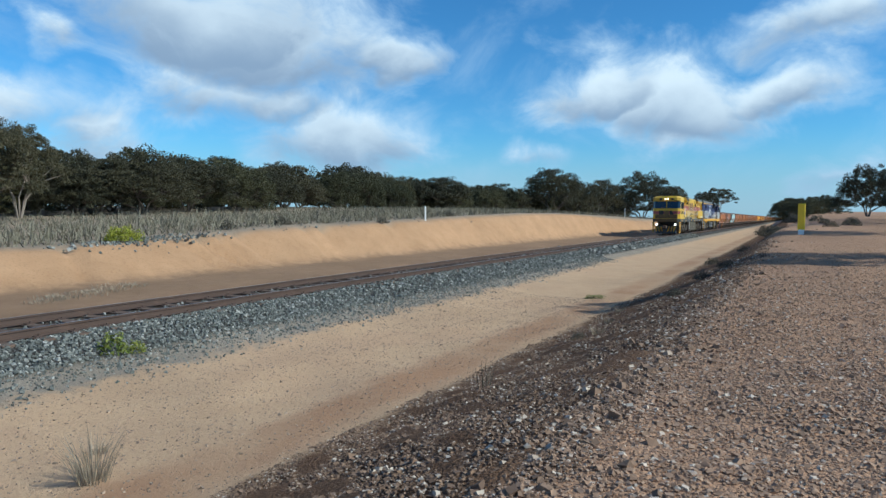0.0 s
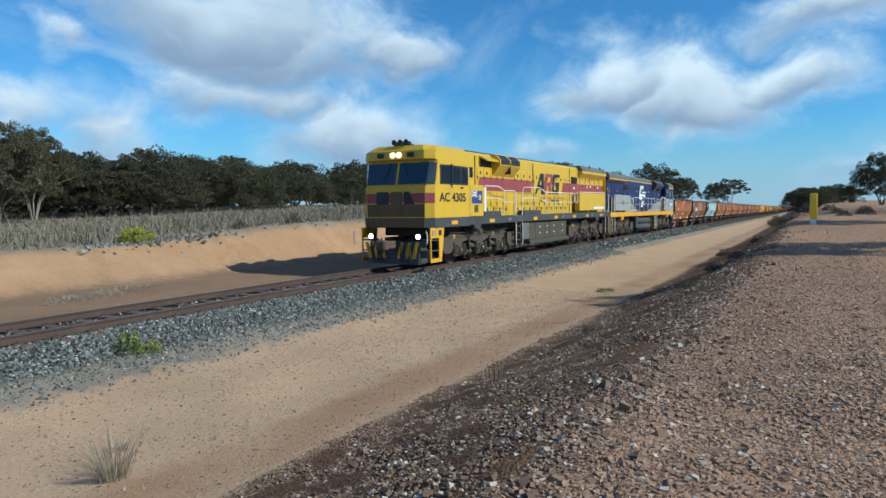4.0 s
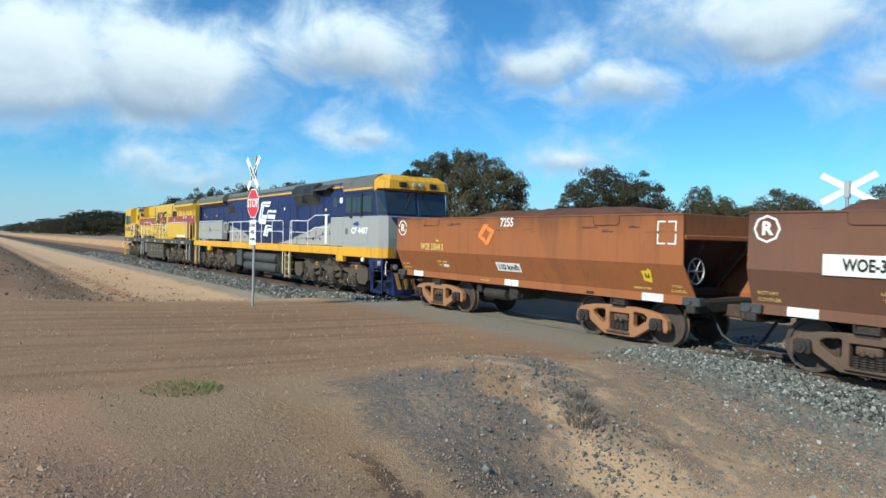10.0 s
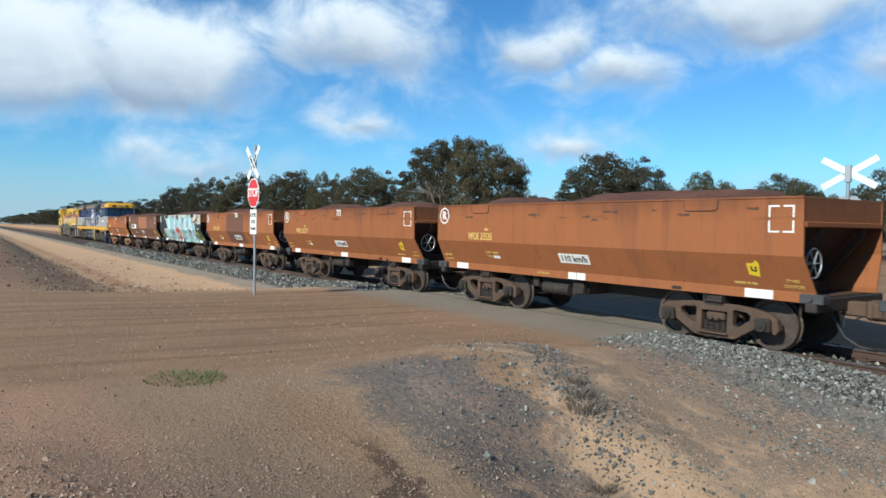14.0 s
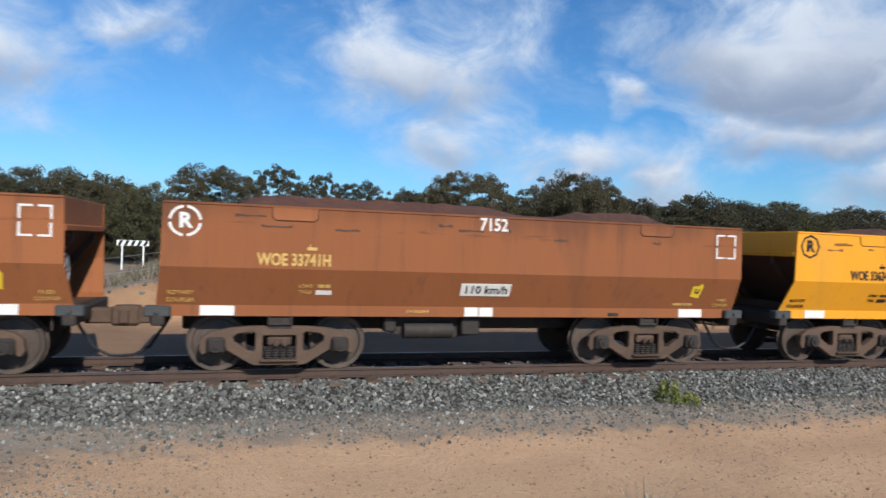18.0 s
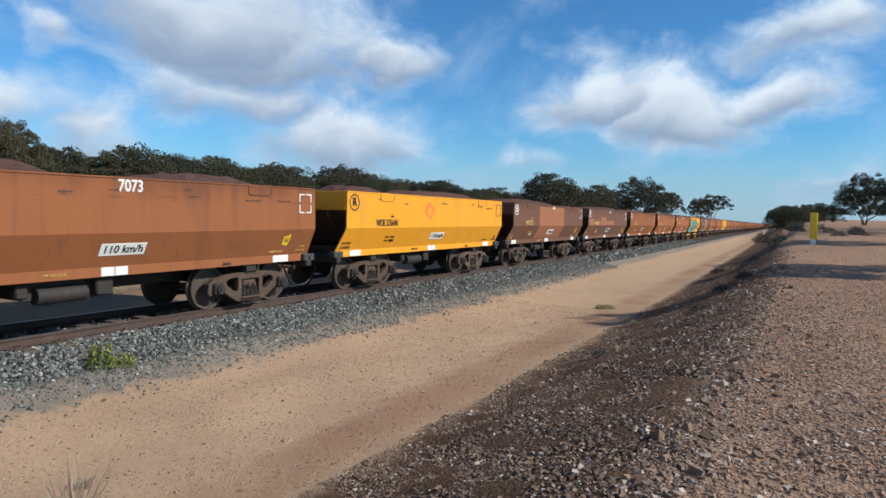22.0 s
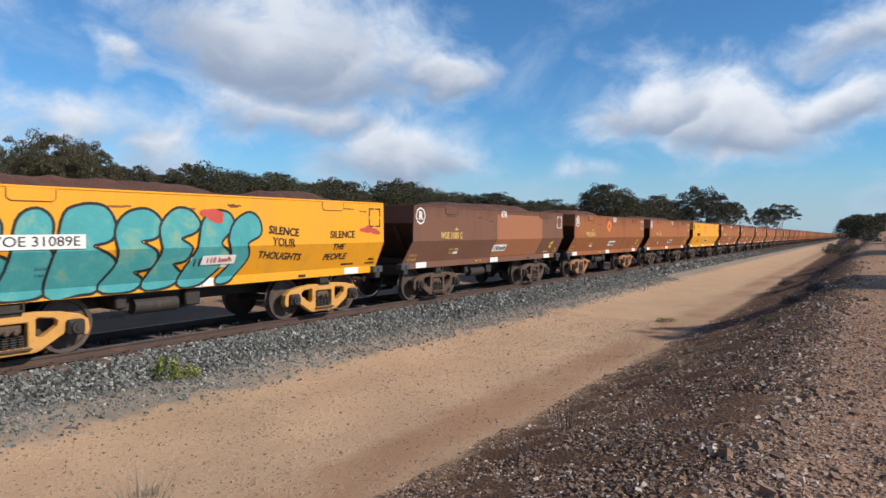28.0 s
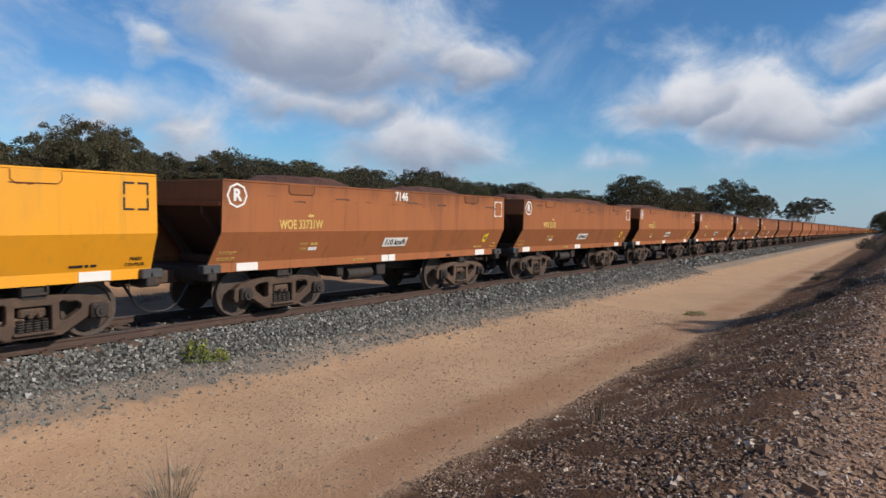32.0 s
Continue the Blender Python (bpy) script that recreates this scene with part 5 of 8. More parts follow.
def build_wagons():
    codes = {0: ("WOE 33844 S", "7255"), 1: ("WOE-332", ""), 7: ("WOE 31074", "656"), 3: ("WOE 30110 Y", "7281"), 4: ("WOE 33273 Y", "772"), 8: ("WOE 33500V", "8995"), 9: ("WOE 33388F", "887"), 10: ("WOE 33740V", "7151"), 11: ("WOE 33741H", "7152"), 12: ("WOE 33634D", ""), 13: ("WOE 33387D", ""), 14: ("WOE 33651X", "7062"), 15: ("WOE 33475A", ""), 16: ("WOE 33652F", "7073"), 17: ("WOE 33564N", ""), 18: ("WOE 31011", "RQR"), 19: ("WOE 33314F", "877"), 22: ("WOE 33502Q", "8894"), 24: ("WOE 31085 C", "654"), 25: ("WOE 33846 R", "7253"), 26: ("WOE 33196Q", "7107"), 27: ("WOE 31082H", ""), 28: ("WOE 33731W", "7146")}
    yellow = {12, 13, 15, 17, 23, 27}
    dark = {1, 7, 18, 24, 19}
    for i in range(58):
        code, number = codes.get(i, ("WOE 33%d" % (500 + i * 7), ""))
        detail = 2 if i < 34 else 1
        if i == 2:
            w = ore_wagon(i, BLACK_PAINT, "ore wagon covered in black, white and pale blue graffiti", "", "", "", detail=2)
            graffiti_dark(w)
        elif i == 23:
            w = ore_wagon(i, YELLOW, "yellow ore wagon with turquoise graffiti and slogans", "", "", "", BOGIE_YELLOW)
            graffiti_yellow(w)
        elif i in yellow:
            w = ore_wagon(i, YELLOW, "bright yellow steel ore wagon with black markings", code, number, "", detail=detail)
            logo_orange(w, ORANGE_MARK)
        elif i in dark:
            w = ore_wagon(i, DARK_BROWN, "dark brown steel ore wagon with repainted patches", code, number, "plate" if i == 1 else "", detail=detail)
            patches(w, {1: [(-1.2, 1.9, 1.72, 2.66)], 7: [(-2.0, 0.4, 0.97, 2.66)], 18: [(-2.0, 1.85, 1.15, 2.66)], 19: [(-5.2, -3.95, 1.78, 2.14), (-2.35, -0.95, 1.78, 2.27), (-3.9, -2.4, 1.78, 1.98), (-0.9, 1.2, 1.80, 2.05)], 24: [(-0.4, 3.3, 1.15, 2.60)]}[i], RUST_PATCH)
        else:
            w = ore_wagon(i, BROWN, "red-brown steel ore wagon on rusty orange bogies" if i in (0, 25) else "red-brown steel ore wagon loaded with ore", code, number, "", BOGIE_RUST if i in (0, 25) else BOGIE_BROWN, detail)
            if i in (0, 25):
                logo_orange(w, ORANGE_MARK)
            if i == 3:
                patches(w, [(-1.6, 1.2, 1.0, 2.66)], DARK_BROWN)
    # the tail of the train, a long way off
    L, W = HALF_LONG, HALF_WIDE
    far = Geo()
    for x in (-3.5, 3.5):
        far.box(x - 1.3, x + 1.3, -1.05, 1.05, 0.05, 0.75, 0.2)
    far.box(-5.6, 5.6, -1.1, 1.1, 0.75, 0.97)
    far = far.mesh("running_gear", FRAME_DARK)
    for i in range(58, 84):
        w = tagged(new("ore_wagon"), "red-brown steel ore wagon loaded with ore", "ore wagon", "wagons of the ore train")
        m = wagon_meshes(YELLOW if i in (60, 66, 67) else BROWN)
        part("body", m["body"], None, w)
        part("end_panel", m["end_panel"], None, w)
        part("slope_sheet", m["slope_sheet"], None, w)
        part("ore_load", ORE_LOADS[i % 6], None, w)
        part("running_gear", far, None, w)
        MOVING.append((w, i * PITCH + 3.5))


def blob(cx, cz, rx, rz, wob, seed, n=26):
    rng = random.Random(seed)
    ph = [rng.uniform(0, 6.28) for _ in range(4)]
    out = []
    for i in range(n):
        t = 2 * math.pi * i / n
        r = 1 + wob * (math.sin(2 * t + ph[0]) + 0.7 * math.sin(3 * t + ph[1]) + 0.5 * math.sin(5 * t + ph[2])) / 2
        out.append((cx + rx * r * math.cos(t), cz + rz * r * math.sin(t)))
    return out


def cut_at(outline, level, above):
    """The part of an outline above or below a height."""
    out, n = [], len(outline)
    for i in range(n):
        (x0, z0), (x1, z1) = outline[i], outline[(i + 1) % n]
        in0, in1 = (z0 >= level) == above, (z1 >= level) == above
        if in0:
            out.append((x0, z0))
        if in0 != in1:
            out.append((x0 + (x1 - x0) * (level - z0) / (z1 - z0), level))
    return out


def on_side(w, outline, mat, lift, name):
    """A painted shape that follows the kneed side sheet."""
    outline = [(min(max(x, -5.30), 5.30), min(max(z, SILL + 0.01), TOP - 0.02)) for x, z in outline]
    g = Geo()
    upper, lower = cut_at(outline, KNEE, True), cut_at(outline, KNEE, False)
    for piece in (upper, cut_at(lower, LEAN, True), cut_at(lower, LEAN, False)):
        if len(piece) < 3:
            continue
        flat = [Vector((x, z, 0)) for x, z in piece]
        g.add([(x, -HALF_WIDE + side_depth(z) - lift, z) for x, z in piece], [t for t in tessellate_polygon([flat])])
    me = quick_mesh(name, g.v, g.f, mat)
    return part(name, me, None, w)


def rounded(outline, steps=4):
    """A soft closed curve through the points."""
    n, out = len(outline), []
    for i in range(n):
        p0, p1, p2, p3 = (outline[(i + j - 1) % n] for j in range(4))
        for k in range(steps):
            u = k / steps
            out.append(tuple(0.5 * (2 * p1[c] + (p2[c] - p0[c]) * u + (2 * p0[c] - 5 * p1[c] + 4 * p2[c] - p3[c]) * u * u + (3 * p1[c] - p0[c] - 3 * p2[c] + p3[c]) * u ** 3) for c in (0, 1)))
    return out


def swollen(outline, d):
    """The outline moved outwards by d."""
    n, out = len(outline), []
    area = sum(outline[i][0] * outline[(i + 1) % n][1] - outline[(i + 1) % n][0] * outline[i][1] for i in range(n))
    for i in range(n):
        (x0, z0), (x1, z1), (x2, z2) = outline[i - 1], outline[i], outline[(i + 1) % n]
        tx, tz = x2 - x0, z2 - z0
        l = math.hypot(tx, tz) or 1.0
        k = d if area > 0 else -d
        out.append((x1 + tz / l * k, z1 - tx / l * k))
    return out


def logo_orange(w, mat):
    """A worn ring of slanted strokes."""
    for o in ([(-0.34, -0.02), (-0.10, 0.26), (0.10, 0.26), (-0.14, -0.02)], [(-0.02, 0.24), (0.36, 0.10), (0.30, -0.02), (0.06, 0.10)], [(0.34, 0.04), (0.10, -0.28), (-0.06, -0.28), (0.16, 0.02)], [(0.02, -0.26), (-0.34, -0.08), (-0.28, 0.0), (-0.04, -0.12)]):
        g = Geo().prism(o, -0.003, 0.0)
        part("logo_shape", g, mat, w, "worn orange logo stroke", at=side_at(-0.75, 2.30))


def squiggle(w, x, z0, z1, amp, wide, mat, lift, lean=0.0):
    """A wavering sprayed line up the side."""
    n = 15
    left = []
    for i in range(n):
        u = i / (n - 1)
        left.append((x + lean * u + amp * math.sin(u * 9 + x * 3), z0 + (z1 - z0) * u))
    return on_side(w, left + [(a + wide, b) for a, b in left[::-1]], mat, lift, "spray_stroke")


def graffiti_dark(w):
    """Pale blue letters with maroon lines on black, cream clouds above and green leaves at the end."""
    on_side(w, [(2.25, 2.72), (4.48, 2.72), (4.34, 2.54), (3.96, 2.32), (3.56, 2.24), (3.16, 2.50), (2.78, 2.66)], SPRAY_CREAM, 0.005, "spray_shape")
    on_side(w, [(-4.05, 2.72), (2.1, 2.72), (1.9, 2.66), (1.35, 2.48), (0.95, 2.58), (0.1, 2.62), (-0.4, 2.72), (-0.95, 2.60), (-2.0, 2.69), (-3.3, 2.40), (-3.6, 2.36)], SPRAY_CREAM, 0.005, "spray_shape")
    for i, (x, z) in enumerate(((3.75, 1.40), (4.05, 1.55), (4.35, 1.42), (4.65, 1.60), (4.95, 1.46), (3.9, 1.18), (4.25, 1.20), (4.6, 1.28), (4.95, 1.18), (-4.9, 1.5), (-4.5, 1.3), (-4.9, 1.15))):
        on_side(w, blob(x, z, 0.19, 0.085, 0.3, 50 + i), SPRAY_GREEN, 0.006 + 0.0006 * i, "leaf_shape")
    letters = ([(-3.4, 2.36), (-3.0, 2.62), (-2.3, 2.68), (-1.72, 2.56), (-1.38, 2.24), (-1.6, 1.80), (-2.1, 1.52), (-1.80, 1.24), (-2.06, 1.06), (-2.6, 1.26), (-2.75, 1.06), (-3.4, 1.14), (-4.0, 1.07), (-4.28, 1.45), (-3.9, 1.72), (-3.2, 1.76), (-3.05, 1.94)],
               [(-1.78, 1.07), (-1.34, 1.91), (-1.5, 2.34), (-1.0, 2.58), (-0.46, 2.40), (-0.24, 2.15), (-0.44, 1.81), (-0.16, 1.53), (-0.40, 1.0), (-0.9, 1.0), (-1.06, 1.35), (-1.36, 1.03)],
               [(-0.40, 1.0), (-0.15, 2.28), (0.28, 2.60), (0.70, 2.67), (0.94, 2.52), (1.06, 2.14), (0.98, 1.63), (1.16, 1.0), (0.72, 1.06), (0.48, 1.57), (0.16, 1.04)],
               [(1.14, 1.0), (1.22, 2.07), (1.40, 2.46), (1.92, 2.66), (2.28, 2.58), (2.34, 2.21), (2.12, 1.95), (2.54, 1.86), (2.88, 1.05), (2.48, 1.0), (2.16, 1.44), (2.0, 1.0), (1.62, 0.98)],
               [(2.30, 2.25), (2.42, 2.55), (2.78, 2.66), (3.16, 2.48), (3.52, 2.20), (3.86, 2.14), (4.14, 1.93), (4.16, 1.61), (3.86, 1.50), (3.64, 1.44), (4.0, 1.02), (3.6, 1.0), (2.86, 1.03), (2.78, 1.41), (3.16, 1.51), (3.12, 1.75), (2.66, 1.87)])
    for i, o in enumerate(letters):
        soft = rounded(o)
        cx = sum(p[0] for p in o) / len(o)
        on_side(w, swollen(soft, 0.055), SPRAY_CREAM, 0.0085 + 0.0024 * i, "spray_outline")
        on_side(w, soft, PALE_CYAN, 0.0095 + 0.0024 * i, "spray_letter_shape")
        on_side(w, rounded([(cx + (x - cx) * 0.45 - 0.12, 1.9 + (z - 1.9) * 0.80) for x, z in o]), ICE, 0.0103 + 0.0024 * i, "spray_highlight")
        for x, z0, z1, amp, wide, lean in ((cx - 0.30, 1.25, 2.35, 0.06, 0.06, 0.12), (cx + 0.22, 1.10, 1.75, 0.05, 0.05, -0.12), (cx + 0.10, 1.90, 2.42, 0.05, 0.05, 0.22)):
            squiggle(w, x, z0, z1, amp, wide, MAROON_SPRAY, 0.0255 + 0.0003 * i, lean)
        on_side(w, blob(cx + 0.45, 1.16 + 0.2 * (i % 2), 0.06, 0.06, 0.2, 30 + i), MAROON_SPRAY, 0.0272, "spray_dot")
    on_side(w, rounded([(-0.62, 1.72), (-0.14, 1.91), (0.20, 1.84), (0.36, 1.52), (-0.08, 1.04), (-0.42, 0.99), (-0.52, 1.43)]), SPRAY_RED, 0.0250, "spray_shape")
    for x, z, r in ((1.75, 1.62, 0.17), (-0.9, 1.2, 0.12), (-3.0, 1.16, 0.10)):
        on_side(w, blob(x, z, r, r * 0.5, 0.3, int(x * 10)), SPRAY_GREEN, 0.0274, "spray_dot")
    sp = part("speed_plate", Geo().box(-0.46, 0.46, -0.032, -0.024, -0.11, 0.11), WHITE_PAINT, w, at=side_at(0.0, 1.44))
    lettering("110 KMH", 0.20, SPRAY_RED, sp, pose(0, -0.036, 0), name="speed_lettering", bold=0.004)
    tag = part("tag_panel", Geo().box(-0.40, 0.40, -0.004, 0.004, -0.28, 0.28), SPRAY_CREAM, w, at=side_at(4.94, 2.40))
    part("square_tag", broken_square(0.22, 0.20, 0.045), SPRAY_BLACK, tag, at=pose(0, -0.008, 0))
    for i, x in enumerate((4.05, 4.20, 4.35)):
        squiggle(w, x, 2.02, 2.30, 0.04, 0.03, SIGN_WHITE, 0.012 + 0.001 * i, 0.05)
    ring = ring_geo(0.24, 0.035, 2, 60)
    part("spray_loop", ring, SIGN_WHITE, w, at=side_at(4.85, 2.02) @ Matrix.Translation((0, -0.02, 0)))


def graffiti_yellow(w):
    letters = ([(-5.3, 1.02), (-5.22, 1.61), (-5.12, 2.13), (-4.85, 2.42), (-4.49, 2.42), (-4.25, 2.17), (-4.31, 1.88), (-4.5, 1.74), (-4.12, 1.61), (-4.14, 1.28), (-4.37, 1.05), (-4.87, 1.10)],
               [(-4.2, 1.04), (-4.1, 1.46), (-3.99, 2.21), (-3.68, 2.40), (-3.44, 2.21), (-3.48, 1.75), (-3.2, 1.55), (-3.28, 1.24), (-3.55, 1.02)],
               [(-3.40, 1.03), (-3.27, 2.21), (-3.0, 2.46), (-2.55, 2.47), (-2.34, 2.22), (-2.4, 1.93), (-2.75, 1.82), (-2.33, 1.60), (-2.22, 1.35), (-2.5, 1.06), (-2.8, 1.02)],
               [(-2.45, 1.06), (-2.2, 1.52), (-2.3, 2.05), (-2.08, 2.36), (-1.66, 2.43), (-1.38, 2.22), (-1.48, 1.96), (-1.82, 1.88), (-1.45, 1.67), (-1.48, 1.41), (-1.84, 1.34), (-1.6, 1.16), (-1.85, 1.0)],
               [(-1.58, 1.04), (-1.32, 1.62), (-1.38, 2.13), (-1.08, 2.44), (-0.74, 2.44), (-0.5, 2.22), (-0.6, 2.05), (-0.94, 1.92), (-0.68, 1.74), (-0.74, 1.52), (-1.02, 1.44), (-0.74, 1.21), (-1.02, 1.03)],
               [(-0.78, 1.05), (-0.52, 1.69), (-0.40, 2.23), (-0.1, 2.43), (0.26, 2.39), (0.36, 2.14), (0.04, 1.82), (0.33, 1.58), (0.14, 1.31), (-0.26, 1.03)],
               [(0.16, 1.04), (0.46, 1.44), (0.28, 1.86), (0.42, 2.23), (0.80, 2.42), (1.08, 2.28), (1.12, 1.99), (0.76, 1.81), (0.87, 1.52), (0.68, 1.20), (0.48, 1.03)])
    for i, o in enumerate(letters):
        soft = rounded([(1.16 + (x - 1.12) * 0.92, z) for x, z in o])
        on_side(w, swollen(soft, 0.05), SPRAY_BLACK, 0.005 + 0.0022 * i, "spray_outline")
        on_side(w, soft, CYAN, 0.006 + 0.0022 * i, "spray_letter_shape")
    on_side(w, blob(0.0, 2.36, 0.24, 0.14, 0.4, 40), SPRAY_RED, 0.018, "spray_tag")
    lettering("SILENCE", 0.24, SPRAY_BLACK, w, side_at(1.85, 2.04) @ Matrix.Translation((0, -0.004, 0)) @ Matrix.Rotation(radians(5), 4, "Y"), name="sprayed_words", bold=0.004)
    lettering("YOUR", 0.24, SPRAY_BLACK, w, side_at(1.85, 1.80) @ Matrix.Rotation(radians(4), 4, "Y"), name="sprayed_words", bold=0.004)
    lettering("THOUGHTS", 0.24, SPRAY_BLACK, w, side_at(1.85, 1.50) @ Matrix.Rotation(radians(5), 4, "Y"), name="sprayed_words", bold=0.004)
    lettering("SILENCE", 0.24, SPRAY_BLACK, w, side_at(3.75, 1.95), name="sprayed_words", bold=0.004)
    lettering("THE", 0.22, SPRAY_BLACK, w, side_at(3.65, 1.66), name="sprayed_words", bold=0.004)
    lettering("PEOPLE", 0.24, SPRAY_BLACK, w, side_at(3.65, 1.42), name="sprayed_words", bold=0.004)
    on_side(w, blob(4.78, 2.06, 0.32, 0.10, 0.6, 44), SPRAY_RED, 0.006, "spray_tag")
    cp = part("code_plate", Geo().box(-0.80, 0.80, -0.006, 0.004, -0.115, 0.115), WHITE_PAINT, w, at=side_at(-3.32, 1.90) @ Matrix.Translation((0, -0.022, 0)))
    lettering("WOE 31089E", 0.22, SPRAY_BLACK, cp, pose(0, -0.009, 0), name="wagon_code", wide=1.15)
    sp = part("speed_plate", Geo().box(-0.40, 0.40, -0.032, -0.024, -0.10, 0.10), WHITE_PAINT, w, at=side_at(0.20, 1.50))
    lettering("110 km/h", 0.16, SPRAY_RED, sp, pose(0, -0.036, 0), name="speed_lettering", bold=0.003)


build_wagons()


# ---------------------------------------------------------------- locomotives
HOOD = 1.03


class Loco:
    """A six-axle diesel with its cab at small x; flipped ones have it at the far end."""

    def __init__(self, label, length, flip, coat, band, sill, low, rail_mat):
        self.ob = tagged(new("diesel_locomotive"), label, "locomotive", "locomotives of the ore train")
        self.length, self.flip = length, flip
        self.coat, self.band, self.sill, self.low, self.rail_mat = coat, band, sill, low, rail_mat

    def x(self, x):
        return self.length - x if self.flip else x

    def put(self, name, geo, mat, label="", parent=None, smooth=False):
        if isinstance(geo, list):
            return [self.put(name, g, mat, label, parent, smooth) for g in geo][0]
        if self.flip:
            geo.v = [(self.length - p[0], p[1], p[2]) for p in geo.v]
        return part(name, geo, mat, parent or self.ob, label, smooth)

    def text(self, words, size, mat, x, z, y, parent=None, **kw):
        return lettering(words, size, mat, parent or self.ob, pose(self.x(x), y, z), **kw)


def both(make):
    """The same piece on each side."""
    out = []
    for s in (-1, 1):
        g = Geo()
        make(g, s)
        out.append(g)
    return out


def loco_bogie(k, axles):
    """A three-axle bogie: cast frames with horn guides, coil springs, sand boxes, dampers, pipes and brake gear."""
    a0, mid, a2 = axles
    for s in (-1, 1):
        y = s * 1.02
        top = [(a0 - 0.85, 0.98), (a0 - 0.62, 1.11), (a0 - 0.20, 1.13), (a0 + 0.45, 1.06), (mid - 0.55, 1.04), (mid - 0.22, 1.17), (mid + 0.22, 1.17), (mid + 0.55, 1.04), (a2 - 0.45, 1.06), (a2 + 0.20, 1.13), (a2 + 0.62, 1.11), (a2 + 0.85, 0.98)]
        low = [(a2 + 0.85, 0.84), (a2 + 0.55, 0.80), (a2 - 0.55, 0.80), (a2 - 0.75, 0.86), (mid + 0.75, 0.86), (mid + 0.52, 0.78), (mid - 0.52, 0.78), (mid - 0.75, 0.86), (a0 + 0.75, 0.86), (a0 + 0.55, 0.80), (a0 - 0.55, 0.80), (a0 - 0.85, 0.84)]
        f = k.put("bogie_frame", Geo().prism(top + low, y - 0.08, y + 0.08), k.low)
        k.put("frame_rib", Geo().box(a0 - 0.60, a2 + 0.60, s * 1.08, s * 1.13, 0.995, 1.035, 0.008), k.low, parent=f)
        for a in axles:
            k.put("horn_guide", Geo().prism([(a - 0.30, 0.80), (a - 0.22, 0.34), (a - 0.15, 0.30), (a + 0.15, 0.30), (a + 0.22, 0.34), (a + 0.30, 0.80)], s * 1.06, s * 1.13), k.low, parent=f)
            b = Geo().box(a - 0.19, a + 0.19, s * 1.12, s * 1.22, 0.36, 0.72, 0.06)
            b.cyl((a, s * 1.20, 0.53), (a, s * 1.27, 0.53), 0.115, 16).cyl((a, s * 1.27, 0.53), (a, s * 1.285, 0.53), 0.04, 8)
            for dx in (-0.125, 0.125):
                for z in (0.42, 0.65):
                    b.cyl((a + dx, s * 1.21, z), (a + dx, s * 1.235, z), 0.022, 6)
            k.put("axle_box", b, k.low, parent=f)
            k.put("axle_end", Geo().cyl((a, s * 1.284, 0.53), (a, s * 1.292, 0.53), 0.022, 8), WHITE_PAINT, parent=f)
            for d in (-0.37, 0.37):
                c = Geo()
                for i in range(6):
                    c.plus(Geo().lathe([(0.05, -0.024), (0.100 + 0.006 * (5 - i), -0.018), (0.112 + 0.006 * (5 - i), 0.0), (0.100 + 0.006 * (5 - i), 0.018), (0.05, 0.024)], 12, "z"), Matrix.Translation((a + d, s * 1.14, 0.38 + i * 0.068)))
                k.put("coil_spring", c, k.low, parent=f)
                k.put("spring_seat", Geo().box(a + d - 0.14, a + d + 0.14, s * 1.02, s * 1.24, 0.30, 0.345, 0.015), k.low, parent=f)
        for a in (a0 - 1.02, a2 + 1.02):
            o = [(a - 0.40, 1.02), (a + 0.40, 1.02), (a + 0.42, 0.62), (a + 0.22, 0.44), (a - 0.22, 0.44), (a - 0.42, 0.62)]
            k.put("sand_box", Geo().prism(o, s * 0.96, s * 1.24), k.low, parent=f)
            k.put("sand_pipe", Geo().tube([(a, s * 1.10, 0.46), (a + 0.06, s * 1.06, 0.28), (a + (0.22 if a < mid else -0.22), s * 0.98, 0.12)], 0.025, 6), FRAME_DARK, parent=f)
        for a in (a0 + 0.92, mid + 0.92):
            k.put("brake_cylinder", Geo().cyl((a - 0.20, s * 1.14, 0.66), (a + 0.20, s * 1.14, 0.62), 0.10, 12).cyl((a + 0.20, s * 1.14, 0.62), (a + 0.42, s * 1.14, 0.60), 0.035, 8), k.low, parent=f)
            k.put("brake_hanger", Geo().box(a - 0.05, a + 0.05, s * 1.06, s * 1.16, 0.30, 0.98, 0.02).box(a - 0.22, a + 0.22, s * 1.05, s * 1.13, 0.36, 0.46, 0.02), k.low, parent=f)
        k.put("brake_pipe", Geo().tube([(a0 - 0.7, s * 1.12, 1.17), (a0 + 0.3, s * 1.14, 1.15), (a0 + 0.7, s * 1.14, 1.10), (mid - 0.5, s * 1.14, 1.10), (mid - 0.1, s * 1.14, 1.22), (mid + 0.6, s * 1.14, 1.10), (a2 - 0.4, s * 1.14, 1.12), (a2 + 0.8, s * 1.12, 1.17)], 0.026, 6), FRAME_DARK, parent=f)
        k.put("air_hose", Geo().tube([(a0 + 0.5, s * 1.16, 1.36), (a0 + 0.62, s * 1.22, 1.10), (a0 + 0.9, s * 1.22, 0.98), (a0 + 1.1, s * 1.16, 1.12), (a0 + 1.15, s * 1.12, 1.38)], 0.020, 6), BLACK_PAINT, parent=f)
        k.put("air_hose", Geo().tube([(a2 - 0.6, s * 1.16, 1.38), (a2 - 0.5, s * 1.20, 1.16), (a2 - 0.2, s * 1.18, 1.06), (a2 + 0.15, s * 1.14, 1.10)], 0.018, 6), BLACK_PAINT, parent=f)
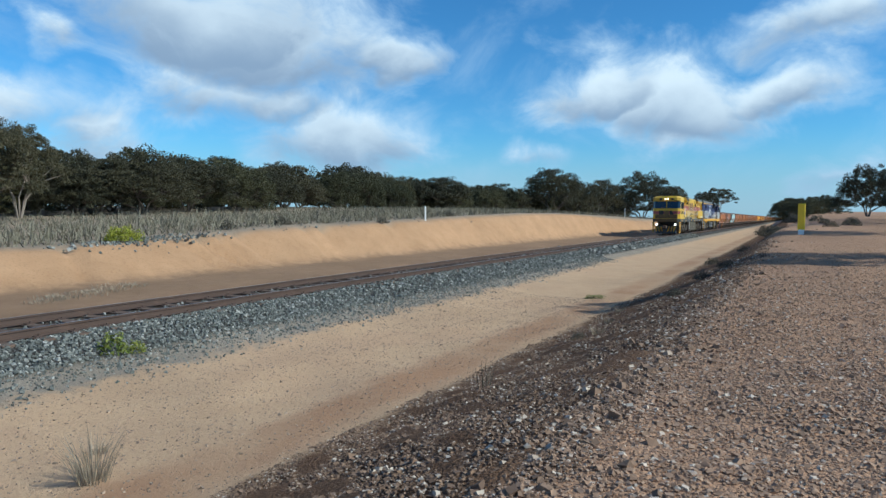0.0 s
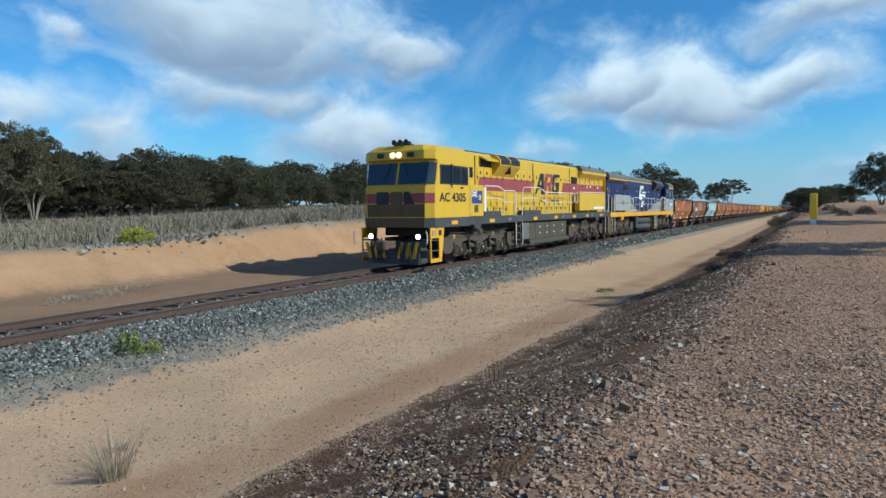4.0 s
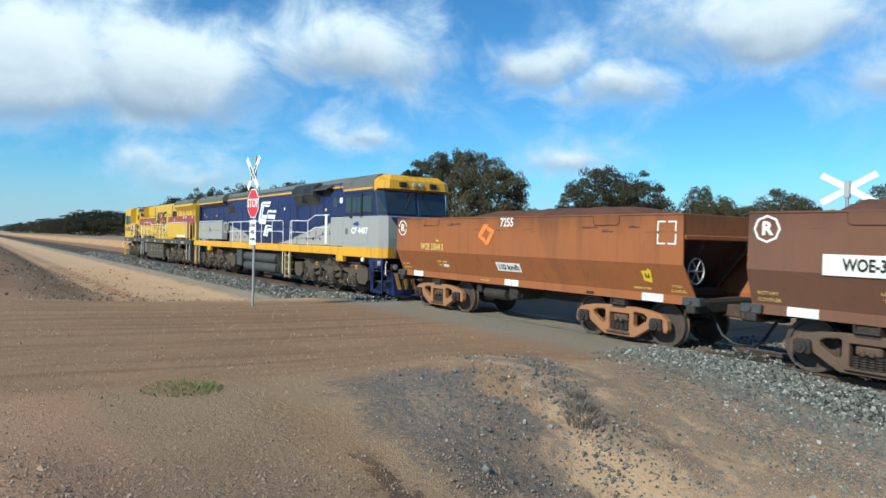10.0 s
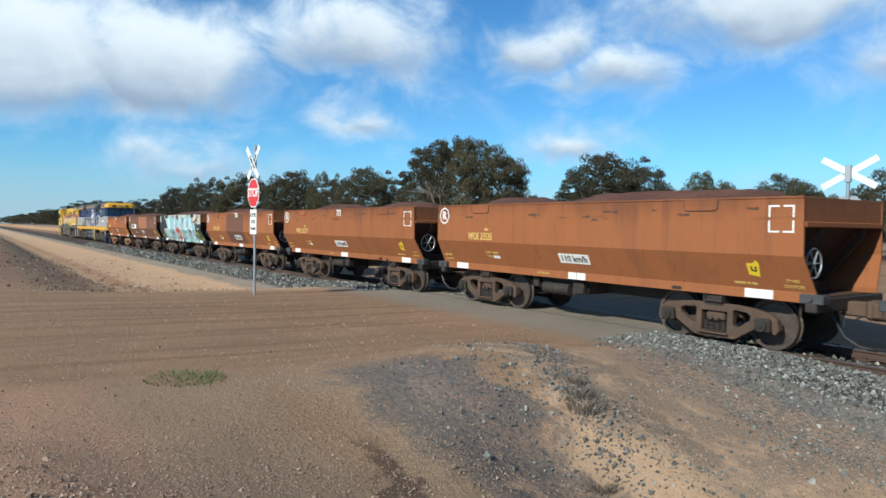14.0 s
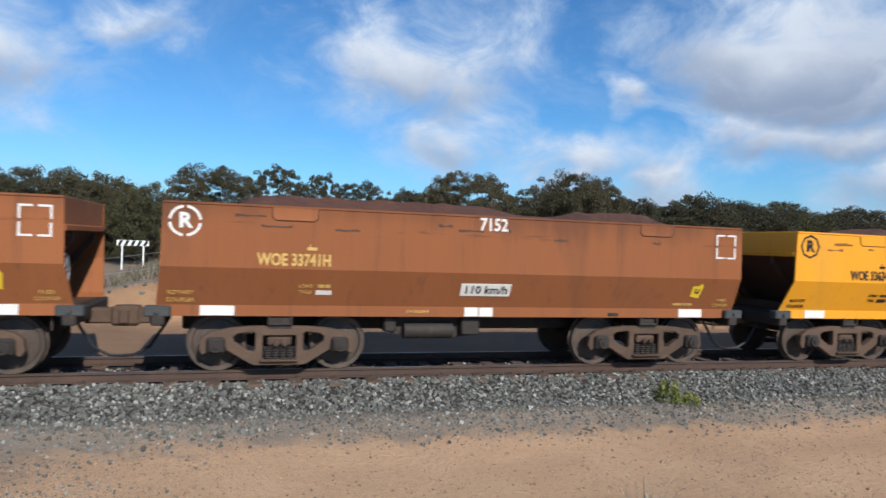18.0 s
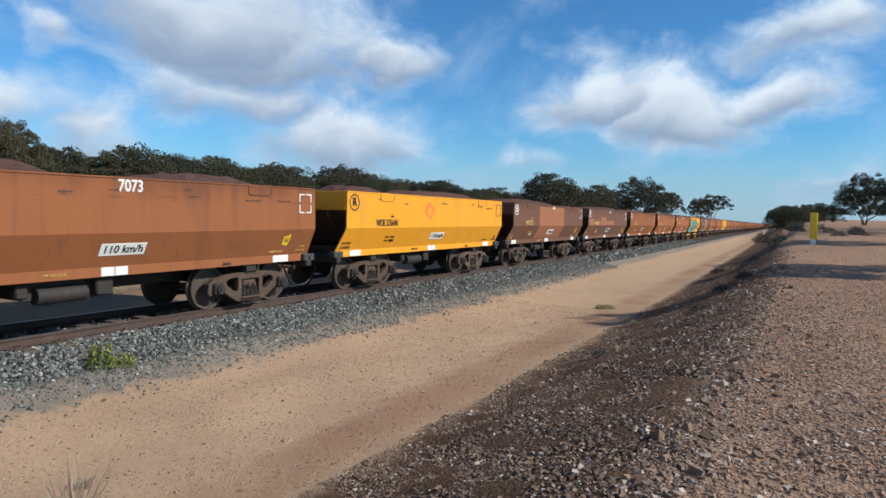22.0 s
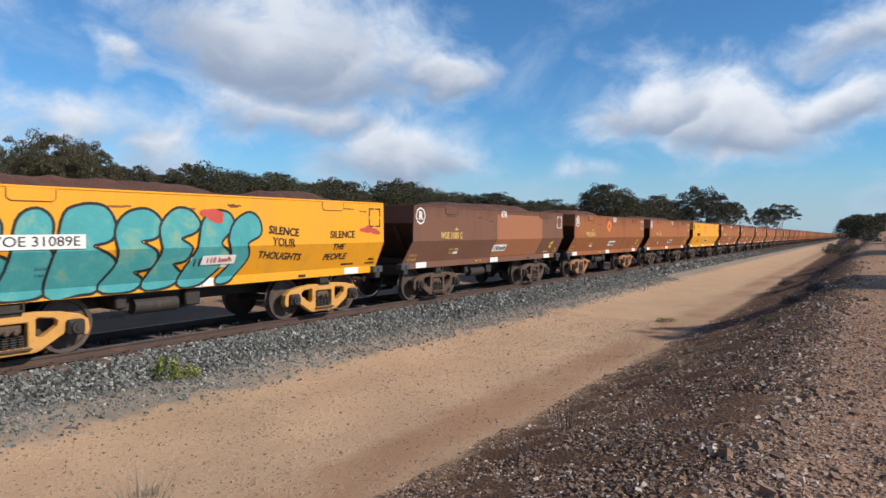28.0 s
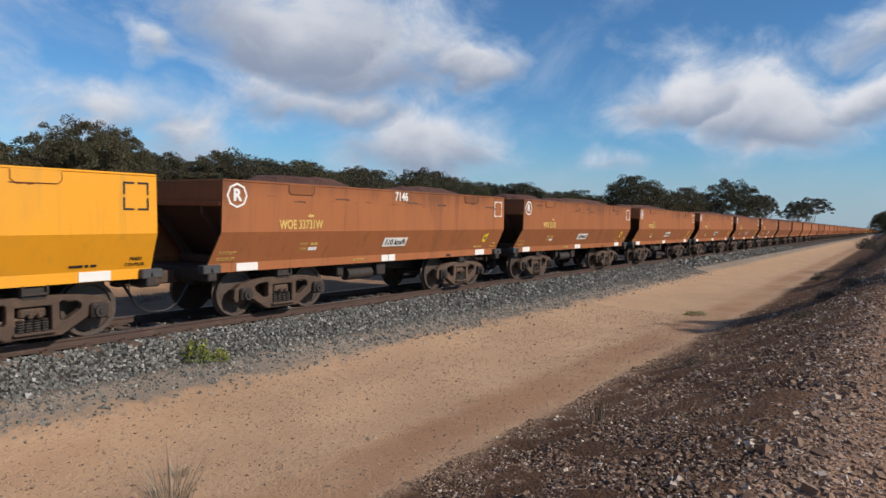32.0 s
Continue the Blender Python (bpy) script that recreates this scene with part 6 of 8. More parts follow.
        k.put("damper", Geo().cyl((mid - 0.95, s * 1.19, 1.14), (mid - 0.35, s * 1.19, 1.30), 0.045, 8).cyl((mid - 0.35, s * 1.19, 1.30), (mid - 0.08, s * 1.19, 1.37), 0.028, 8), k.low, parent=f)
        k.put("swing_bracket", Geo().box(mid - 0.14, mid + 0.14, s * 1.00, s * 1.20, 1.05, 1.44, 0.04).box(mid - 0.20, mid + 0.20, s * 1.00, s * 1.16, 1.00, 1.10, 0.03), k.low, parent=f)
        for a in (a0 - 0.30, a2 - 0.55):
            k.put("lifting_plate", Geo().box(a - 0.08, a + 0.08, s * 1.10 - 0.02, s * 1.10 + 0.02, 0.95, 1.09, 0.01), LOCO_GOLD, parent=f)
    for a in axles:
        ws = wheelset_parts(k.ob, k.x(a), 0.53)
        SPINNING.append((ws, k.x(a), 0.53))


def loco_steps(k, x, z1, mat):
    """A side ladder of four treads between two stiles."""
    for s in (-1, 1):
        lad = k.put("step_ladder", Geo().box(x - 0.29, x - 0.25, s * 1.36 - 0.04, s * 1.36 + 0.04, 0.28, z1, 0.01), mat)
        k.put("stile", Geo().box(x + 0.25, x + 0.29, s * 1.36 - 0.04, s * 1.36 + 0.04, 0.28, z1, 0.01), mat, parent=lad)
        for i in range(4):
            k.put("tread", Geo().box(x - 0.25, x + 0.25, s * 1.30 - 0.12, s * 1.30 + 0.12, 0.34 + i * 0.30, 0.38 + i * 0.30, 0.008), mat, parent=lad)
        for d in (-0.36, 0.36):
            k.put("grab_iron", Geo().tube([(x + d, s * 1.44, 0.45), (x + d, s * 1.46, 0.55), (x + d, s * 1.46, z1 - 0.1), (x + d, s * 1.44, z1)], 0.018, 6), k.rail_mat, parent=lad)


def handrail(k, points, posts, drop=0.48):
    """Top and middle rails with stanchions along the deck's edge."""
    for s in (-1, 1):
        top = [(x, s * 1.43, z) for x, z in points]
        g = Geo().tube(top, 0.019, 6)
        r = k.put("handrail", g, k.rail_mat, smooth=True)
        mid = [(x, s * 1.43, z - drop) for x, z in points if z > 2.4]
        if len(mid) > 1:
            k.put("middle_rail", Geo().tube(mid, 0.015, 6), k.rail_mat, parent=r, smooth=True)
        for x in posts:
            z = float(np.interp(x, [p[0] for p in points], [p[1] for p in points]))
            k.put("stanchion", Geo().cyl((x, s * 1.43, 1.70), (x, s * 1.43, z), 0.017, 6), k.rail_mat, parent=r)


def plate(k, name, outline, y, mat, label="", thick=0.004, sides=(-1, 1), parent=None):
    """A flat painted shape on the sides."""
    for s in sides:
        k.put(name, Geo().prism(outline, s * y, s * (y + thick)), mat, label, parent)


def cab(k, side_mat, lower_mat, brow_mat):
    """Full-width driver's cab with a bevelled nose and an overhanging brow."""
    W = 1.46
    # nose and cab shell in plan, bevelled at the front corners
    def ring_at(z, front, bevel, wide=W):
        return [(front + 0.24, -wide, z), (2.62, -wide, z), (2.62, wide, z), (front + 0.24, wide, z), (front, bevel, z), (front, -bevel, z)]
    levels, fronts = (1.44, 2.10, 2.86), (-0.24, -0.26, -0.22)
    low = k.put("nose", Geo().ring([ring_at(1.76, -0.25, 1.20), ring_at(2.10, -0.26, 1.20), ring_at(2.86, -0.22, 1.20)]), lower_mat)
    k.put("front_sill", Geo().ring([ring_at(1.42, -0.25, 1.21, W + 0.012), ring_at(1.76, -0.27, 1.21, W + 0.012)]), k.sill)
    up = k.put("cab_shell", Geo().ring([ring_at(2.86, -0.17, 1.20), ring_at(3.74, 0.02, 1.26)]), side_mat)
    k.nose_x = lambda z: float(np.interp(z, levels, fronts))

    def facet(f, z, s, out=0.012):
        """A point on the bevelled corner of the nose, f from the side to the front."""
        x1 = k.nose_x(z)
        x0 = 0.24 + x1
        nx, ny = (W - 1.20), -(x0 - x1)
        d = math.hypot(nx, ny)
        return (x0 + (x1 - x0) * f - nx / d * out, s * (W + (1.20 - W) * f - ny / d * out), z)
    k.facet = facet
    k.put("cab_roof", Geo().ring([ring_at(3.74, 0.02, 1.20), ring_at(3.80, -0.20, 1.16), ring_at(4.10, -0.14, 1.12), [(0.46, -1.18, 4.30), (2.62, -1.18, 4.30), (2.62, 1.18, 4.30), (0.46, 1.18, 4.30), (0.08, 0.95, 4.30), (0.08, -0.95, 4.30)]]), brow_mat)
    for s in (-1, 1):
        f = k.put("side_window_frame", Geo().box(0.36, 2.50, s * 1.445, s * 1.475, 2.93, 3.62, 0.02), BLACK_PAINT)
        for a, b in ((0.46, 1.12), (1.22, 1.52), (1.55, 1.84), (1.98, 2.42)):
            k.put("side_pane", Geo().box(a, b, s * 1.470, s * 1.484, 3.00, 3.56, 0.004), GLASS, parent=f)
        k.put("window_post", Geo().box(1.13, 1.21, s * 1.47, s * 1.52, 2.90, 3.66, 0.01), BLACK_PAINT, parent=f)
        k.put("mirror_arm", Geo().cyl((1.17, s * 1.46, 2.88), (1.12, s * 1.56, 2.82), 0.02, 6).box(1.9, 1.98, s * 1.46, s * 1.55, 2.80, 2.86, 0.01), FRAME_DARK)
        # windscreen half, wrapped round the corner
        lo = [(-0.165, s * 0.05, 2.93), (-0.155, s * 1.20, 2.93), (0.07, s * 1.43, 2.93)]
        hi = [(-0.005, s * 0.05, 3.68), (0.005, s * 1.24, 3.68), (0.22, s * 1.44, 3.68)]
        off = Vector((-0.028, s * 0.02, 0.006))
        v = [Vector(p) + off for p in lo + hi] + [Vector(p) - off for p in lo + hi]
        g = Geo().add(v, [(0, 1, 4, 3), (1, 2, 5, 4), (6, 9, 10, 7), (7, 10, 11, 8), (0, 6, 7, 1), (1, 7, 8, 2), (2, 8, 11, 5), (5, 11, 10, 4), (4, 10, 9, 3), (3, 9, 6, 0)])
        k.put("windscreen", g, GLASS)
        k.put("wiper", Geo().tube([(-0.06, s * 0.30, 3.70), (-0.12, s * 0.36, 3.40), (-0.19, s * 0.55, 3.10)], 0.012, 5), BLACK_PAINT)
        k.put("number_box", Geo().box(-0.225, -0.165, s * 0.62 - 0.15, s * 0.62 + 0.15, 3.87, 4.04, 0.02), BLACK_PAINT)
        k.put("ditch_light_housing", Geo().box(-0.36, -0.24, s * 0.98 - 0.14, s * 0.98 + 0.14, 1.02, 1.22, 0.03), BLACK_PAINT)
    for y in (-0.13, 0.13):
        k.put("headlight", Geo().lathe([(0.02, -0.03), (0.095, -0.02), (0.105, 0.05), (0.02, 0.05)], 16, "x").moved(Matrix.Translation((-0.20, y, 3.95))), HEADLIGHT if not k.flip else LENS_OFF, "round headlight lens")
    for s in (-1, 1):
        k.put("ditch_light", Geo().lathe([(0.02, -0.02), (0.09, -0.015), (0.09, 0.04), (0.02, 0.04)], 14, "x").moved(Matrix.Translation((-0.37, s * 0.98, 1.12))), DITCH if not k.flip else LENS_OFF)
    horn = Geo()
    for y, l in ((-0.30, 0.34), (-0.05, 0.30), (0.2, 0.26)):
        horn.plus(Geo().lathe([(0.03, 0.34), (0.045, 0.2), (0.05, 0.06), (0.10, 0.0), (0.02, 0.0)], 12, "x"), Matrix.Translation((0.02, y, 4.42)))
    horn.box(0.16, 0.41, -0.4, 0.3, 4.28, 4.37, 0.02)
    k.put("air_horns", horn, BLACK_PAINT, smooth=True)
    # pilot, steps, coupler
    g = Geo().prism([(-0.30, 0.95), (0.10, 0.95), (0.15, 0.20), (-0.48, 0.16)], -1.05, 1.05)
    k.put("pilot", g, LOCO_DARK if not k.flip else LOCO_BLUE, "scuffed snow-plough pilot")
    for s in (-1, 1):
        g = Geo()
        for o in ([(-0.30, 1.42), (0.66, 1.42), (0.62, 1.06), (-0.30, 1.06)], [(0.30, 1.06), (0.62, 1.06), (0.50, 0.36), (0.30, 0.36)], [(-0.30, 1.06), (-0.24, 1.06), (-0.24, 0.36), (-0.30, 0.36)], [(-0.30, 0.36), (0.50, 0.36), (0.46, 0.22), (-0.30, 0.22)]):
            g.prism(o, s * 1.40, s * 1.44)
        p = k.put("step_plate", g, LOCO_GOLD if not k.flip else LOCO_BLUE)
        for x in (-0.08, 0.36):
            k.put("marker_lamp", Geo().box(x - 0.10, x + 0.10, s * 1.435, s * 1.455, 1.15, 1.33, 0.015), LENS_OFF if x < 0 else BLACK_PAINT, parent=p)
        for z in (0.62, 0.98):
            k.put("tread", Geo().box(-0.30, 0.30, s * 1.06, s * 1.40, z - 0.02, z + 0.02, 0.005), LOCO_DARK, parent=p)
        k.put("grab_iron", Geo().tube([(-0.64, s * 1.46, 1.32), (-0.66, s * 1.52, 1.25), (-0.66, s * 1.52, 0.9), (-0.62, s * 1.46, 0.85)], 0.018, 6), WHITE_PAINT, parent=p)
        for i in range(3):
            y = s * (0.25 + i * 0.3)
            k.put("warning_stripe", Geo().prism([(y, 0.22), (y + 0.14, 0.22), (y + 0.14 + s * 0.2, 0.92), (y + s * 0.2, 0.92)], -0.965, -0.955, "x").moved(Matrix.Translation((0.53, 0, 0))), LOCO_GOLD)
    k.put("coupler", Geo().box(-1.0, -0.2, -0.15, 0.15, 0.70, 0.98, 0.04).box(-1.25, -0.95, -0.20, 0.20, 0.66, 1.02, 0.06), BOGIE_BROWN)
    for y in (-0.75, -0.55, -0.38, 0.38, 0.55, 0.75):
        hose = Geo().tube([(-0.30, y, 1.05), (-0.52, y, 0.80), (-0.58, y * 1.03, 0.45), (-0.48, y * 1.06, 0.26)], 0.025, 5)
        k.put("air_hose", hose, BLACK_PAINT)
    return low, up


def loco_common(k, axles, box, doors, seams, ladders, tank):
    L = k.length
    rad0 = L - 5.15
    # deck and underframe
    k.put("deck_sill", Geo().box(0.1, L, -1.47, 1.47, 1.44, 1.75, 0.02), k.sill)
    k.put("underframe", Geo().box(0.4, L - 0.2, -0.9, 0.9, 1.12, 1.45, 0.03), FRAME_DARK)
    # hood
    hood = k.put("hood", Geo().ring([[(x, -HOOD, 1.74), (x, HOOD, 1.74), (x, HOOD, 4.17), (x, HOOD - 0.10, 4.28), (x, -HOOD + 0.10, 4.28), (x, -HOOD, 4.17)] for x in (2.62, L - 0.14)]), k.coat)
    if k.flip:
        k.put("hood_roof", Geo().ring([[(x, -HOOD - 0.02, 4.10), (x, HOOD + 0.02, 4.10), (x, HOOD - 0.12, 4.38), (x, -HOOD + 0.12, 4.38)] for x in (3.2, rad0 + 0.02)]), STEEL_GREY)
    else:
        k.put("hood_roof", Geo().ring([[(x, -HOOD + 0.08, 4.255), (x, HOOD - 0.08, 4.255), (x, HOOD - 0.16, 4.34), (x, -HOOD + 0.16, 4.34)] for x in (3.2, rad0 + 0.02)]), LOCO_DARK)
    for a, b in doors:
        for s in (-1, 1):
            d = k.put("hood_door", Geo().box(a + 0.012, b - 0.012, s * (HOOD + 0.006) - 0.012, s * (HOOD + 0.006) + 0.012, 1.84, 3.72, 0.006), k.coat, parent=hood)
            if s < 0:
                for z in (2.02, 3.50):
                    g = Geo().box(a + (b - a) * 0.45 - 0.035, a + (b - a) * 0.45 + 0.035, -HOOD - 0.05, -HOOD - 0.018, z - 0.06, z + 0.06, 0.01)
                    k.put("latch", g, LOCO_DARK, parent=d)
                for z in (2.25, 3.30):
                    g = Geo().box(a + 0.005, a + 0.045, -HOOD - 0.04, -HOOD - 0.018, z - 0.07, z + 0.07, 0.006)
                    k.put("hinge", g, LOCO_DARK, parent=d)
    for x in seams:
        k.put("seam_strip", both(lambda g, s: g.box(x - 0.02, x + 0.02, s * (HOOD + 0.016) - 0.012, s * (HOOD + 0.016) + 0.012, 1.76, 4.15)), LOCO_DARK)
    # dynamic brake hatch and its hooded intake
    b0, b1 = 4.2, 7.75
    for s in (-1, 1):
        g = Geo().ring([[(x, s * HOOD * 0.9, 3.42), (x, s * (HOOD + 0.03), 3.42), (x, s * 1.40, 3.84), (x, s * 1.40, 4.08), (x, s * 1.16, 4.30), (x, s * HOOD * 0.9, 4.30)] for x in (5.55, b1)])
        h = k.put("brake_grid_box", g, k.coat if not k.flip else LOCO_DARK)
        k.put("grid_louvre", Geo().ring([[(x, s * 1.403, 3.88), (x, s * 1.412, 3.88), (x, s * 1.412, 4.075), (x, s * 1.20, 4.275), (x, s * 1.18, 4.27)] for x in (5.65, 6.55)]), BLACK_PAINT, parent=h)
        k.put("grid_louvre", Geo().ring([[(x, s * 1.403, 3.88), (x, s * 1.412, 3.88), (x, s * 1.412, 4.075), (x, s * 1.20, 4.275), (x, s * 1.18, 4.27)] for x in (6.70, 7.65)]), BLACK_PAINT, parent=h)
        k.put("box_seam", Geo().box(6.61, 6.64, s * 1.15, s * 1.412, 3.50, 4.06, 0.004), LOCO_DARK, parent=h)
        k.put("intake_slot", Geo().box(4.45, 5.45, s * (HOOD + 0.01) - 0.02, s * (HOOD + 0.01) + 0.02, 3.74, 4.06, 0.01), BLACK_PAINT)
        k.put("intake_awning", Geo().ring([[(x, s * HOOD, 4.18), (x, s * 1.36, 4.00), (x, s * 1.36, 3.96), (x, s * HOOD, 4.12)] for x in (4.35, 5.55)]), k.coat if not k.flip else LOCO_DARK)
    # radiator wing at the tail
    wing = 4.0 if k.flip else 4.08
    for s in (-1, 1):
        g = Geo().ring([[(x, s * HOOD * 0.9, 3.70), (x, s * (HOOD + 0.02), 3.70), (x, s * 1.30, 3.95), (x, s * 1.30, wing), (x, s * HOOD * 0.9, wing)] for x in (rad0, L - 0.30)])
        k.put("radiator_wing", g, k.coat if not k.flip else LOCO_BLUE)
    k.put("radiator_top", Geo().ring([[(x, -1.30, wing), (x, 1.30, wing), (x, 1.30, 4.18), (x, 1.14, 4.38), (x, -1.14, 4.38), (x, -1.30, 4.18)] for x in (rad0, L - 0.30)]), STEEL_GREY, "grey radiator housing")
    for x in (rad0 + 1.55, rad0 + 3.7):
        k.put("lifting_eye", Geo().box(x - 0.06, x + 0.06, -1.26, -1.20, 4.25, 4.45, 0.015), STEEL_GREY)
    k.put("end_sheet", Geo().box(L - 0.14, L - 0.08, -1.2, 1.2, 1.75, 4.0, 0.02), k.coat)
    k.put("rear_horns", Geo().lathe([(0.03, -0.05), (0.04, 0.1), (0.08, 0.2), (0.02, 0.2)], 10, "x").moved(Matrix.Translation((L - 0.02, -0.95, 4.2))), BLACK_PAINT, smooth=True)
    # grilles at the tail
    for s in (-1, 1):
        fr = k.put("tail_grille", Geo().box(L - 1.02, L - 0.56, s * (HOOD + 0.01) - 0.015, s * (HOOD + 0.01) + 0.015, 1.90, 2.85, 0.006), BLACK_PAINT)
        for i in range(7):
            k.put("slat", Geo().box(L - 0.98 + i * 0.062, L - 0.955 + i * 0.062, s * (HOOD + 0.03) - 0.012, s * (HOOD + 0.03) + 0.012, 1.94, 2.81), LOCO_DARK, parent=fr)
        fr = k.put("side_grille", Geo().box(rad0 - 1.25, rad0 - 0.22, s * (HOOD + 0.02) - 0.015, s * (HOOD + 0.02) + 0.015, 3.34, 3.72, 0.006), BLACK_PAINT)
        for i in range(12):
            x = rad0 - 1.21 + i * 0.082
            k.put("slat", Geo().box(x, x + 0.03, s * (HOOD + 0.045) - 0.012, s * (HOOD + 0.045) + 0.012, 3.36, 3.70), BOGIE_BROWN, parent=fr)
    # equipment box on the deck
    a, b, bm = box
    for s in (-1, 1):
        e = k.put("equipment_box", Geo().box(a, b, s * 1.16, s * 1.46, 1.86, 2.84, 0.02), bm)
        for x in (a + 1.6, b - 1.5):
            k.put("bracket", Geo().box(x - 0.03, x + 0.03, s * 1.3, s * 1.46, 1.75, 1.87), bm, parent=e)
    # tail coupler and hoses
    k.put("tail_coupler", Geo().box(L - 0.1, L + 0.32, -0.15, 0.15, 0.72, 0.98, 0.04).box(L + 0.25, L + 0.52, -0.2, 0.2, 0.68, 1.0, 0.05), BOGIE_BROWN)
    for y in (-0.8, -0.6, -0.42, 0.42, 0.6):
        g = Geo().tube([(L + 0.02, y, 1.10), (L + 0.22, y, 0.95), (L + 0.40, y * 0.98, 0.62), (L + 0.50, y * 0.95, 0.55)], 0.026, 5)
        k.put("tail_hose", g, BLACK_PAINT)
    k.put("tail_step_plate", both(lambda g, s: g.box(L - 0.12, L - 0.06, s * 1.30 - 0.14, s * 1.30 + 0.14, 0.3, 1.44, 0.01)), k.sill)
    for s in (-1, 1):
        k.put("tail_grab_iron", Geo().tube([(L - 0.30, s * 1.44, 1.75), (L - 0.30, s * 1.45, 2.80), (L - 0.20, s * 1.40, 2.86)], 0.02, 6), k.rail_mat)
    for x, z1, m in ladders:
        loco_steps(k, x, z1, m)
    for ax in axles:
        loco_bogie(k, ax)


def yellow_loco():
    L = 22.1
    k = Loco("yellow and maroon diesel locomotive leading a loaded ore train", L, False, LOCO_YELLOW, MAROON, LOCO_DARK, LOCO_BOGIE, WHITE_PAINT)
    cab(k, LOCO_YELLOW, LOCO_YELLOW, LOCO_YELLOW)
    doors = [(4.1 + i * 0.62, 4.1 + (i + 1) * 0.62) for i in range(5)] + [(7.9 + i * 0.72, 7.9 + (i + 1) * 0.72) for i in range(3)] + [(10.2 + i * 0.70, 10.2 + (i + 1) * 0.70) for i in range(8)]
    loco_common(k, [(2.3, 4.15, 6.0), (16.2, 18.05, 19.9)], (16.0, 20.85, LOCO_YELLOW), doors, (3.92, 10.1, 15.45), [(7.45, 1.44, BOGIE_BROWN), (21.45, 1.44, BOGIE_BROWN)], None)
    y = HOOD + 0.020
    plate(k, "maroon_stripe", [(4.15, 2.78), (9.83, 2.78), (10.02, 3.33), (4.30, 3.33)], y, MAROON, "faded maroon stripe")
    plate(k, "maroon_stripe", [(14.17, 2.78), (15.42, 2.78), (15.42, 3.34), (14.37, 3.34)], y, MAROON)
    plate(k, "maroon_stripe", [(15.48, 2.78), (21.72, 2.78), (21.92, 3.34), (15.48, 3.34)], y, MAROON)
    for s in (-1, 1):
        q = [k.facet(f, z, s) for f, z in ((0.0, 2.28), (0.98, 2.28), (0.98, 2.62), (0.0, 2.62))]
        k.put("maroon_stripe", Geo().add(q + [k.facet(f, z, s, 0.002) for f, z in ((0.0, 2.28), (0.98, 2.28), (0.98, 2.62), (0.0, 2.62))], [(0, 1, 2, 3), (7, 6, 5, 4), (0, 4, 5, 1), (1, 5, 6, 2), (2, 6, 7, 3), (3, 7, 4, 0)]), MAROON)
    g = Geo()
    front = [(k.nose_x(z) - 0.006, a, z) for z in (1.80, 2.10, 2.24) for a in (-1.19, 1.19)]
    g.add(front + [(p[0] + 0.004, p[1], p[2]) for p in front], [(0, 1, 3, 2), (2, 3, 5, 4), (6, 8, 9, 7), (8, 10, 11, 9)])
    k.put("grimy_nose_front", g, GRIME, "oily brown grime over the nose, darkened for its shade")
    for o, m, lift in (([(-1.19, 2.28), (1.19, 2.28), (1.19, 2.62), (-1.19, 2.62)], MAROON, 0.008), ([(-0.80, 2.24), (-0.36, 2.24), (-0.36, 2.68), (-0.58, 2.68)], BLACK_PAINT, 0.014), ([(-0.28, 2.24), (0.20, 2.24), (0.20, 2.68), (-0.28, 2.68)], GRIME, 0.014), ([(0.28, 2.24), (0.80, 2.24), (0.80, 2.68), (0.28, 2.68)], BLACK_PAINT, 0.014)):
        q = [(k.nose_x(z) - lift, a, z) for a, z in o]
        k.put("nose_mark", Geo().add(q + [(p[0] + 0.004, p[1], p[2]) for p in q], [(0, 1, 2, 3), (7, 6, 5, 4), (0, 4, 5, 1), (1, 5, 6, 2), (2, 6, 7, 3), (3, 7, 4, 0)]), m)
    k.put("grimy_sill_front", Geo().box(-0.29, -0.26, -1.2, 1.2, 1.44, 1.74, 0.005), GRIME)
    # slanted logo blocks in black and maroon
    def block(name, o, mat, lift):
        plate(k, name, o, y + lift, mat, sides=(-1,))
    block("logo_block", [(10.32, 2.70), (11.07, 3.72), (11.51, 3.73), (11.54, 2.70), (11.14, 2.71), (11.15, 2.96), (10.74, 2.95), (10.55, 2.70)], BLACK_PAINT, 0.006)
    block("logo_cut", [(10.91, 3.15), (11.11, 3.43), (11.15, 3.16)], LOCO_YELLOW, 0.012)
    block("logo_block", [(11.74, 3.73), (12.72, 3.74), (12.82, 3.61), (12.73, 3.28), (12.54, 3.11), (12.61, 2.73), (12.18, 2.72), (12.13, 3.12), (11.99, 3.11), (11.79, 2.71), (11.45, 2.71)], MAROON, 0.006)
    block("logo_cut", [(12.10, 3.58), (12.42, 3.58), (12.47, 3.51), (12.37, 3.35), (12.24, 3.29), (12.0, 3.30)], LOCO_YELLOW, 0.012)
    block("logo_block", [(12.89, 3.74), (13.87, 3.75), (13.82, 3.60), (13.20, 3.59), (13.11, 3.50), (12.93, 3.03), (13.0, 2.94), (13.24, 2.94), (13.32, 3.14), (13.12, 3.14), (13.19, 3.34), (13.82, 3.35), (13.61, 2.73), (12.78, 2.73), (12.65, 2.87), (12.71, 3.10), (12.82, 3.58)], BLACK_PAINT, 0.007)
    k.text("A", 0.33, BLACK_PAINT, 11.12, 2.42, -y - 0.01, shear=0.25, name="tagline")
    k.text("Company", 0.33, BLACK_PAINT, 12.92, 2.40, -y - 0.01, shear=0.25, name="tagline", wide=1.18)
    block("tagline_mark", [(11.52, 2.56), (11.89, 2.57), (11.84, 2.30), (11.45, 2.29)], MAROON, 0.006)
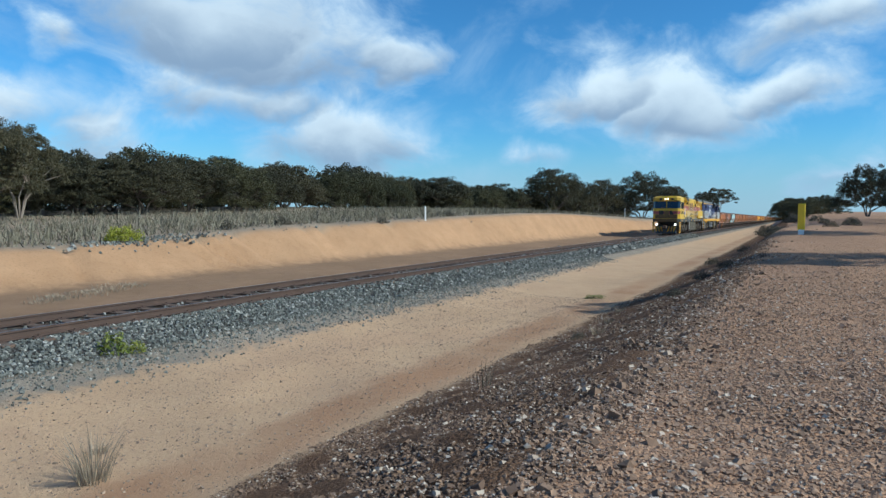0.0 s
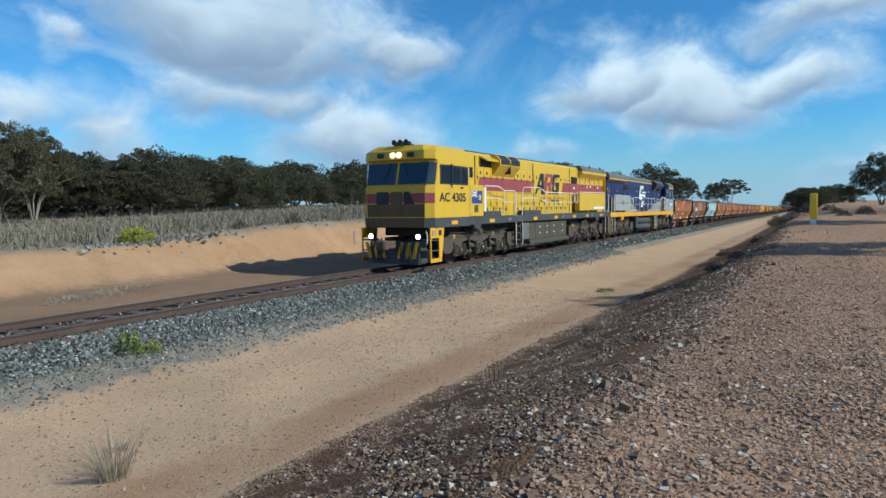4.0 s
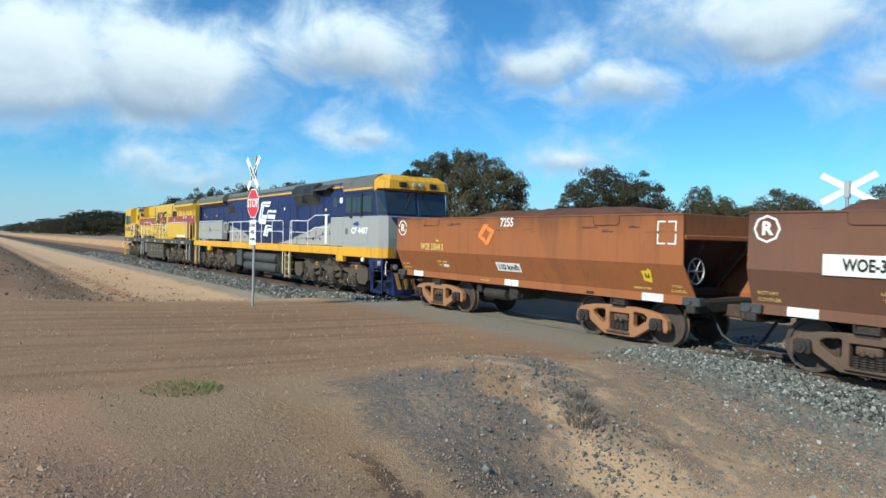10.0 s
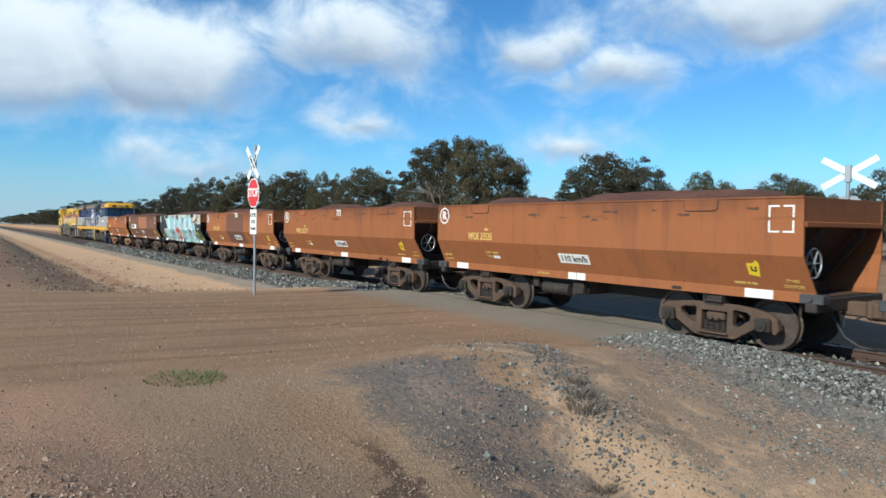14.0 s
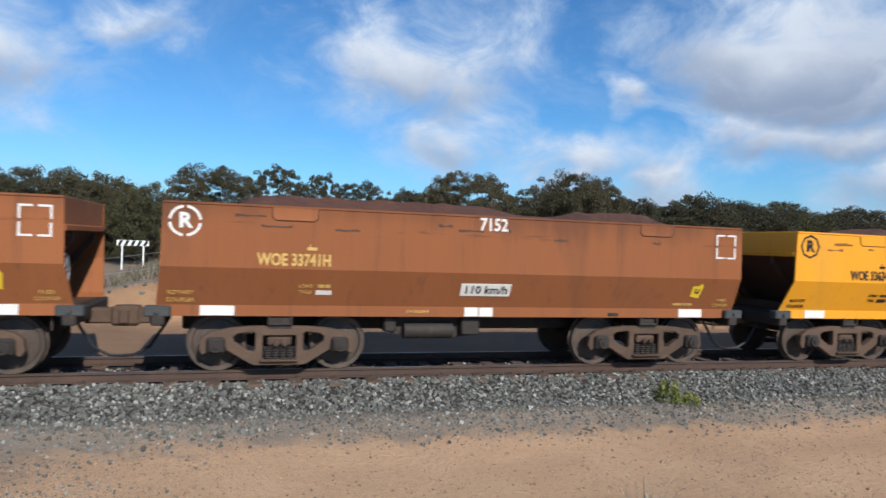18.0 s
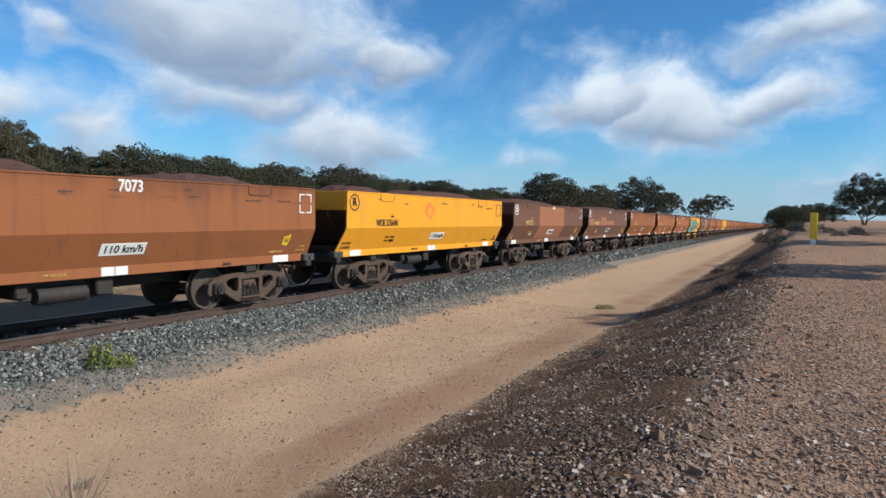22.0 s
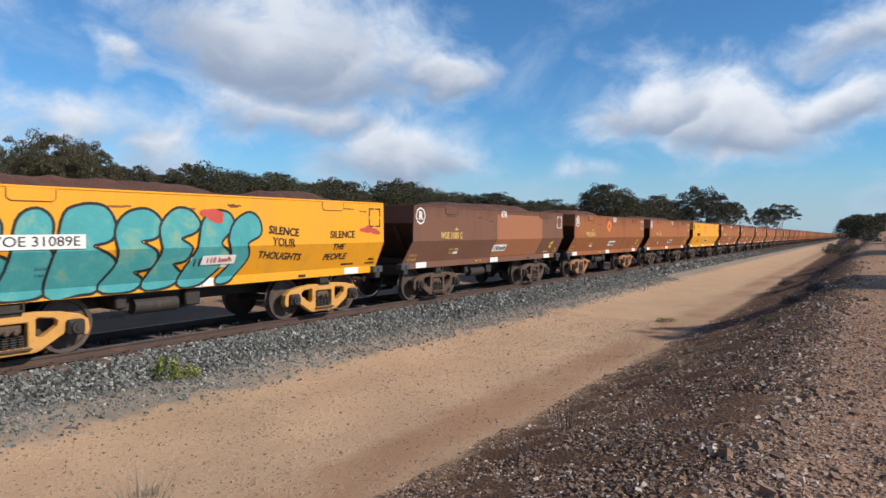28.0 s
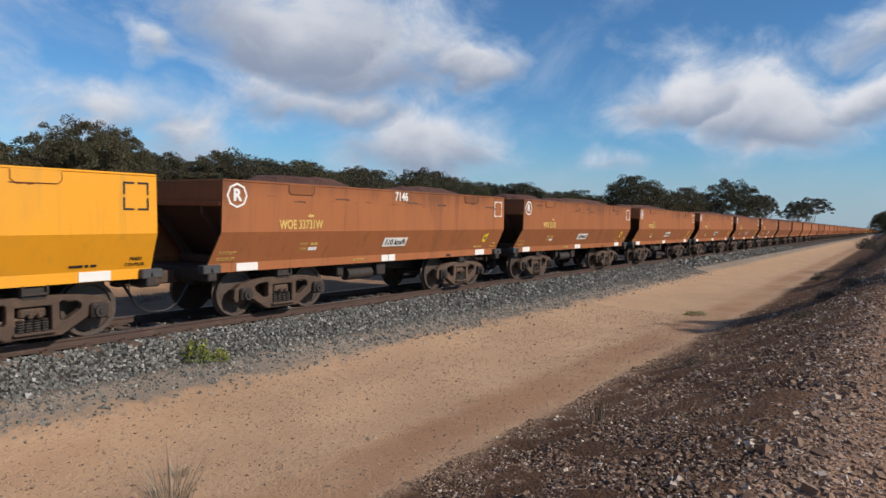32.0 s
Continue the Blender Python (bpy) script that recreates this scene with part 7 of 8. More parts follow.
    block("tagline_mark", [(11.59, 2.49), (11.81, 2.50), (11.77, 2.37), (11.54, 2.36)], WHITE_PAINT, 0.011)
    k.text("AC 4305", 0.44, BLACK_PAINT, 1.32, 2.46, -1.466, name="cab_number", bold=0.010, wide=1.24)
    # door with flag behind the cab
    k.put("cab_door", both(lambda g, s: g.box(2.66, 3.86, s * 1.15, s * 1.46, 1.76, 2.96, 0.02)), LOCO_YELLOW)
    f = k.put("flag", Geo().box(2.80, 3.70, -1.470, -1.462, 2.26, 2.74), FLAG_BLUE, "blue ensign with a yellow badge")
    k.put("flag_badge", Geo().lathe([(0.01, -0.004), (0.105, -0.004), (0.105, 0.0), (0.01, 0.0)], 18).moved(Matrix.Translation((3.48, -1.472, 2.48))), POST_YELLOW, parent=f)
    k.put("badge_bird", Geo().prism([(3.42, 2.46), (3.47, 2.44), (3.53, 2.47), (3.50, 2.51), (3.44, 2.51)], -1.4795, -1.4765), BLACK_PAINT, parent=f)
    for a, b in (((2.80, 2.50), (3.24, 2.74)), ((2.80, 2.74), (3.24, 2.50))):
        n = 0.022 if b[1] > a[1] else -0.022
        k.put("flag_saltire", Geo().prism([(a[0], a[1]), (a[0] + 0.05, a[1]), (b[0], b[1] - n), (b[0], b[1]), (b[0] - 0.05, b[1]), (a[0], a[1] + n)], -1.4725 - abs(n + 0.022) * 0.02, -1.4702), SIGN_WHITE, parent=f)
    k.put("flag_cross", Geo().box(2.80, 3.24, -1.4765, -1.4735, 2.585, 2.655).box(2.975, 3.065, -1.4765, -1.4735, 2.50, 2.74), SIGN_WHITE, parent=f)
    k.put("flag_cross", Geo().box(2.80, 3.24, -1.4795, -1.4768, 2.602, 2.638).box(3.00, 3.04, -1.4795, -1.4768, 2.50, 2.74), SIGN_RED, parent=f)
    k.put("notice_plate", Geo().box(3.02, 3.34, -1.472, -1.462, 1.92, 2.20), TANK)
    k.put("door_window", both(lambda g, s: g.box(3.34, 3.72, s * (HOOD + 0.01) - 0.02, s * (HOOD + 0.01) + 0.02, 3.28, 3.68, 0.02)), GLASS)
    k.put("roof_walk", both(lambda g, s: g.box(2.4, 4.6, s * 0.65 - 0.25, s * 0.65 + 0.25, 4.22, 4.27, 0.01)), LOCO_DARK)
    # raised ducts on the deck
    k.put("deck_duct", both(lambda g, s: g.box(3.9, 5.5, s * 1.15, s * 1.47, 1.74, 1.95, 0.02)), LOCO_DARK)
    k.put("deck_duct", both(lambda g, s: g.box(8.0, 10.1, s * 1.15, s * 1.47, 1.74, 1.95, 0.02)), LOCO_DARK)
    handrail(k, [(4.02, 2.95), (5.3, 2.96), (5.9, 2.80), (7.0, 2.80), (7.12, 2.70), (7.14, 1.74)], (5.9, 7.0))
    handrail(k, [(7.86, 1.74), (7.88, 2.72), (8.05, 2.98), (10.0, 3.0), (10.8, 2.80), (15.0, 2.80), (15.1, 2.72), (15.12, 2.36)], (9.1, 10.8, 12.1, 13.4, 14.4))
    handrail(k, [(15.25, 2.36), (15.27, 2.76), (15.6, 2.82), (15.72, 2.74), (15.74, 2.36)], ())
    handrail(k, [(15.95, 2.88), (20.9, 2.90), (20.98, 2.80), (21.0, 1.74)], ())
    k.put("white_panel", both(lambda g, s: g.box(3.92, 4.10, s * 1.42, s * 1.46, 1.90, 2.90, 0.015)), WHITE_PAINT)
    for x in (1.4, 4.6, 9.36, 12.15, 15.02, 17.3, 20.1):
        k.put("reflector_patch", both(lambda g, s: g.box(x - 0.24, x + 0.24, s * 1.468 - 0.006, s * 1.468 + 0.006, 1.50, 1.64)), LOCO_GOLD)
    ink = Geo().box(18.6, 20.7, -1.468, -1.462, 1.93, 2.06)
    k.put("white_strip", ink, WHITE_PAINT)
    for i, (x, z, m) in enumerate(((18.6, 3.22, WHITE_PAINT), (19.25, 3.24, WHITE_PAINT), (20.8, 3.22, WHITE_PAINT), (16.2, 3.1, WHITE_PAINT))):
        k.put("small_label", Geo().box(x - 0.10, x + 0.10, -HOOD - 0.030, -HOOD - 0.025, z - 0.06, z + 0.06), m)
    for x, z, m in ((18.95, 3.56, NOTICE_PINK), (20.75, 3.56, NOTICE_PINK), (21.25, 3.60, LOCO_GOLD)):
        k.put("small_label", Geo().box(x - 0.08, x + 0.08, -HOOD - 0.030, -HOOD - 0.018, z - 0.06, z + 0.06), m)
    for x, z in ((17.7, 3.62), (18.35, 3.60), (18.95, 3.66), (19.5, 3.66), (20.0, 3.66), (20.75, 3.66), (18.5, 3.26), (17.75, 3.24), (19.5, 3.30)):
        k.put("hood_latch", Geo().box(x - 0.045, x + 0.045, -HOOD - 0.055, -HOOD - 0.018, z - 0.03, z + 0.03, 0.008), LOCO_DARK)
    for x in (17.2, 18.25, 19.15, 20.1, 21.0):
        k.put("panel_joint", Geo().box(x - 0.007, x + 0.007, -HOOD - 0.027, -HOOD - 0.010, 2.90, 3.69), GRIME)
    for x, w in ((18.3, 0.20), (17.6, 0.09), (20.4, 0.25), (13.2, 0.10), (6.4, 0.14)):
        for z in (1.55, 1.62):
            k.put("sill_note", Geo().box(x - w, x + w, -1.474, -1.466, z - 0.016, z + 0.016), GALV)
    for x in (3.3, 19.3):
        k.put("jacking_pad", both(lambda g, s: g.box(x - 0.28, x + 0.28, s * 1.30, s * 1.478, 1.28, 1.50, 0.03).box(x - 0.11, x + 0.11, s * 1.3, s * 1.485, 1.24, 1.68, 0.02)), LOCO_DARK)
    # hoses looped across to the next locomotive
    for y, sag in ((-0.78, 0.30), (-0.62, 0.36), (-0.45, 0.26), (0.5, 0.34), (0.7, 0.3)):
        k.put("jumper_hose", Geo().tube([(L - 0.05, y, 1.16), (L + 0.10, y, 0.92), (L + 0.30, y, 0.92 - sag), (L + 0.52, y, 0.92 - sag), (L + 0.72, y, 0.94), (L + 0.80, y, 1.14)], 0.026, 6), BLACK_PAINT, smooth=True)
    k.put("junction_box", Geo().box(L + 0.02, L + 0.16, -0.98, -0.80, 0.98, 1.26, 0.02), LOCO_BLUE)
    # fuel tank in panels
    tank = k.put("fuel_tank", Geo().prism([(8.95, 0.42), (14.15, 0.42), (14.15, 1.40), (8.95, 1.40)], -1.30, 1.30), TANK)
    for a, b in ((8.96, 9.70), (9.72, 10.87), (10.89, 11.55), (11.61, 12.78), (12.80, 14.10)):
        for s in (-1, 1):
            d = k.put("tank_panel", Geo().box(a, b, s * 1.30 - 0.03, s * 1.30 + 0.03, 0.60, 1.38, 0.012), TANK, parent=tank)
            if a > 9:
                for z in (0.86, 1.16):
                    k.put("handle_plate", Geo().box((a + b) / 2 - 0.08, (a + b) / 2 + 0.08, s * 1.335 - 0.006, s * 1.335 + 0.006, z - 0.024, z + 0.024), SPRAY_CREAM, parent=d)
    k.put("tank_rail", both(lambda g, s: g.box(8.9, 14.4, s * 1.28 - 0.10, s * 1.28 + 0.10, 0.36, 0.56, 0.03)), TANK)
    k.put("battery_box", both(lambda g, s: g.box(8.05, 8.85, s * 1.05, s * 1.38, 0.62, 1.40, 0.04)), STEEL_GREY)
    MOVING.append((k.ob, FRONT))
    return k


def blue_loco():
    L = 23.0
    k = Loco("blue, silver and gold diesel locomotive coupled cab last", L, True, LOCO_BLUE, LOCO_GOLD, LOCO_GOLD, LOCO_BOGIE, WHITE_PAINT)
    low, up = cab(k, LOCO_BLUE, LOCO_SILVER, LOCO_GOLD)
    doors = [(3.9 + i * 0.66, 3.9 + (i + 1) * 0.66) for i in range(5)] + [(8.0 + i * 0.72, 8.0 + (i + 1) * 0.72) for i in range(12)]
    loco_common(k, [(2.5, 4.35, 6.2), (17.1, 18.95, 20.8)], (17.4, 21.75, LOCO_SILVER), doors, (3.72, 7.9, 17.75), [(8.15, 1.44, GRIMY_STEP), (22.2, 1.44, LOCO_DARK)], None)
    y = HOOD + 0.020
    # silver lower band with a blue sweep through it
    plate(k, "silver_panel", [(2.64, 1.77), (4.6, 1.77), (4.6, 2.66), (3.72, 2.78), (2.64, 2.90)], y, LOCO_SILVER, "silver lower panel")
    plate(k, "silver_panel", [(4.62, 1.77), (7.88, 1.77), (7.88, 2.12), (6.2, 2.44), (4.62, 2.65)], y, LOCO_SILVER)
    plate(k, "silver_panel", [(7.92, 1.77), (10.2, 1.77), (8.9, 1.92), (7.92, 2.11)], y, LOCO_SILVER)
    plate(k, "silver_panel", [(13.0, 1.77), (17.3, 1.77), (17.3, 2.62), (16.1, 2.50), (14.2, 2.10)], y, LOCO_SILVER)
    plate(k, "silver_panel", [(21.8, 1.77), (22.85, 1.77), (22.85, 2.86), (21.8, 2.86)], y, LOCO_SILVER)
    plate(k, "gold_line", [(2.64, 4.0), (7.9, 4.0), (7.9, 4.08), (2.64, 4.08)], y, LOCO_GOLD, sides=(-1, 1))
    plate(k, "gold_line", [(7.92, 4.0), (17.8, 4.0), (17.8, 4.08), (7.92, 4.08)], y, LOCO_GOLD)
    plate(k, "gold_line", [(17.85, 3.92), (22.7, 3.92), (22.7, 3.998), (17.85, 3.998)], 1.302, LOCO_GOLD)
    plate(k, "cab_gold_line", [(0.34, 3.79), (2.60, 3.79), (2.60, 3.862), (0.34, 3.862)], 1.484, LOCO_GOLD)
    k.put("cab_eave", Geo().box(0.34, 2.64, -1.482, 1.482, 3.70, 3.85, 0.01), LOCO_BLUE)
    k.put("cab_roof_cover", Geo().ring([[(x, -1.485, 3.86), (x, 1.485, 3.86), (x, 1.485, 4.12), (x, 1.20, 4.325), (x, -1.20, 4.325), (x, -1.485, 4.12)] for x in (0.34, 2.66)]), STEEL_GREY)
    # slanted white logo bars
    def bar(points):
        o = [(11.58 - (a - 510) / 228, 1.75 + (655 - b - 0.077 * (a - 500)) / 234) for a, b in points]
        plate(k, "logo_bar", o, y + 0.004, SIGN_WHITE, sides=(-1,))
    bar([(615, 178), (600, 207), (395, 215), (375, 228), (308, 350), (310, 372), (325, 383), (490, 378), (460, 445), (270, 448), (243, 432), (236, 405), (325, 215), (345, 197), (370, 192)])
    bar([(605, 218), (588, 240), (420, 248), (405, 258), (365, 340), (500, 336), (478, 375), (335, 376), (325, 365), (330, 345), (385, 232), (405, 222)])
    bar([(783, 267), (768, 297), (550, 303), (530, 318), (499, 376), (482, 376), (520, 295), (540, 278)])
    bar([(753, 320), (735, 368), (520, 374), (540, 335), (560, 326)])
    bar([(680, 444), (672, 457), (540, 462), (515, 475), (465, 575), (397, 576), (455, 462), (480, 448)])
    bar([(665, 474), (650, 503), (560, 508), (525, 577), (475, 577), (515, 495), (535, 480)])
    k.text("CF 4407", 0.30, SIGN_WHITE, 1.32, 2.34, -1.477, name="cab_number", bold=0.010, wide=1.2)
    k.put("blue_smudge", Geo().prism([(1.85, 2.60), (1.50, 2.68), (1.35, 2.62), (1.4, 2.52), (1.7, 2.54)], -1.478, -1.473), FLAG_BLUE)
    k.put("notice_plate", Geo().box(2.22, 2.42, -1.478, -1.472, 2.22, 2.44), STEEL_GREY)
    for i, c in enumerate("AUSTRALIAN HORSEPOWER"):
        if c != " ":
            k.text(c, 0.15, LETTER_YELLOW, 21.38 - i * 0.178, 2.37, -1.468, name="slogan_letter", bold=0.003, wide=1.1)
    k.put("blue_star_mark", Geo().prism([(19.88, 2.33), (19.72, 2.44), (19.80, 2.55), (19.58, 2.47), (19.42, 2.50), (19.47, 2.38), (19.33, 2.30), (19.55, 2.31), (19.62, 2.20), (19.68, 2.31)], -1.474, -1.4695), STAR_BLUE, "rubbed blue star transfer")
    k.put("blue_star_ray", Geo().prism([(19.98, 2.60), (19.66, 2.56), (19.40, 2.44), (19.70, 2.50)], -1.4755, -1.4745), STAR_BLUE)
    for x, z, m in ((22.2, 3.30, LETTER_YELLOW), (21.77, 3.18, NOTICE_PINK), (19.75, 3.22, NOTICE_PINK), (13.6, 3.30, NOTICE_PINK), (9.4, 3.35, WHITE_PAINT), (5.0, 3.2, LETTER_YELLOW)):
        k.put("small_label", Geo().box(x - 0.08, x + 0.08, -HOOD - 0.028, -HOOD - 0.018, z - 0.055, z + 0.055), m)
    for x in (20.9, 19.9, 19.0, 18.3):
        for z in (3.02, 3.30):
            k.put("hood_latch", Geo().box(x - 0.05, x + 0.05, -HOOD - 0.05, -HOOD - 0.002, z - 0.03, z + 0.03, 0.008), BLACK_PAINT)
    for x in (22.0, 21.35, 20.4, 19.4, 18.5):
        k.put("panel_joint", Geo().box(x - 0.008, x + 0.008, -HOOD - 0.012, -HOOD + 0.004, 2.86, 3.69), BLACK_PAINT)
    for x0, x1, z0 in ((8.3, 10.6, 4.36), (11.2, 13.4, 4.36), (14.0, 16.9, 4.36), (3.4, 5.2, 4.36), (18.6, 20.2, 4.37), (20.6, 22.2, 4.37)):
        k.put("roof_hatch", Geo().box(x0, x1, -0.78, 0.78, z0, z0 + 0.06, 0.015), STEEL_GREY)
    for x in (8.2, 10.9, 13.7, 16.9):
        k.put("lifting_eye", Geo().box(x - 0.05, x + 0.05, -0.93, -0.88, 4.34, 4.47, 0.012), STEEL_GREY)
    k.put("cab_door", both(lambda g, s: g.box(2.66, 3.70, s * 1.15, s * 1.46, 1.76, 2.86, 0.02)), LOCO_SILVER)
    k.put("door_upper", both(lambda g, s: g.box(2.66, 3.70, s * 1.15, s * 1.44, 2.88, 3.80, 0.02)), LOCO_BLUE)
    k.put("door_window", both(lambda g, s: g.box(3.16, 3.50, s * 1.43, s * 1.455, 3.22, 3.62, 0.02)), GLASS)
    k.put("red_label", Geo().box(2.74, 2.96, -1.452, -1.440, 3.38, 3.58), SIGN_WHITE)
    k.put("side_panel", Geo().box(0.72, 2.45, -1.470, -1.458, 1.86, 2.78, 0.006), LOCO_SILVER)
    for o, m in (([(-0.28, 1.80), (-0.24, 1.80), (-0.28, 2.82), (-1.12, 2.82)], LOCO_BLUE), ([(0.28, 1.80), (0.24, 1.80), (0.28, 2.82), (1.12, 2.82)], LOCO_BLUE), ([(-0.27, 1.80), (0.27, 1.80), (0.30, 2.82), (-0.30, 2.82)], LOCO_GOLD), ([(-0.16, 2.05), (0.16, 2.05), (0.16, 2.62), (-0.16, 2.62)], LOCO_BLUE)):
        dx = -(0.0 if m == LOCO_BLUE and abs(o[0][0]) > 0.5 else 0.010 if m == LOCO_GOLD else 0.016)
        g = Geo().prism(o, -0.005, 0.0, "x")
        g.v = [(k.nose_x(p[2]) - 0.012 + dx + p[0], p[1], p[2]) for p in g.v]
        k.put("nose_paint", g, m)
    k.put("nose_grille", Geo().box(-0.33, -0.24, -0.95, 0.95, 1.44, 1.74, 0.03), BOGIE_BROWN)
    handrail(k, [(3.90, 2.96), (5.2, 2.96), (5.9, 2.75), (7.65, 2.78), (7.76, 2.70), (7.78, 1.74)], (5.9, 7.6))
    handrail(k, [(8.55, 1.74), (8.57, 2.70), (8.7, 2.80), (15.8, 2.80), (16.3, 2.80), (16.4, 2.72), (16.42, 2.36)], (9.9, 11.3, 12.8, 14.3, 15.6))
    handrail(k, [(16.6, 2.36), (16.62, 2.72), (16.9, 2.80), (17.1, 2.72), (17.12, 2.36)], ())
    handrail(k, [(17.35, 2.88), (21.85, 2.90), (21.92, 2.80), (21.94, 1.74)], ())
    k.put("white_panel", both(lambda g, s: g.box(4.04, 4.22, s * 1.42, s * 1.46, 1.84, 2.96, 0.015)), WHITE_PAINT)
    for x in (2.9, 19.8):
        k.put("jacking_pad", both(lambda g, s: g.box(x - 0.28, x + 0.28, s * 1.30, s * 1.478, 1.20, 1.60, 0.03).box(x - 0.12, x + 0.12, s * 1.3, s * 1.485, 1.28, 1.70, 0.02)), LOCO_GOLD)
    # twin fuel cylinders, equipment and a cabinet
    for z in (0.60, 1.06):
        for y in (-1.12, 1.12):
            k.put("fuel_cylinder", Geo().lathe([(0.05, 9.85), (0.18, 9.88), (0.235, 9.98), (0.235, 14.05), (0.18, 14.15), (0.05, 14.18)], 20, "x").moved(Matrix.Translation((0, y, z))), LOCO_DARK, smooth=True)
    k.put("fuel_tank", Geo().box(9.0, 15.2, -0.85, 0.85, 0.36, 1.44, 0.05), FRAME_DARK)
    k.put("cabinet", both(lambda g, s: g.box(14.4, 15.1, s * 0.95, s * 1.36, 0.55, 1.40, 0.04)), LOCO_DARK)
    for i in range(7):
        x = 8.85 + i * 0.13
        gear = Geo().cyl((x, -1.2, 0.5 + (i % 3) * 0.1), (x, -1.2, 1.3 - (i % 2) * 0.2), 0.05, 8)
        k.put("air_pipe", gear, FRAME_DARK)
    k.put("air_equipment", Geo().box(8.75, 9.8, -1.15, -0.8, 0.40, 1.35, 0.05), FRAME_DARK)
    k.put("sill_lamp", Geo().box(0.98, 1.14, -1.5, -1.42, 1.26, 1.40, 0.02), SIGN_WHITE)
    MOVING.append((k.ob, FRONT + 22.9))
    return k


FRONT = -49.0      # nose of the leading locomotive, from the first wagon's first bogie
yellow_loco()
blue_loco()


# ---------------------------------------------------------------- trees and scrub
def crown_mesh(seed, mat, clumps, per, leaf, part_, flat, size):
    """A gum crown of fine leaf sprays in flattened pads on a dome; a whole tree is 1 high and 2 wide."""
    rng = np.random.default_rng(seed)
    cs = []
    lobes = [(rng.uniform(0, 6.283), rng.uniform(0.25, 0.62), rng.uniform(0.80, 1.0)) for _ in range(5)]
    for i in range(clumps):
        a, r = 2.39996 * i + rng.uniform(-0.3, 0.3), math.sqrt((i + 0.5) / clumps) * 0.90
        r *= 1 + 0.10 * math.sin(2 * a + seed) + 0.07 * math.sin(5 * a + 2 * seed)
        dome = max(0.0, 1 - (r / 1.06) ** 2.6) ** 0.5
        x, y = r * math.cos(a), r * math.sin(a)
        rise = max([h * math.exp(-((x - q * math.cos(p)) ** 2 + (y - q * math.sin(p)) ** 2) / 0.16) for p, q, h in lobes])
        z = dome * (flat + (1 - flat) * rng.random() ** 0.6) * (0.80 + 0.20 * rise)
        cs.append((x, y, z, size * rng.uniform(0.7, 1.25)))
    tallest = max(c[2] for c in cs) + size * 0.10
    cs = [(x, y, 1 - part_ + part_ * z / tallest, r) for x, y, z, r in cs]
    pts = []
    for x, y, z, s in cs:
        d = rng.normal(0, 1, (per, 3))
        d /= np.linalg.norm(d, axis=1)[:, None]
        rad = rng.uniform(0.25, 1.0, (per, 1)) ** 0.6
        p = d * rad * np.array((s, s, s * 0.42 * part_))
        p[:, 2] -= (p[:, 0] ** 2 + p[:, 1] ** 2) / s * 0.28 * part_
        pts.append(np.array((x, y, z)) + p)
    p = np.concatenate(pts)
    n = len(p)
    a = rng.normal(0, 1, (n, 3)) * np.array((1, 1, 0.6))
    a /= np.linalg.norm(a, axis=1)[:, None]
    b = np.cross(a, rng.normal(0, 1, (n, 3)))
    b /= np.linalg.norm(b, axis=1)[:, None]
    long = leaf * rng.uniform(0.6, 1.5, (n, 1))
    v = np.stack([p - a * long, p + b * long * 0.55, p + a * long], 1).reshape(-1, 3)
    return quick_mesh("crown", v.tolist(), np.arange(n * 3).reshape(n, 3).tolist(), mat), cs


def limb_mesh(cs, seed, mat, part_, stems, thick):
    """Several stems that fan out from the ground, each forking into limbs that reach the leaf pads."""
    rng = random.Random(seed)
    g = Geo()
    bases = []
    for i in range(stems):
        a = 6.283 * i / stems + rng.uniform(-0.4, 0.4)
        q = rng.uniform(0.25, 0.42)
        top = (q * math.cos(a), q * math.sin(a), (1 - part_) + part_ * rng.uniform(0.05, 0.30))
        mid = (q * 0.38 * math.cos(a + 0.3), q * 0.38 * math.sin(a + 0.3), top[2] * 0.55)
        g.tube([(0.03 * math.cos(a), 0.03 * math.sin(a), -0.03), mid, top], [thick, thick * 0.75, thick * 0.5], 6)
        bases.append(top)
    for x, y, z, _ in rng.sample(cs, min(len(cs), 34)):
        b = min(bases, key=lambda p: (p[0] - x) ** 2 + (p[1] - y) ** 2)
        m = ((b[0] + x) / 2 + rng.uniform(-0.06, 0.06), (b[1] + y) / 2 + rng.uniform(-0.06, 0.06), b[2] + (z - b[2]) * 0.45)
        g.tube([b, m, (x, y, z)], [thick * 0.42, thick * 0.28, thick * 0.10], 4)
    return g.mesh("trunk", mat)


CROWNS = []
for s, (mat, bark, clumps, per, leaf, part_, flat, pad, stems) in enumerate([
        (LEAF, BARK, 260, 150, 0.018, 0.80, 0.16, 0.135, 5), (LEAF, BARK, 260, 150, 0.018, 0.88, 0.08, 0.135, 4), (LEAF_OLIVE, BARK, 240, 150, 0.019, 0.95, 0.0, 0.15, 4),
        (LEAF, PALE_BARK, 190, 170, 0.016, 0.70, 0.30, 0.115, 5), (LEAF, PALE_BARK, 110, 170, 0.016, 0.58, 0.45, 0.11, 4), (LEAF_OLIVE, BARK, 220, 150, 0.019, 0.96, 0.0, 0.16, 3),
        (LEAF, BARK, 110, 90, 0.034, 0.90, 0.05, 0.18, 3), (LEAF_OLIVE, BARK, 110, 90, 0.034, 0.97, 0.0, 0.19, 3)]):
    me, cs = crown_mesh(20 + s, mat, clumps, per, leaf, part_, flat, pad)
    CROWNS.append((me, limb_mesh(cs, s, bark, part_, stems, 0.021)))


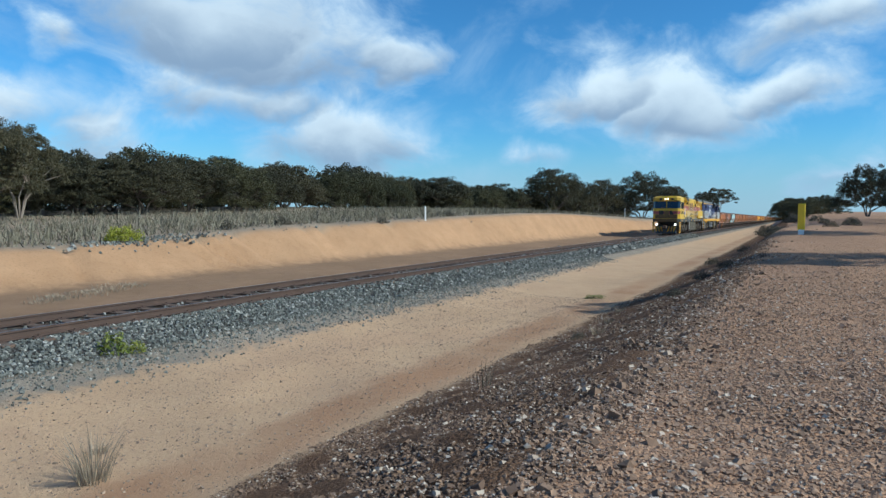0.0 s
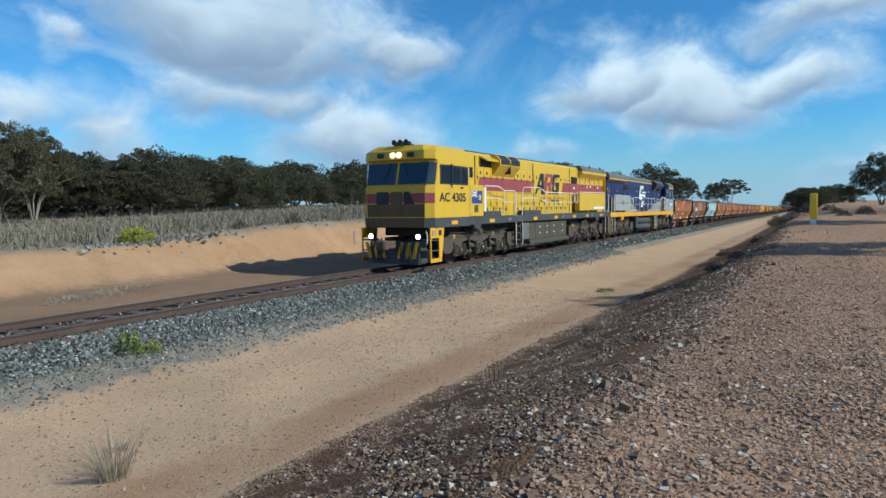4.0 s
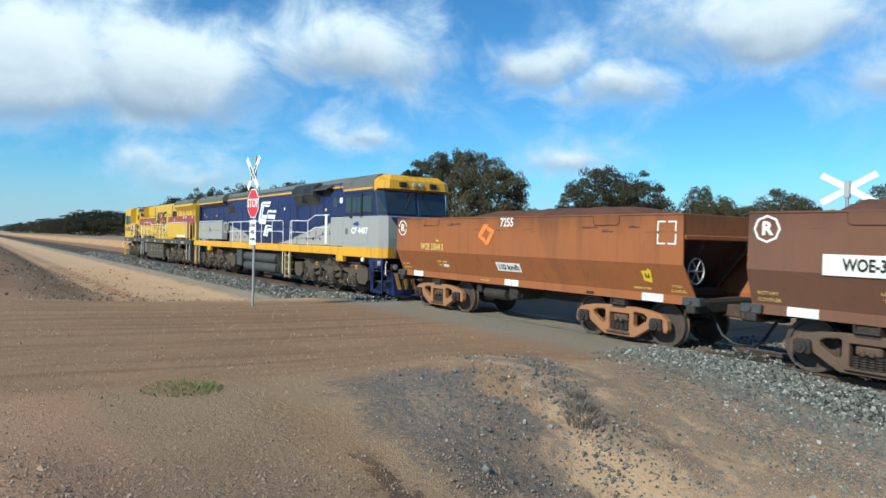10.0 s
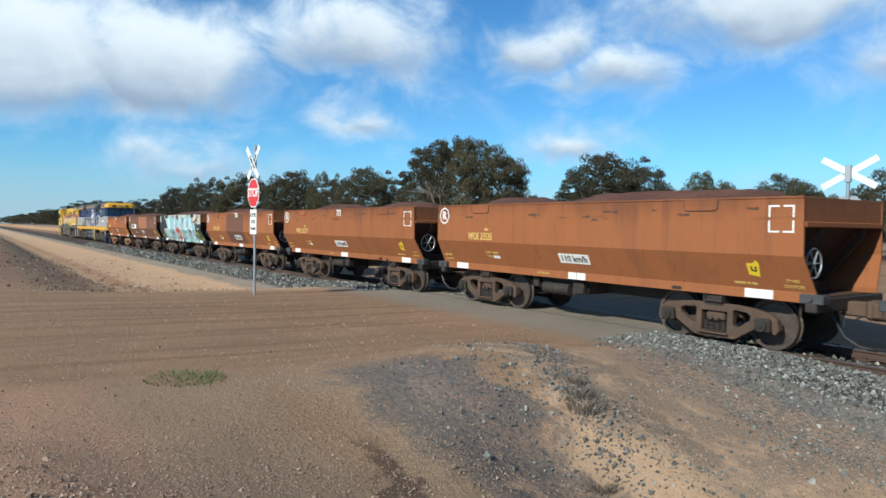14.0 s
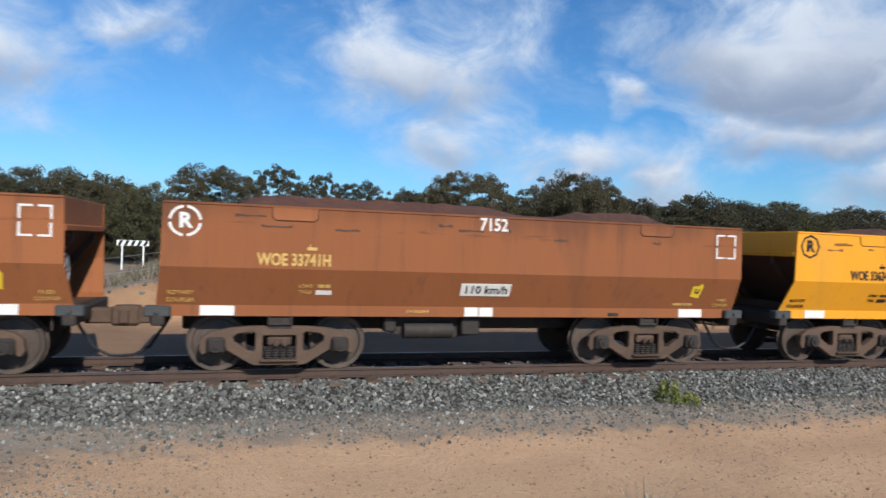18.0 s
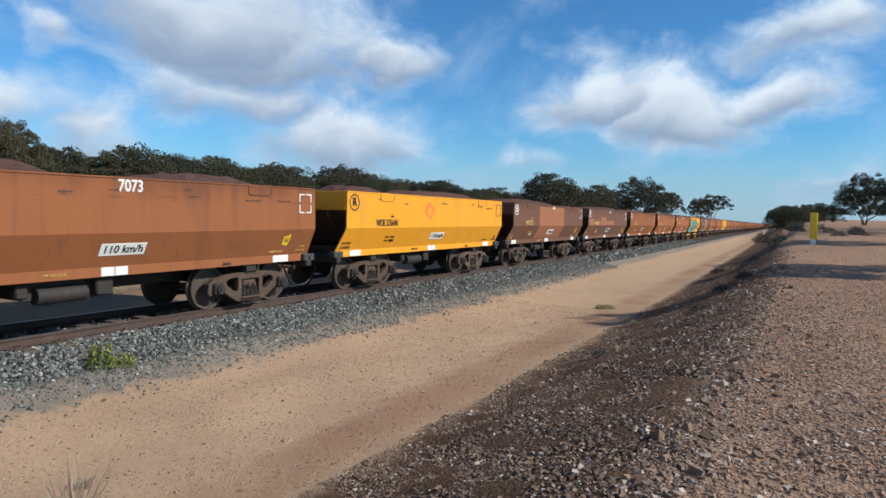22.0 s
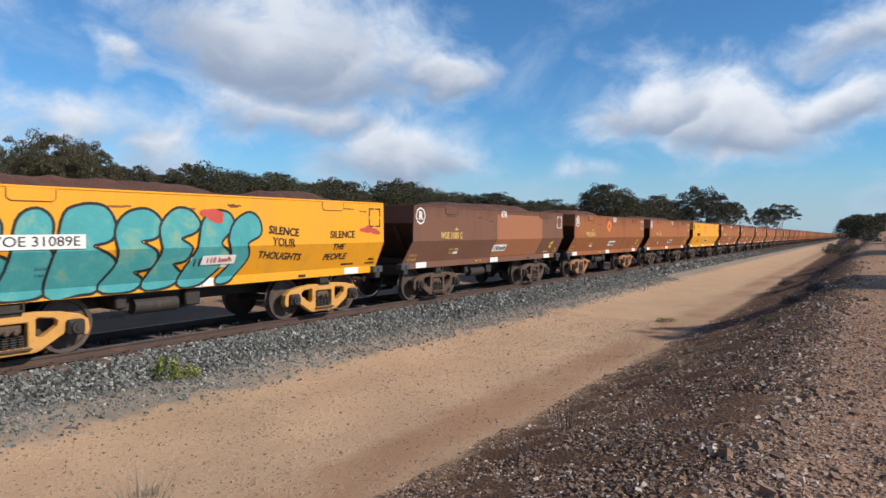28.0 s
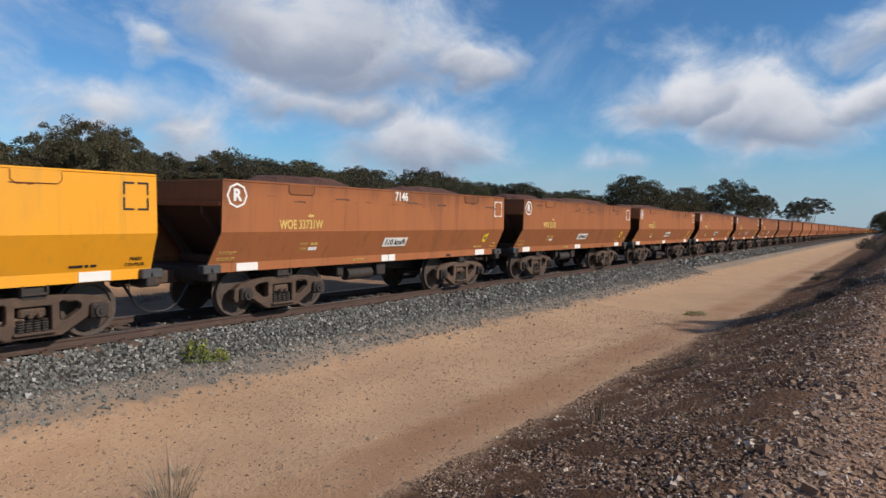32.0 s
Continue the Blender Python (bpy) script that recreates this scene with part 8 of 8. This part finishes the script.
def tree(x, y, top, wide, shape=0):
    """A gum tree at x, y whose crown reaches the height top."""
    z0 = height(x, y)
    t = tagged(new("gum_tree"), ["dark green gum tree with a dense domed crown", "dark gum tree with a broad low crown", "olive green mallee tree, bushy to the ground", "gum tree with a flat open crown and bare limbs", "thin gum tree with a sparse umbrella crown", "olive mallee shrub tree", "dark gum tree of the wood behind", "olive scrub tree of the wood behind"][shape], "tree", "trees of the bush beyond the line")
    t.matrix_basis = Matrix.Translation((x, y, z0)) @ Matrix.Rotation(x * 1.7 + y, 4, "Z")
    me, limbs = CROWNS[shape]
    size = Matrix.Diagonal((wide / 2, wide / 2, top - z0, 1))
    part("crown", me, None, t, at=size)
    part("trunk", limbs, None, t, at=size)
    return t


for row in ([(24.2, 44, 7.2, 5.5, 3), (29.2, 46, 5.8, 6.5, 1), (33.0, 44, 6.3, 7.5, 1), (38.9, 46, 6.4, 8, 0), (43.5, 45, 6.0, 7, 2), (48.5, 46, 5.8, 7, 1), (54.9, 50, 5.8, 9, 0), (67.5, 52, 6.4, 7.0, 1), (77.7, 52, 5.9, 8, 1), (87.3, 50, 6.7, 12, 0), (113.9, 52, 6.5, 11, 2), (128.6, 46, 9.8, 14, 0), (145, 47, 7.6, 10, 1), (159.9, 46, 9.0, 12, 0), (188.6, 42, 12.0, 20, 1), (235.4, 42, 9.2, 11, 3), (199.3, 27, 6.5, 8.4, 3), (243.2, 29, 8.9, 13, 4)],
            [(-12.9, 46, 6.0, 5.1, 0), (-9.6, 46, 6.0, 5.8, 1), (-5.8, 44, 5.2, 4.5, 2), (-2.2, 50, 7.0, 7.2, 3), (2.3, 52, 7.5, 5.5, 4), (5.8, 54, 7.4, 3.5, 4), (8.9, 54, 6.9, 5.3, 4), (11.7, 52, 6.3, 4.0, 0), (14.6, 44, 7.1, 7.6, 3), (20.9, 42, 7.2, 6.6, 0), (30.6, 46, 6.2, 8.5, 1)],
            [(-57.1, 40, 10.9, 9.0, 3), (-47.2, 38, 9.8, 8.5, 0), (-48.9, 46, 5.1, 5, 2), (-34.2, 40, 7.8, 9.0, 0), (-32.8, 50, 6.7, 6.4, 2), (-27.0, 52, 6.4, 8, 2), (-17.2, 48, 6.8, 9, 1), (-12.0, 52, 6.3, 5.6, 1), (-7.5, 50, 5.7, 5.6, 2)],
            [(-296, 40, 9.1, 34, 1), (-202.5, 40, 7.8, 20, 1), (-157.2, 38, 9.3, 10, 0), (-135.5, 38, 10.5, 11, 1), (-112.5, 38, 9.9, 11, 0), (-97.5, 40, 10.0, 10, 0), (-88.1, 42, 9.3, 7, 1), (-75.9, 42, 9.3, 9, 0), (-66, 44, 8.6, 8, 1)],
            [(135, -7.6, 9.6, 10, 1), (185, 4, 4.4, 8, 2), (205, 7, 4.8, 9, 5), (225, 2, 5.0, 10, 2), (245, 8, 5.4, 11, 5), (260, -4, 6.5, 13, 2), (280, 4, 6.0, 13, 5), (310, 0, 6.8, 15, 2), (330, 9, 6.4, 16, 5)]):
    for x, y, top, wide, shape in row:
        tree(x, y, top, wide, shape)
# the wood behind, filling the gaps
rng_w = random.Random(8)
for i in range(64):
    x = -330 + 640 * i / 63 + rng_w.uniform(-4, 4)
    far = 60 + rng_w.uniform(0, 12) + abs(x) * 0.04
    tree(x, far, height(x, far) + (rng_w.uniform(5.0, 6.4) if -80 < x < 120 else rng_w.uniform(4.4, 5.6)) * (1 + abs(x) / 420), rng_w.uniform(8, 12) * (1 + abs(x) / 500), rng_w.choice([6, 6, 7]))
for i in range(62):
    x = -105 + 265 * i / 61 + rng_w.uniform(-1.2, 1.2)
    if -24 < x < -12:
        continue
    y = 48 + rng_w.uniform(0, 7)
    tree(x, y, height(x, y) + rng_w.uniform(2.6, 3.9) * (1 + max(0, x) / 300), rng_w.uniform(5, 7.5), rng_w.choice([2, 5, 1]))
for i in range(58):
    x = -100 + 290 * i / 57 + rng_w.uniform(-1.5, 1.5)
    y = 57 + rng_w.uniform(0, 4)
    tree(x, y, height(x, y) + rng_w.uniform(2.8, 4.2) * (1 + max(0, x) / 260), rng_w.uniform(7, 9), rng_w.choice([6, 7]))
for i in range(26):
    x = -320 - 22 * i
    y = 34 + rng_w.uniform(0, 40)
    tree(x, y, height(x, y) + rng_w.uniform(8.5, 11.5), rng_w.uniform(24, 34), rng_w.choice([6, 7]))
# roadside trees whose shade falls over the drain
for x, y, top, wide, shape in ((22, -6.2, 7.4, 4.5, 3), (35, -6.4, 7.0, 5, 3), (50, -7.4, 7.8, 6, 3), (58, -8.5, 8.0, 8, 1), (71, -9.0, 8.0, 7, 3), (84, -9.5, 8.5, 8, 1)):
    tree(x, y, top, wide, shape)


# ---------------------------------------------------------------- low plants
def blades_mesh(name, seed, count, radius, tall, lean, mat, width=0.008, base=0.5):
    """A tuft of narrow upright blades, each bent once."""
    rng = random.Random(seed)
    v, f = [], []
    for _ in range(count):
        a, r = rng.uniform(0, 6.283), radius * math.sqrt(rng.random()) * base
        x, y = r * math.cos(a), r * math.sin(a)
        h = tall * rng.uniform(0.45, 1.0)
        dx, dy = math.cos(a) * lean * h * rng.uniform(0.3, 1.0), math.sin(a) * lean * h * rng.uniform(0.3, 1.0)
        t = rng.uniform(0, 6.283)
        wx, wy = width * math.cos(t), width * math.sin(t)
        n = len(v)
        v += [(x - wx, y - wy, -0.02), (x + wx, y + wy, -0.02), (x + dx * 0.4 + wx * 0.8, y + dy * 0.4 + wy * 0.8, h * 0.55), (x + dx * 0.4 - wx * 0.8, y + dy * 0.4 - wy * 0.8, h * 0.55), (x + dx, y + dy, h)]
        f += [(n, n + 1, n + 2, n + 3), (n + 3, n + 2, n + 4)]
    return quick_mesh(name, v, f, mat)


def leafy_mesh(name, seed, count, radius, tall, leaf, mat):
    """A low bush of small leaves round a few stems."""
    rng = np.random.default_rng(seed)
    d = rng.normal(0, 1, (count, 3))
    d /= np.linalg.norm(d, axis=1)[:, None]
    lump = 1 + 0.25 * np.sin(d[:, 0:1] * 7 + seed) * np.cos(d[:, 1:2] * 6)
    p = d * lump * rng.uniform(0.35, 1.0, (count, 1)) ** 0.5 * np.array((radius, radius, tall))
    p[:, 2] = np.abs(p[:, 2])
    a = rng.normal(0, 1, (count, 3))
    a /= np.linalg.norm(a, axis=1)[:, None]
    b = np.cross(a, rng.normal(0, 1, (count, 3)))
    b /= np.linalg.norm(b, axis=1)[:, None]
    s = leaf * rng.uniform(0.6, 1.4, (count, 1))
    v = np.stack([p - a * s, p + b * s * 0.4, p + a * s, p - b * s * 0.4], 1).reshape(-1, 3)
    return quick_mesh(name, v.tolist(), np.arange(count * 4).reshape(-1, 4).tolist(), mat)


DRY_TUFT = blades_mesh("dry_tuft", 1, 150, 0.30, 0.62, 0.7, DRY, 0.0035)
GREY_LOW = blades_mesh("grey_low_tuft", 5, 260, 0.22, 0.17, 1.3, GREY_TUFT, 0.004, 0.9)
LOW_TUFT = blades_mesh("low_tuft", 2, 90, 0.20, 0.24, 0.7, DRY, 0.006, 0.8)
DEAD_STICKS = blades_mesh("dead_sticks", 3, 9, 0.16, 0.55, 0.35, SCRUB, 0.006)
GREEN_WEED = leafy_mesh("green_weed", 4, 330, 0.34, 0.40, 0.045, GREEN_TUFT)
LOW_GREEN = blades_mesh("green_grass_tuft", 9, 160, 0.5, 0.13, 0.8, DRY, 0.005, 1.0)
SHRUB = leafy_mesh("grey_shrub", 5, 1500, 0.55, 0.55, 0.035, SCRUB)
LIME = leafy_mesh("lime_bush", 6, 2600, 0.65, 0.50, 0.035, LIME_BUSH)


def plant(name, me, x, y, size, label, category, turn=0.0, squash=1.0):
    ob = tagged(new(name, me), label, category, "low plants by the line")
    ob.matrix_basis = Matrix.Translation((x, y, height(x, y))) @ Matrix.Rotation(turn, 4, "Z") @ Matrix.Diagonal((size, size, size * squash, 1))
    return ob


plant("dry_grass_tuft", DRY_TUFT, 4.34, 6.68, 1.0, "tall dry grass tuft standing in the sandy drain", "grass tuft")
for x, y, s in ((4.9, 7.4, 0.5), (3.4, 7.0, 0.4), (17.5, 4.4, 0.6), (12.0, 3.4, 0.6), (14.5, 3.9, 0.5)):
    plant("dry_grass_tuft", LOW_TUFT, x, y, s * 1.25, "low dry grass tuft on the gravel", "grass tuft", x)
for x, y, s in ((-6.1, 6.85, 1.0), (-5.85, 6.65, 1.15), (-6.4, 7.05, 0.7), (-4.95, 6.0, 0.8)):
    plant("dead_grass_tuft", GREY_LOW, x, y, s, "low tangled tuft of dead grey grass among stones", "grass tuft", x * 3.1)
for x, y in ((-3.66, 6.13), (-2.85, 6.26), (8.2, 3.9)):
    plant("dead_twigs", DEAD_STICKS, x, y, 1.0, "a few dead grey twigs sticking out of the sand", "twigs", x)
plant("green_weed", GREEN_WEED, 7.55, 10.95, 0.85, "leafy green weed growing in the ballast", "weed")
plant("green_weed", GREEN_WEED, 7.95, 10.8, 0.5, "leafy green weed growing in the ballast", "weed", 1.0)
plant("green_weed", GREEN_WEED, 21.9, 6.35, 1.1, "flat green weed in the drain", "weed", 2.0, 0.3)
plant("green_grass_patch", blades_mesh("green_grass_patch", 7, 520, 0.5, 0.085, 0.9, GRASS_GREEN, 0.006, 1.0), -8.7, 2.5, 0.95, "small patch of green grass at the road's edge", "grass", 0.6, 0.8)
for i in range(7):
    plant("green_grass_tuft", LOW_GREEN, 10.2 + i * 0.62, 17.7 + 0.22 * i + 0.2 * (i % 2), 1.0 + 0.3 * (i % 3), "low straw-coloured grass at the foot of the bank", "grass tuft", i * 1.3, 0.7)
plant("lime_bush", LIME, 16.2, 22.7, 1.05, "bright yellow-green bush on top of the bank", "bush")
for i, (x, y, s) in enumerate(((15.6, 2.7, 0.42), (12.4, 3.9, 0.3), (19.0, 2.6, 0.5), (20.5, 2.2, 0.5), (37.2, 4.6, 0.8), (32.4, 2.7, 0.6), (41.7, -0.7, 0.7), (46, -1.8, 0.9), (52, -0.5, 0.8), (50, 2.5, 0.9), (44, 2.4, 0.8), (38, 1.9, 0.7), (58, 1.5, 1.2), (55, -2.2, 1.0), (64, 0, 1.2), (70, 3.0, 1.5), (84, 4.0, 2.2), (92, 2.0, 2.4), (104, 6, 2.6), (120, 7, 3.0), (33, 22.4, 0.7), (22, 23.4, 0.8), (26, 23.8, 0.9), (6, 23.0, 0.7), (-1, 24, 0.8), (44, 24, 1.0))):
    plant("grey_shrub", SHRUB, x, y, s, "low grey saltbush shrub", "shrub", x, 0.8)


def grass_field():
    """Grey dry grass over the flat behind the bank."""
    rng = np.random.default_rng(21)
    n = 30000
    x = rng.uniform(-70, 130, n)
    y = 22.6 + bend(x) + rng.gamma(1.5, 6.5, n)
    keep = ~((x > -23) & (x < -5)) & (y < 52)
    x, y = x[keep], y[keep]
    z = ground_height(x, y)
    n = len(x)
    h = rng.gamma(3.0, 0.065, (n, 3)) + 0.06
    a, lean = rng.uniform(0, 6.283, (n, 3)), rng.normal(0, 0.12, (n, 3, 2))
    at = np.stack([x, y, z - 0.03], -1)[:, None, :] + np.concatenate([rng.normal(0, 0.10, (n, 3, 2)), np.zeros((n, 3, 1))], -1)
    side = np.stack([np.cos(a) * 0.03, np.sin(a) * 0.03, np.zeros((n, 3))], -1)
    tip = at + np.concatenate([lean, h[..., None]], -1)
    v = np.stack([at - side, at + side, tip], 2).reshape(-1, 3).tolist()
    f = np.arange(n * 9).reshape(-1, 3).tolist()
    return tagged(new("dry_grass_field", quick_mesh("dry_grass_field", v, f, FIELD_GRASS)), "pale grey dry grass on the flat before the trees", "grass", kind="stuff")


grass_field()


# ---------------------------------------------------------------- signs, posts, fence
def cross_blades(parent, mat_face, length, wide, angle, words):
    for s in (-1, 1):
        m = pose(0, -0.02 * s - 0.03, 0) @ Matrix.Rotation(radians(s * angle), 4, "Y")
        b = part("cross_blade", Geo().box(-length / 2, length / 2, -0.006, 0.006, -wide / 2, wide / 2, 0.003), mat_face, parent, at=parent_pose(parent) @ m)
        if words:
            lettering(words[0] if s > 0 else words[1], wide * 0.72, BLACK_PAINT, b, pose(0, -0.009, 0), name="blade_lettering", bold=0.003)


CROSS_AT = {}


def parent_pose(parent):
    return CROSS_AT.get(parent.name, Matrix.Identity(4))


def stop_sign(x, y, turn):
    s = tagged(new("stop_sign"), "red stop sign with a railway crossbuck on a grey steel post", "road sign")
    s.matrix_basis = Matrix.Translation((x, y, height(x, y))) @ Matrix.Rotation(radians(turn), 4, "Z")
    part("post", Geo().cyl((0, 0, -0.3), (0.0, 0, 4.35), 0.038, 10), GALV, s, "galvanised steel post", True)
    o = [(0.45 * math.cos(radians(22.5 + 45 * i)), 0.45 * math.sin(radians(22.5 + 45 * i))) for i in range(8)]
    face = part("octagon", Geo().prism(o, -0.006, 0.006), SIGN_WHITE, s, at=(0, -0.05, 2.98))
    part("red_face", Geo().prism([(a * 0.93, b * 0.93) for a, b in o], -0.010, -0.006), SIGN_RED, face)
    lettering("STOP", 0.36, SIGN_WHITE, face, pose(0, -0.014, 0), name="sign_lettering", bold=0.006)
    plate = part("lower_plate", Geo().box(-0.24, 0.24, -0.006, 0.006, -0.36, 0.36, 0.003), SIGN_WHITE, s, at=(0, -0.05, 2.14))
    lettering("LOOK", 0.15, BLACK_PAINT, plate, pose(0, -0.009, 0.20), name="sign_lettering")
    lettering("FOR", 0.15, BLACK_PAINT, plate, pose(0, -0.009, 0.0), name="sign_lettering")
    lettering("TRAINS", 0.115, BLACK_PAINT, plate, pose(0, -0.009, -0.20), name="sign_lettering")
    CROSS_AT[s.name] = pose(0, -0.04, 3.86)
    cross_blades(s, SIGN_WHITE, 1.25, 0.17, 45, ("RAILWAY", "CROSSING"))
    return s


def far_crossbuck(x, y, turn):
    s = tagged(new("crossbuck_sign"), "white railway crossbuck seen from behind on a steel post", "road sign")
    s.matrix_basis = Matrix.Translation((x, y, height(x, y))) @ Matrix.Rotation(radians(turn), 4, "Z")
    part("post", Geo().cyl((0, 0, -0.3), (0, 0, 3.68), 0.04, 10), GALV, s, smooth=True)
    CROSS_AT[s.name] = pose(0, 0.08, 3.66)
    cross_blades(s, SIGN_WHITE, 1.34, 0.15, 30, ())
    part("clamp", Geo().box(-0.06, 0.06, -0.06, 0.06, 3.43, 3.83, 0.01), GALV, s)
    o = [(0.42 * math.cos(radians(22.5 + 45 * i)), 0.42 * math.sin(radians(22.5 + 45 * i))) for i in range(8)]
    part("octagon", Geo().prism(o, 0.045, 0.055), GALV, s, "bare back of a stop sign", at=(0, 0, 2.72))
    return s


stop_sign(-19.2, 7.06, 2)
far_crossbuck(-7.52, 17.2, 8)

post = tagged(new("marker_post"), "yellow marker post with a white foot on the verge", "marker post")
post.matrix_basis = Matrix.Translation((32.0, 0.55, height(32.0, 0.55)))
part("upright", Geo().box(-0.07, 0.07, -0.14, 0.14, 0.20, 1.30, 0.02), POST_YELLOW, post)
part("foot", Geo().box(-0.075, 0.075, -0.11, 0.11, -0.2, 0.22, 0.02), SIGN_WHITE, post)

white_post = tagged(new("white_post"), "slim white post on top of the bank", "marker post", "white posts along the bank")
white_post.matrix_basis = Matrix.Translation((38.5, 22.7, height(38.5, 22.7)))
part("upright", Geo().cyl((0, 0, -0.2), (0, 0, 0.85), 0.055, 8).lathe([(0.02, 0.9), (0.055, 0.85), (0.02, 0.84)], 8, "z"), SIGN_WHITE, white_post)
for x, y in ((103, 25.5), (0.03, 24.2)):
    copy_thing(white_post, Matrix.Translation((x, y, height(x, y))) @ Matrix.Diagonal((0.7, 0.7, 1.5, 1)))

fence_post = tagged(new("fence_post"), "grey timber fence post in dry grass", "fence post", "fence posts behind the line")
fence_post.matrix_basis = Matrix.Translation((-1.05, 24.2, height(-1.05, 24.2)))
part("upright", Geo().cyl((0, 0, -0.2), (0.02, 0, 1.12), 0.05, 7, 0.04), BARK, fence_post)
for i in range(4):
    x = -4.4 + 3.4 * i
    if i not in (1,):
        copy_thing(fence_post, Matrix.Translation((x, 24.3, height(x, 24.3))) @ Matrix.Rotation(i, 4, "Z"))
wire = tagged(new("fence_wire"), "thin steel fence wires", "wire", kind="structure")
for z in (0.45, 0.95):
    part("wire", Geo().tube([(-4.4 + 3.4 * i, 24.3, height(-4.4 + 3.4 * i, 24.3) + z) for i in range(4)], 0.006, 4), GALV, wire)

board = tagged(new("chevron_board"), "black and white striped board on two posts beyond the crossing", "road sign")
board.matrix_basis = Matrix.Translation((-5.4, 38, height(-5.4, 38)))
for x in (-0.5, 0.5):
    part("post", Geo().box(x - 0.04, x + 0.04, -0.04, 0.04, -0.2, 1.42, 0.01), SIGN_WHITE, board)
panel = part("panel", Geo().box(-0.76, 0.76, -0.06, -0.04, 1.18, 1.46, 0.005), SIGN_WHITE, board)
for i in range(5):
    part("stripe", Geo().prism([(-0.72 + i * 0.30, 1.19), (-0.57 + i * 0.30, 1.19), (-0.45 + i * 0.30, 1.45), (-0.60 + i * 0.30, 1.45)], -0.066, -0.061), BLACK_PAINT, panel)

# rubble and spoil
rng_r = np.random.default_rng(31)
n = 330
x = np.concatenate([rng_r.normal(16.6, 1.7, 220), rng_r.uniform(-5, 5, 80), rng_r.uniform(18, 45, 30)])
y = 22.1 + bend(x) + rng_r.normal(0, 0.25, n)
scatter_stones("bank_rubble", np.stack([x, y, surface(x, y) + 0.02], -1), rng_r.uniform(0.03, 0.11, n), BALLAST_STONE, 7, "grey rubble tipped along the top of the bank", "rubble")
n = 420
x, y = rng_r.normal(-6.5, 1.0, n), rng_r.normal(6.2, 0.7, n)
scatter_stones("spoil_stones", np.stack([x, y, surface(x, y) + 0.02], -1), rng_r.gamma(2.0, 0.0065, n) + 0.008, BALLAST_STONE, 8, "grey stones washed out beside the road", "rubble")
n = 1500
w = rng_r.random(n)
x = np.where(w < 0.6, -8.3 + w / 0.6 * 3.3, -5.0 + (w - 0.6) / 0.4 * 1.4) + rng_r.normal(0, 0.22, n)
y = np.where(w < 0.6, 8.0 - w / 0.6 * 1.75, 6.25 - (w - 0.6) / 0.4 * 1.1) + rng_r.normal(0, 0.16, n)
scatter_stones("washed_stones", np.stack([x, y, surface(x, y) + 0.012], -1), rng_r.gamma(1.9, 0.0065, n) + 0.006, stone_material("dark_spoil_stone", (0.075, 0.068, 0.060), (0.24, 0.215, 0.19)), 14, "dark stones and clods washed along a rill", "rubble")
n = 150
x, y = rng_r.uniform(2, 22, n), 1.95 + rng_r.normal(0, 0.28, n)
scatter_stones("pale_stones", np.stack([x, y, surface(x, y) + 0.01], -1), rng_r.uniform(0.015, 0.05, n), stone_material("pale_quartz", (0.34, 0.26, 0.20), (0.56, 0.48, 0.40)), 9, "pale quartz stones along the top of the slope", "stones")

n = 3600
x, y = rng_r.uniform(-60, -21, n), rng_r.normal(3.2, 2.6, n)
scatter_stones("roadside_debris", np.stack([x, y, surface(x, y) + 0.01], -1), rng_r.gamma(1.8, 0.014, n) + 0.012, SLOPE_STONE, 11, "dark stones and clods along the road's edge", "rubble")


# ---------------------------------------------------------------- movement
RUN = [(-4, 184.2), (0, 126.65), (2, 97.95), (5, 54.4), (7, 26.3), (9, -2.3), (10, -16.8), (11.5, -38.3), (13, -60.15), (16, -103.1), (17, -117.35), (18, -131.25), (19, -145.25), (22.5, -193.9), (24, -215.0), (27, -256.6), (30, -298.1), (32, -325.6), (36, -380.0)]


def first_bogie(t):
    """Where the first wagon's leading bogie stands at t seconds."""
    i = max(j for j in range(1, len(RUN) - 2) if RUN[j][0] <= t)
    (t0, x0), (t1, x1), (t2, x2), (t3, x3) = RUN[i - 1:i + 3]
    u, w = (t - t1) / (t2 - t1), t2 - t1
    m1, m2 = (x2 - x0) / (t2 - t0), (x3 - x1) / (t3 - t1)
    return (2 * u ** 3 - 3 * u ** 2 + 1) * x1 + (u ** 3 - 2 * u ** 2 + u) * w * m1 + (3 * u ** 2 - 2 * u ** 3) * x2 + (u ** 3 - u ** 2) * w * m2


def motions():
    times = [0.0] + [1.0 + 1.0 * i for i in range(32)]
    for thing, place in MOVING:
        walk(thing, [(t, on_track(first_bogie(t) + place)) for t in times])
    # wheels roll as far as the train goes
    steps = [32.0 * i / 680 for i in range(681)]
    runs = [first_bogie(t) for t in steps]
    for ws, x, r in SPINNING:
        spot = Matrix.Translation((x, 0, r))
        walk(ws, [(t, spot @ Matrix.Rotation(run / r, 4, "Y")) for t, run in zip(steps, runs)])


motions()
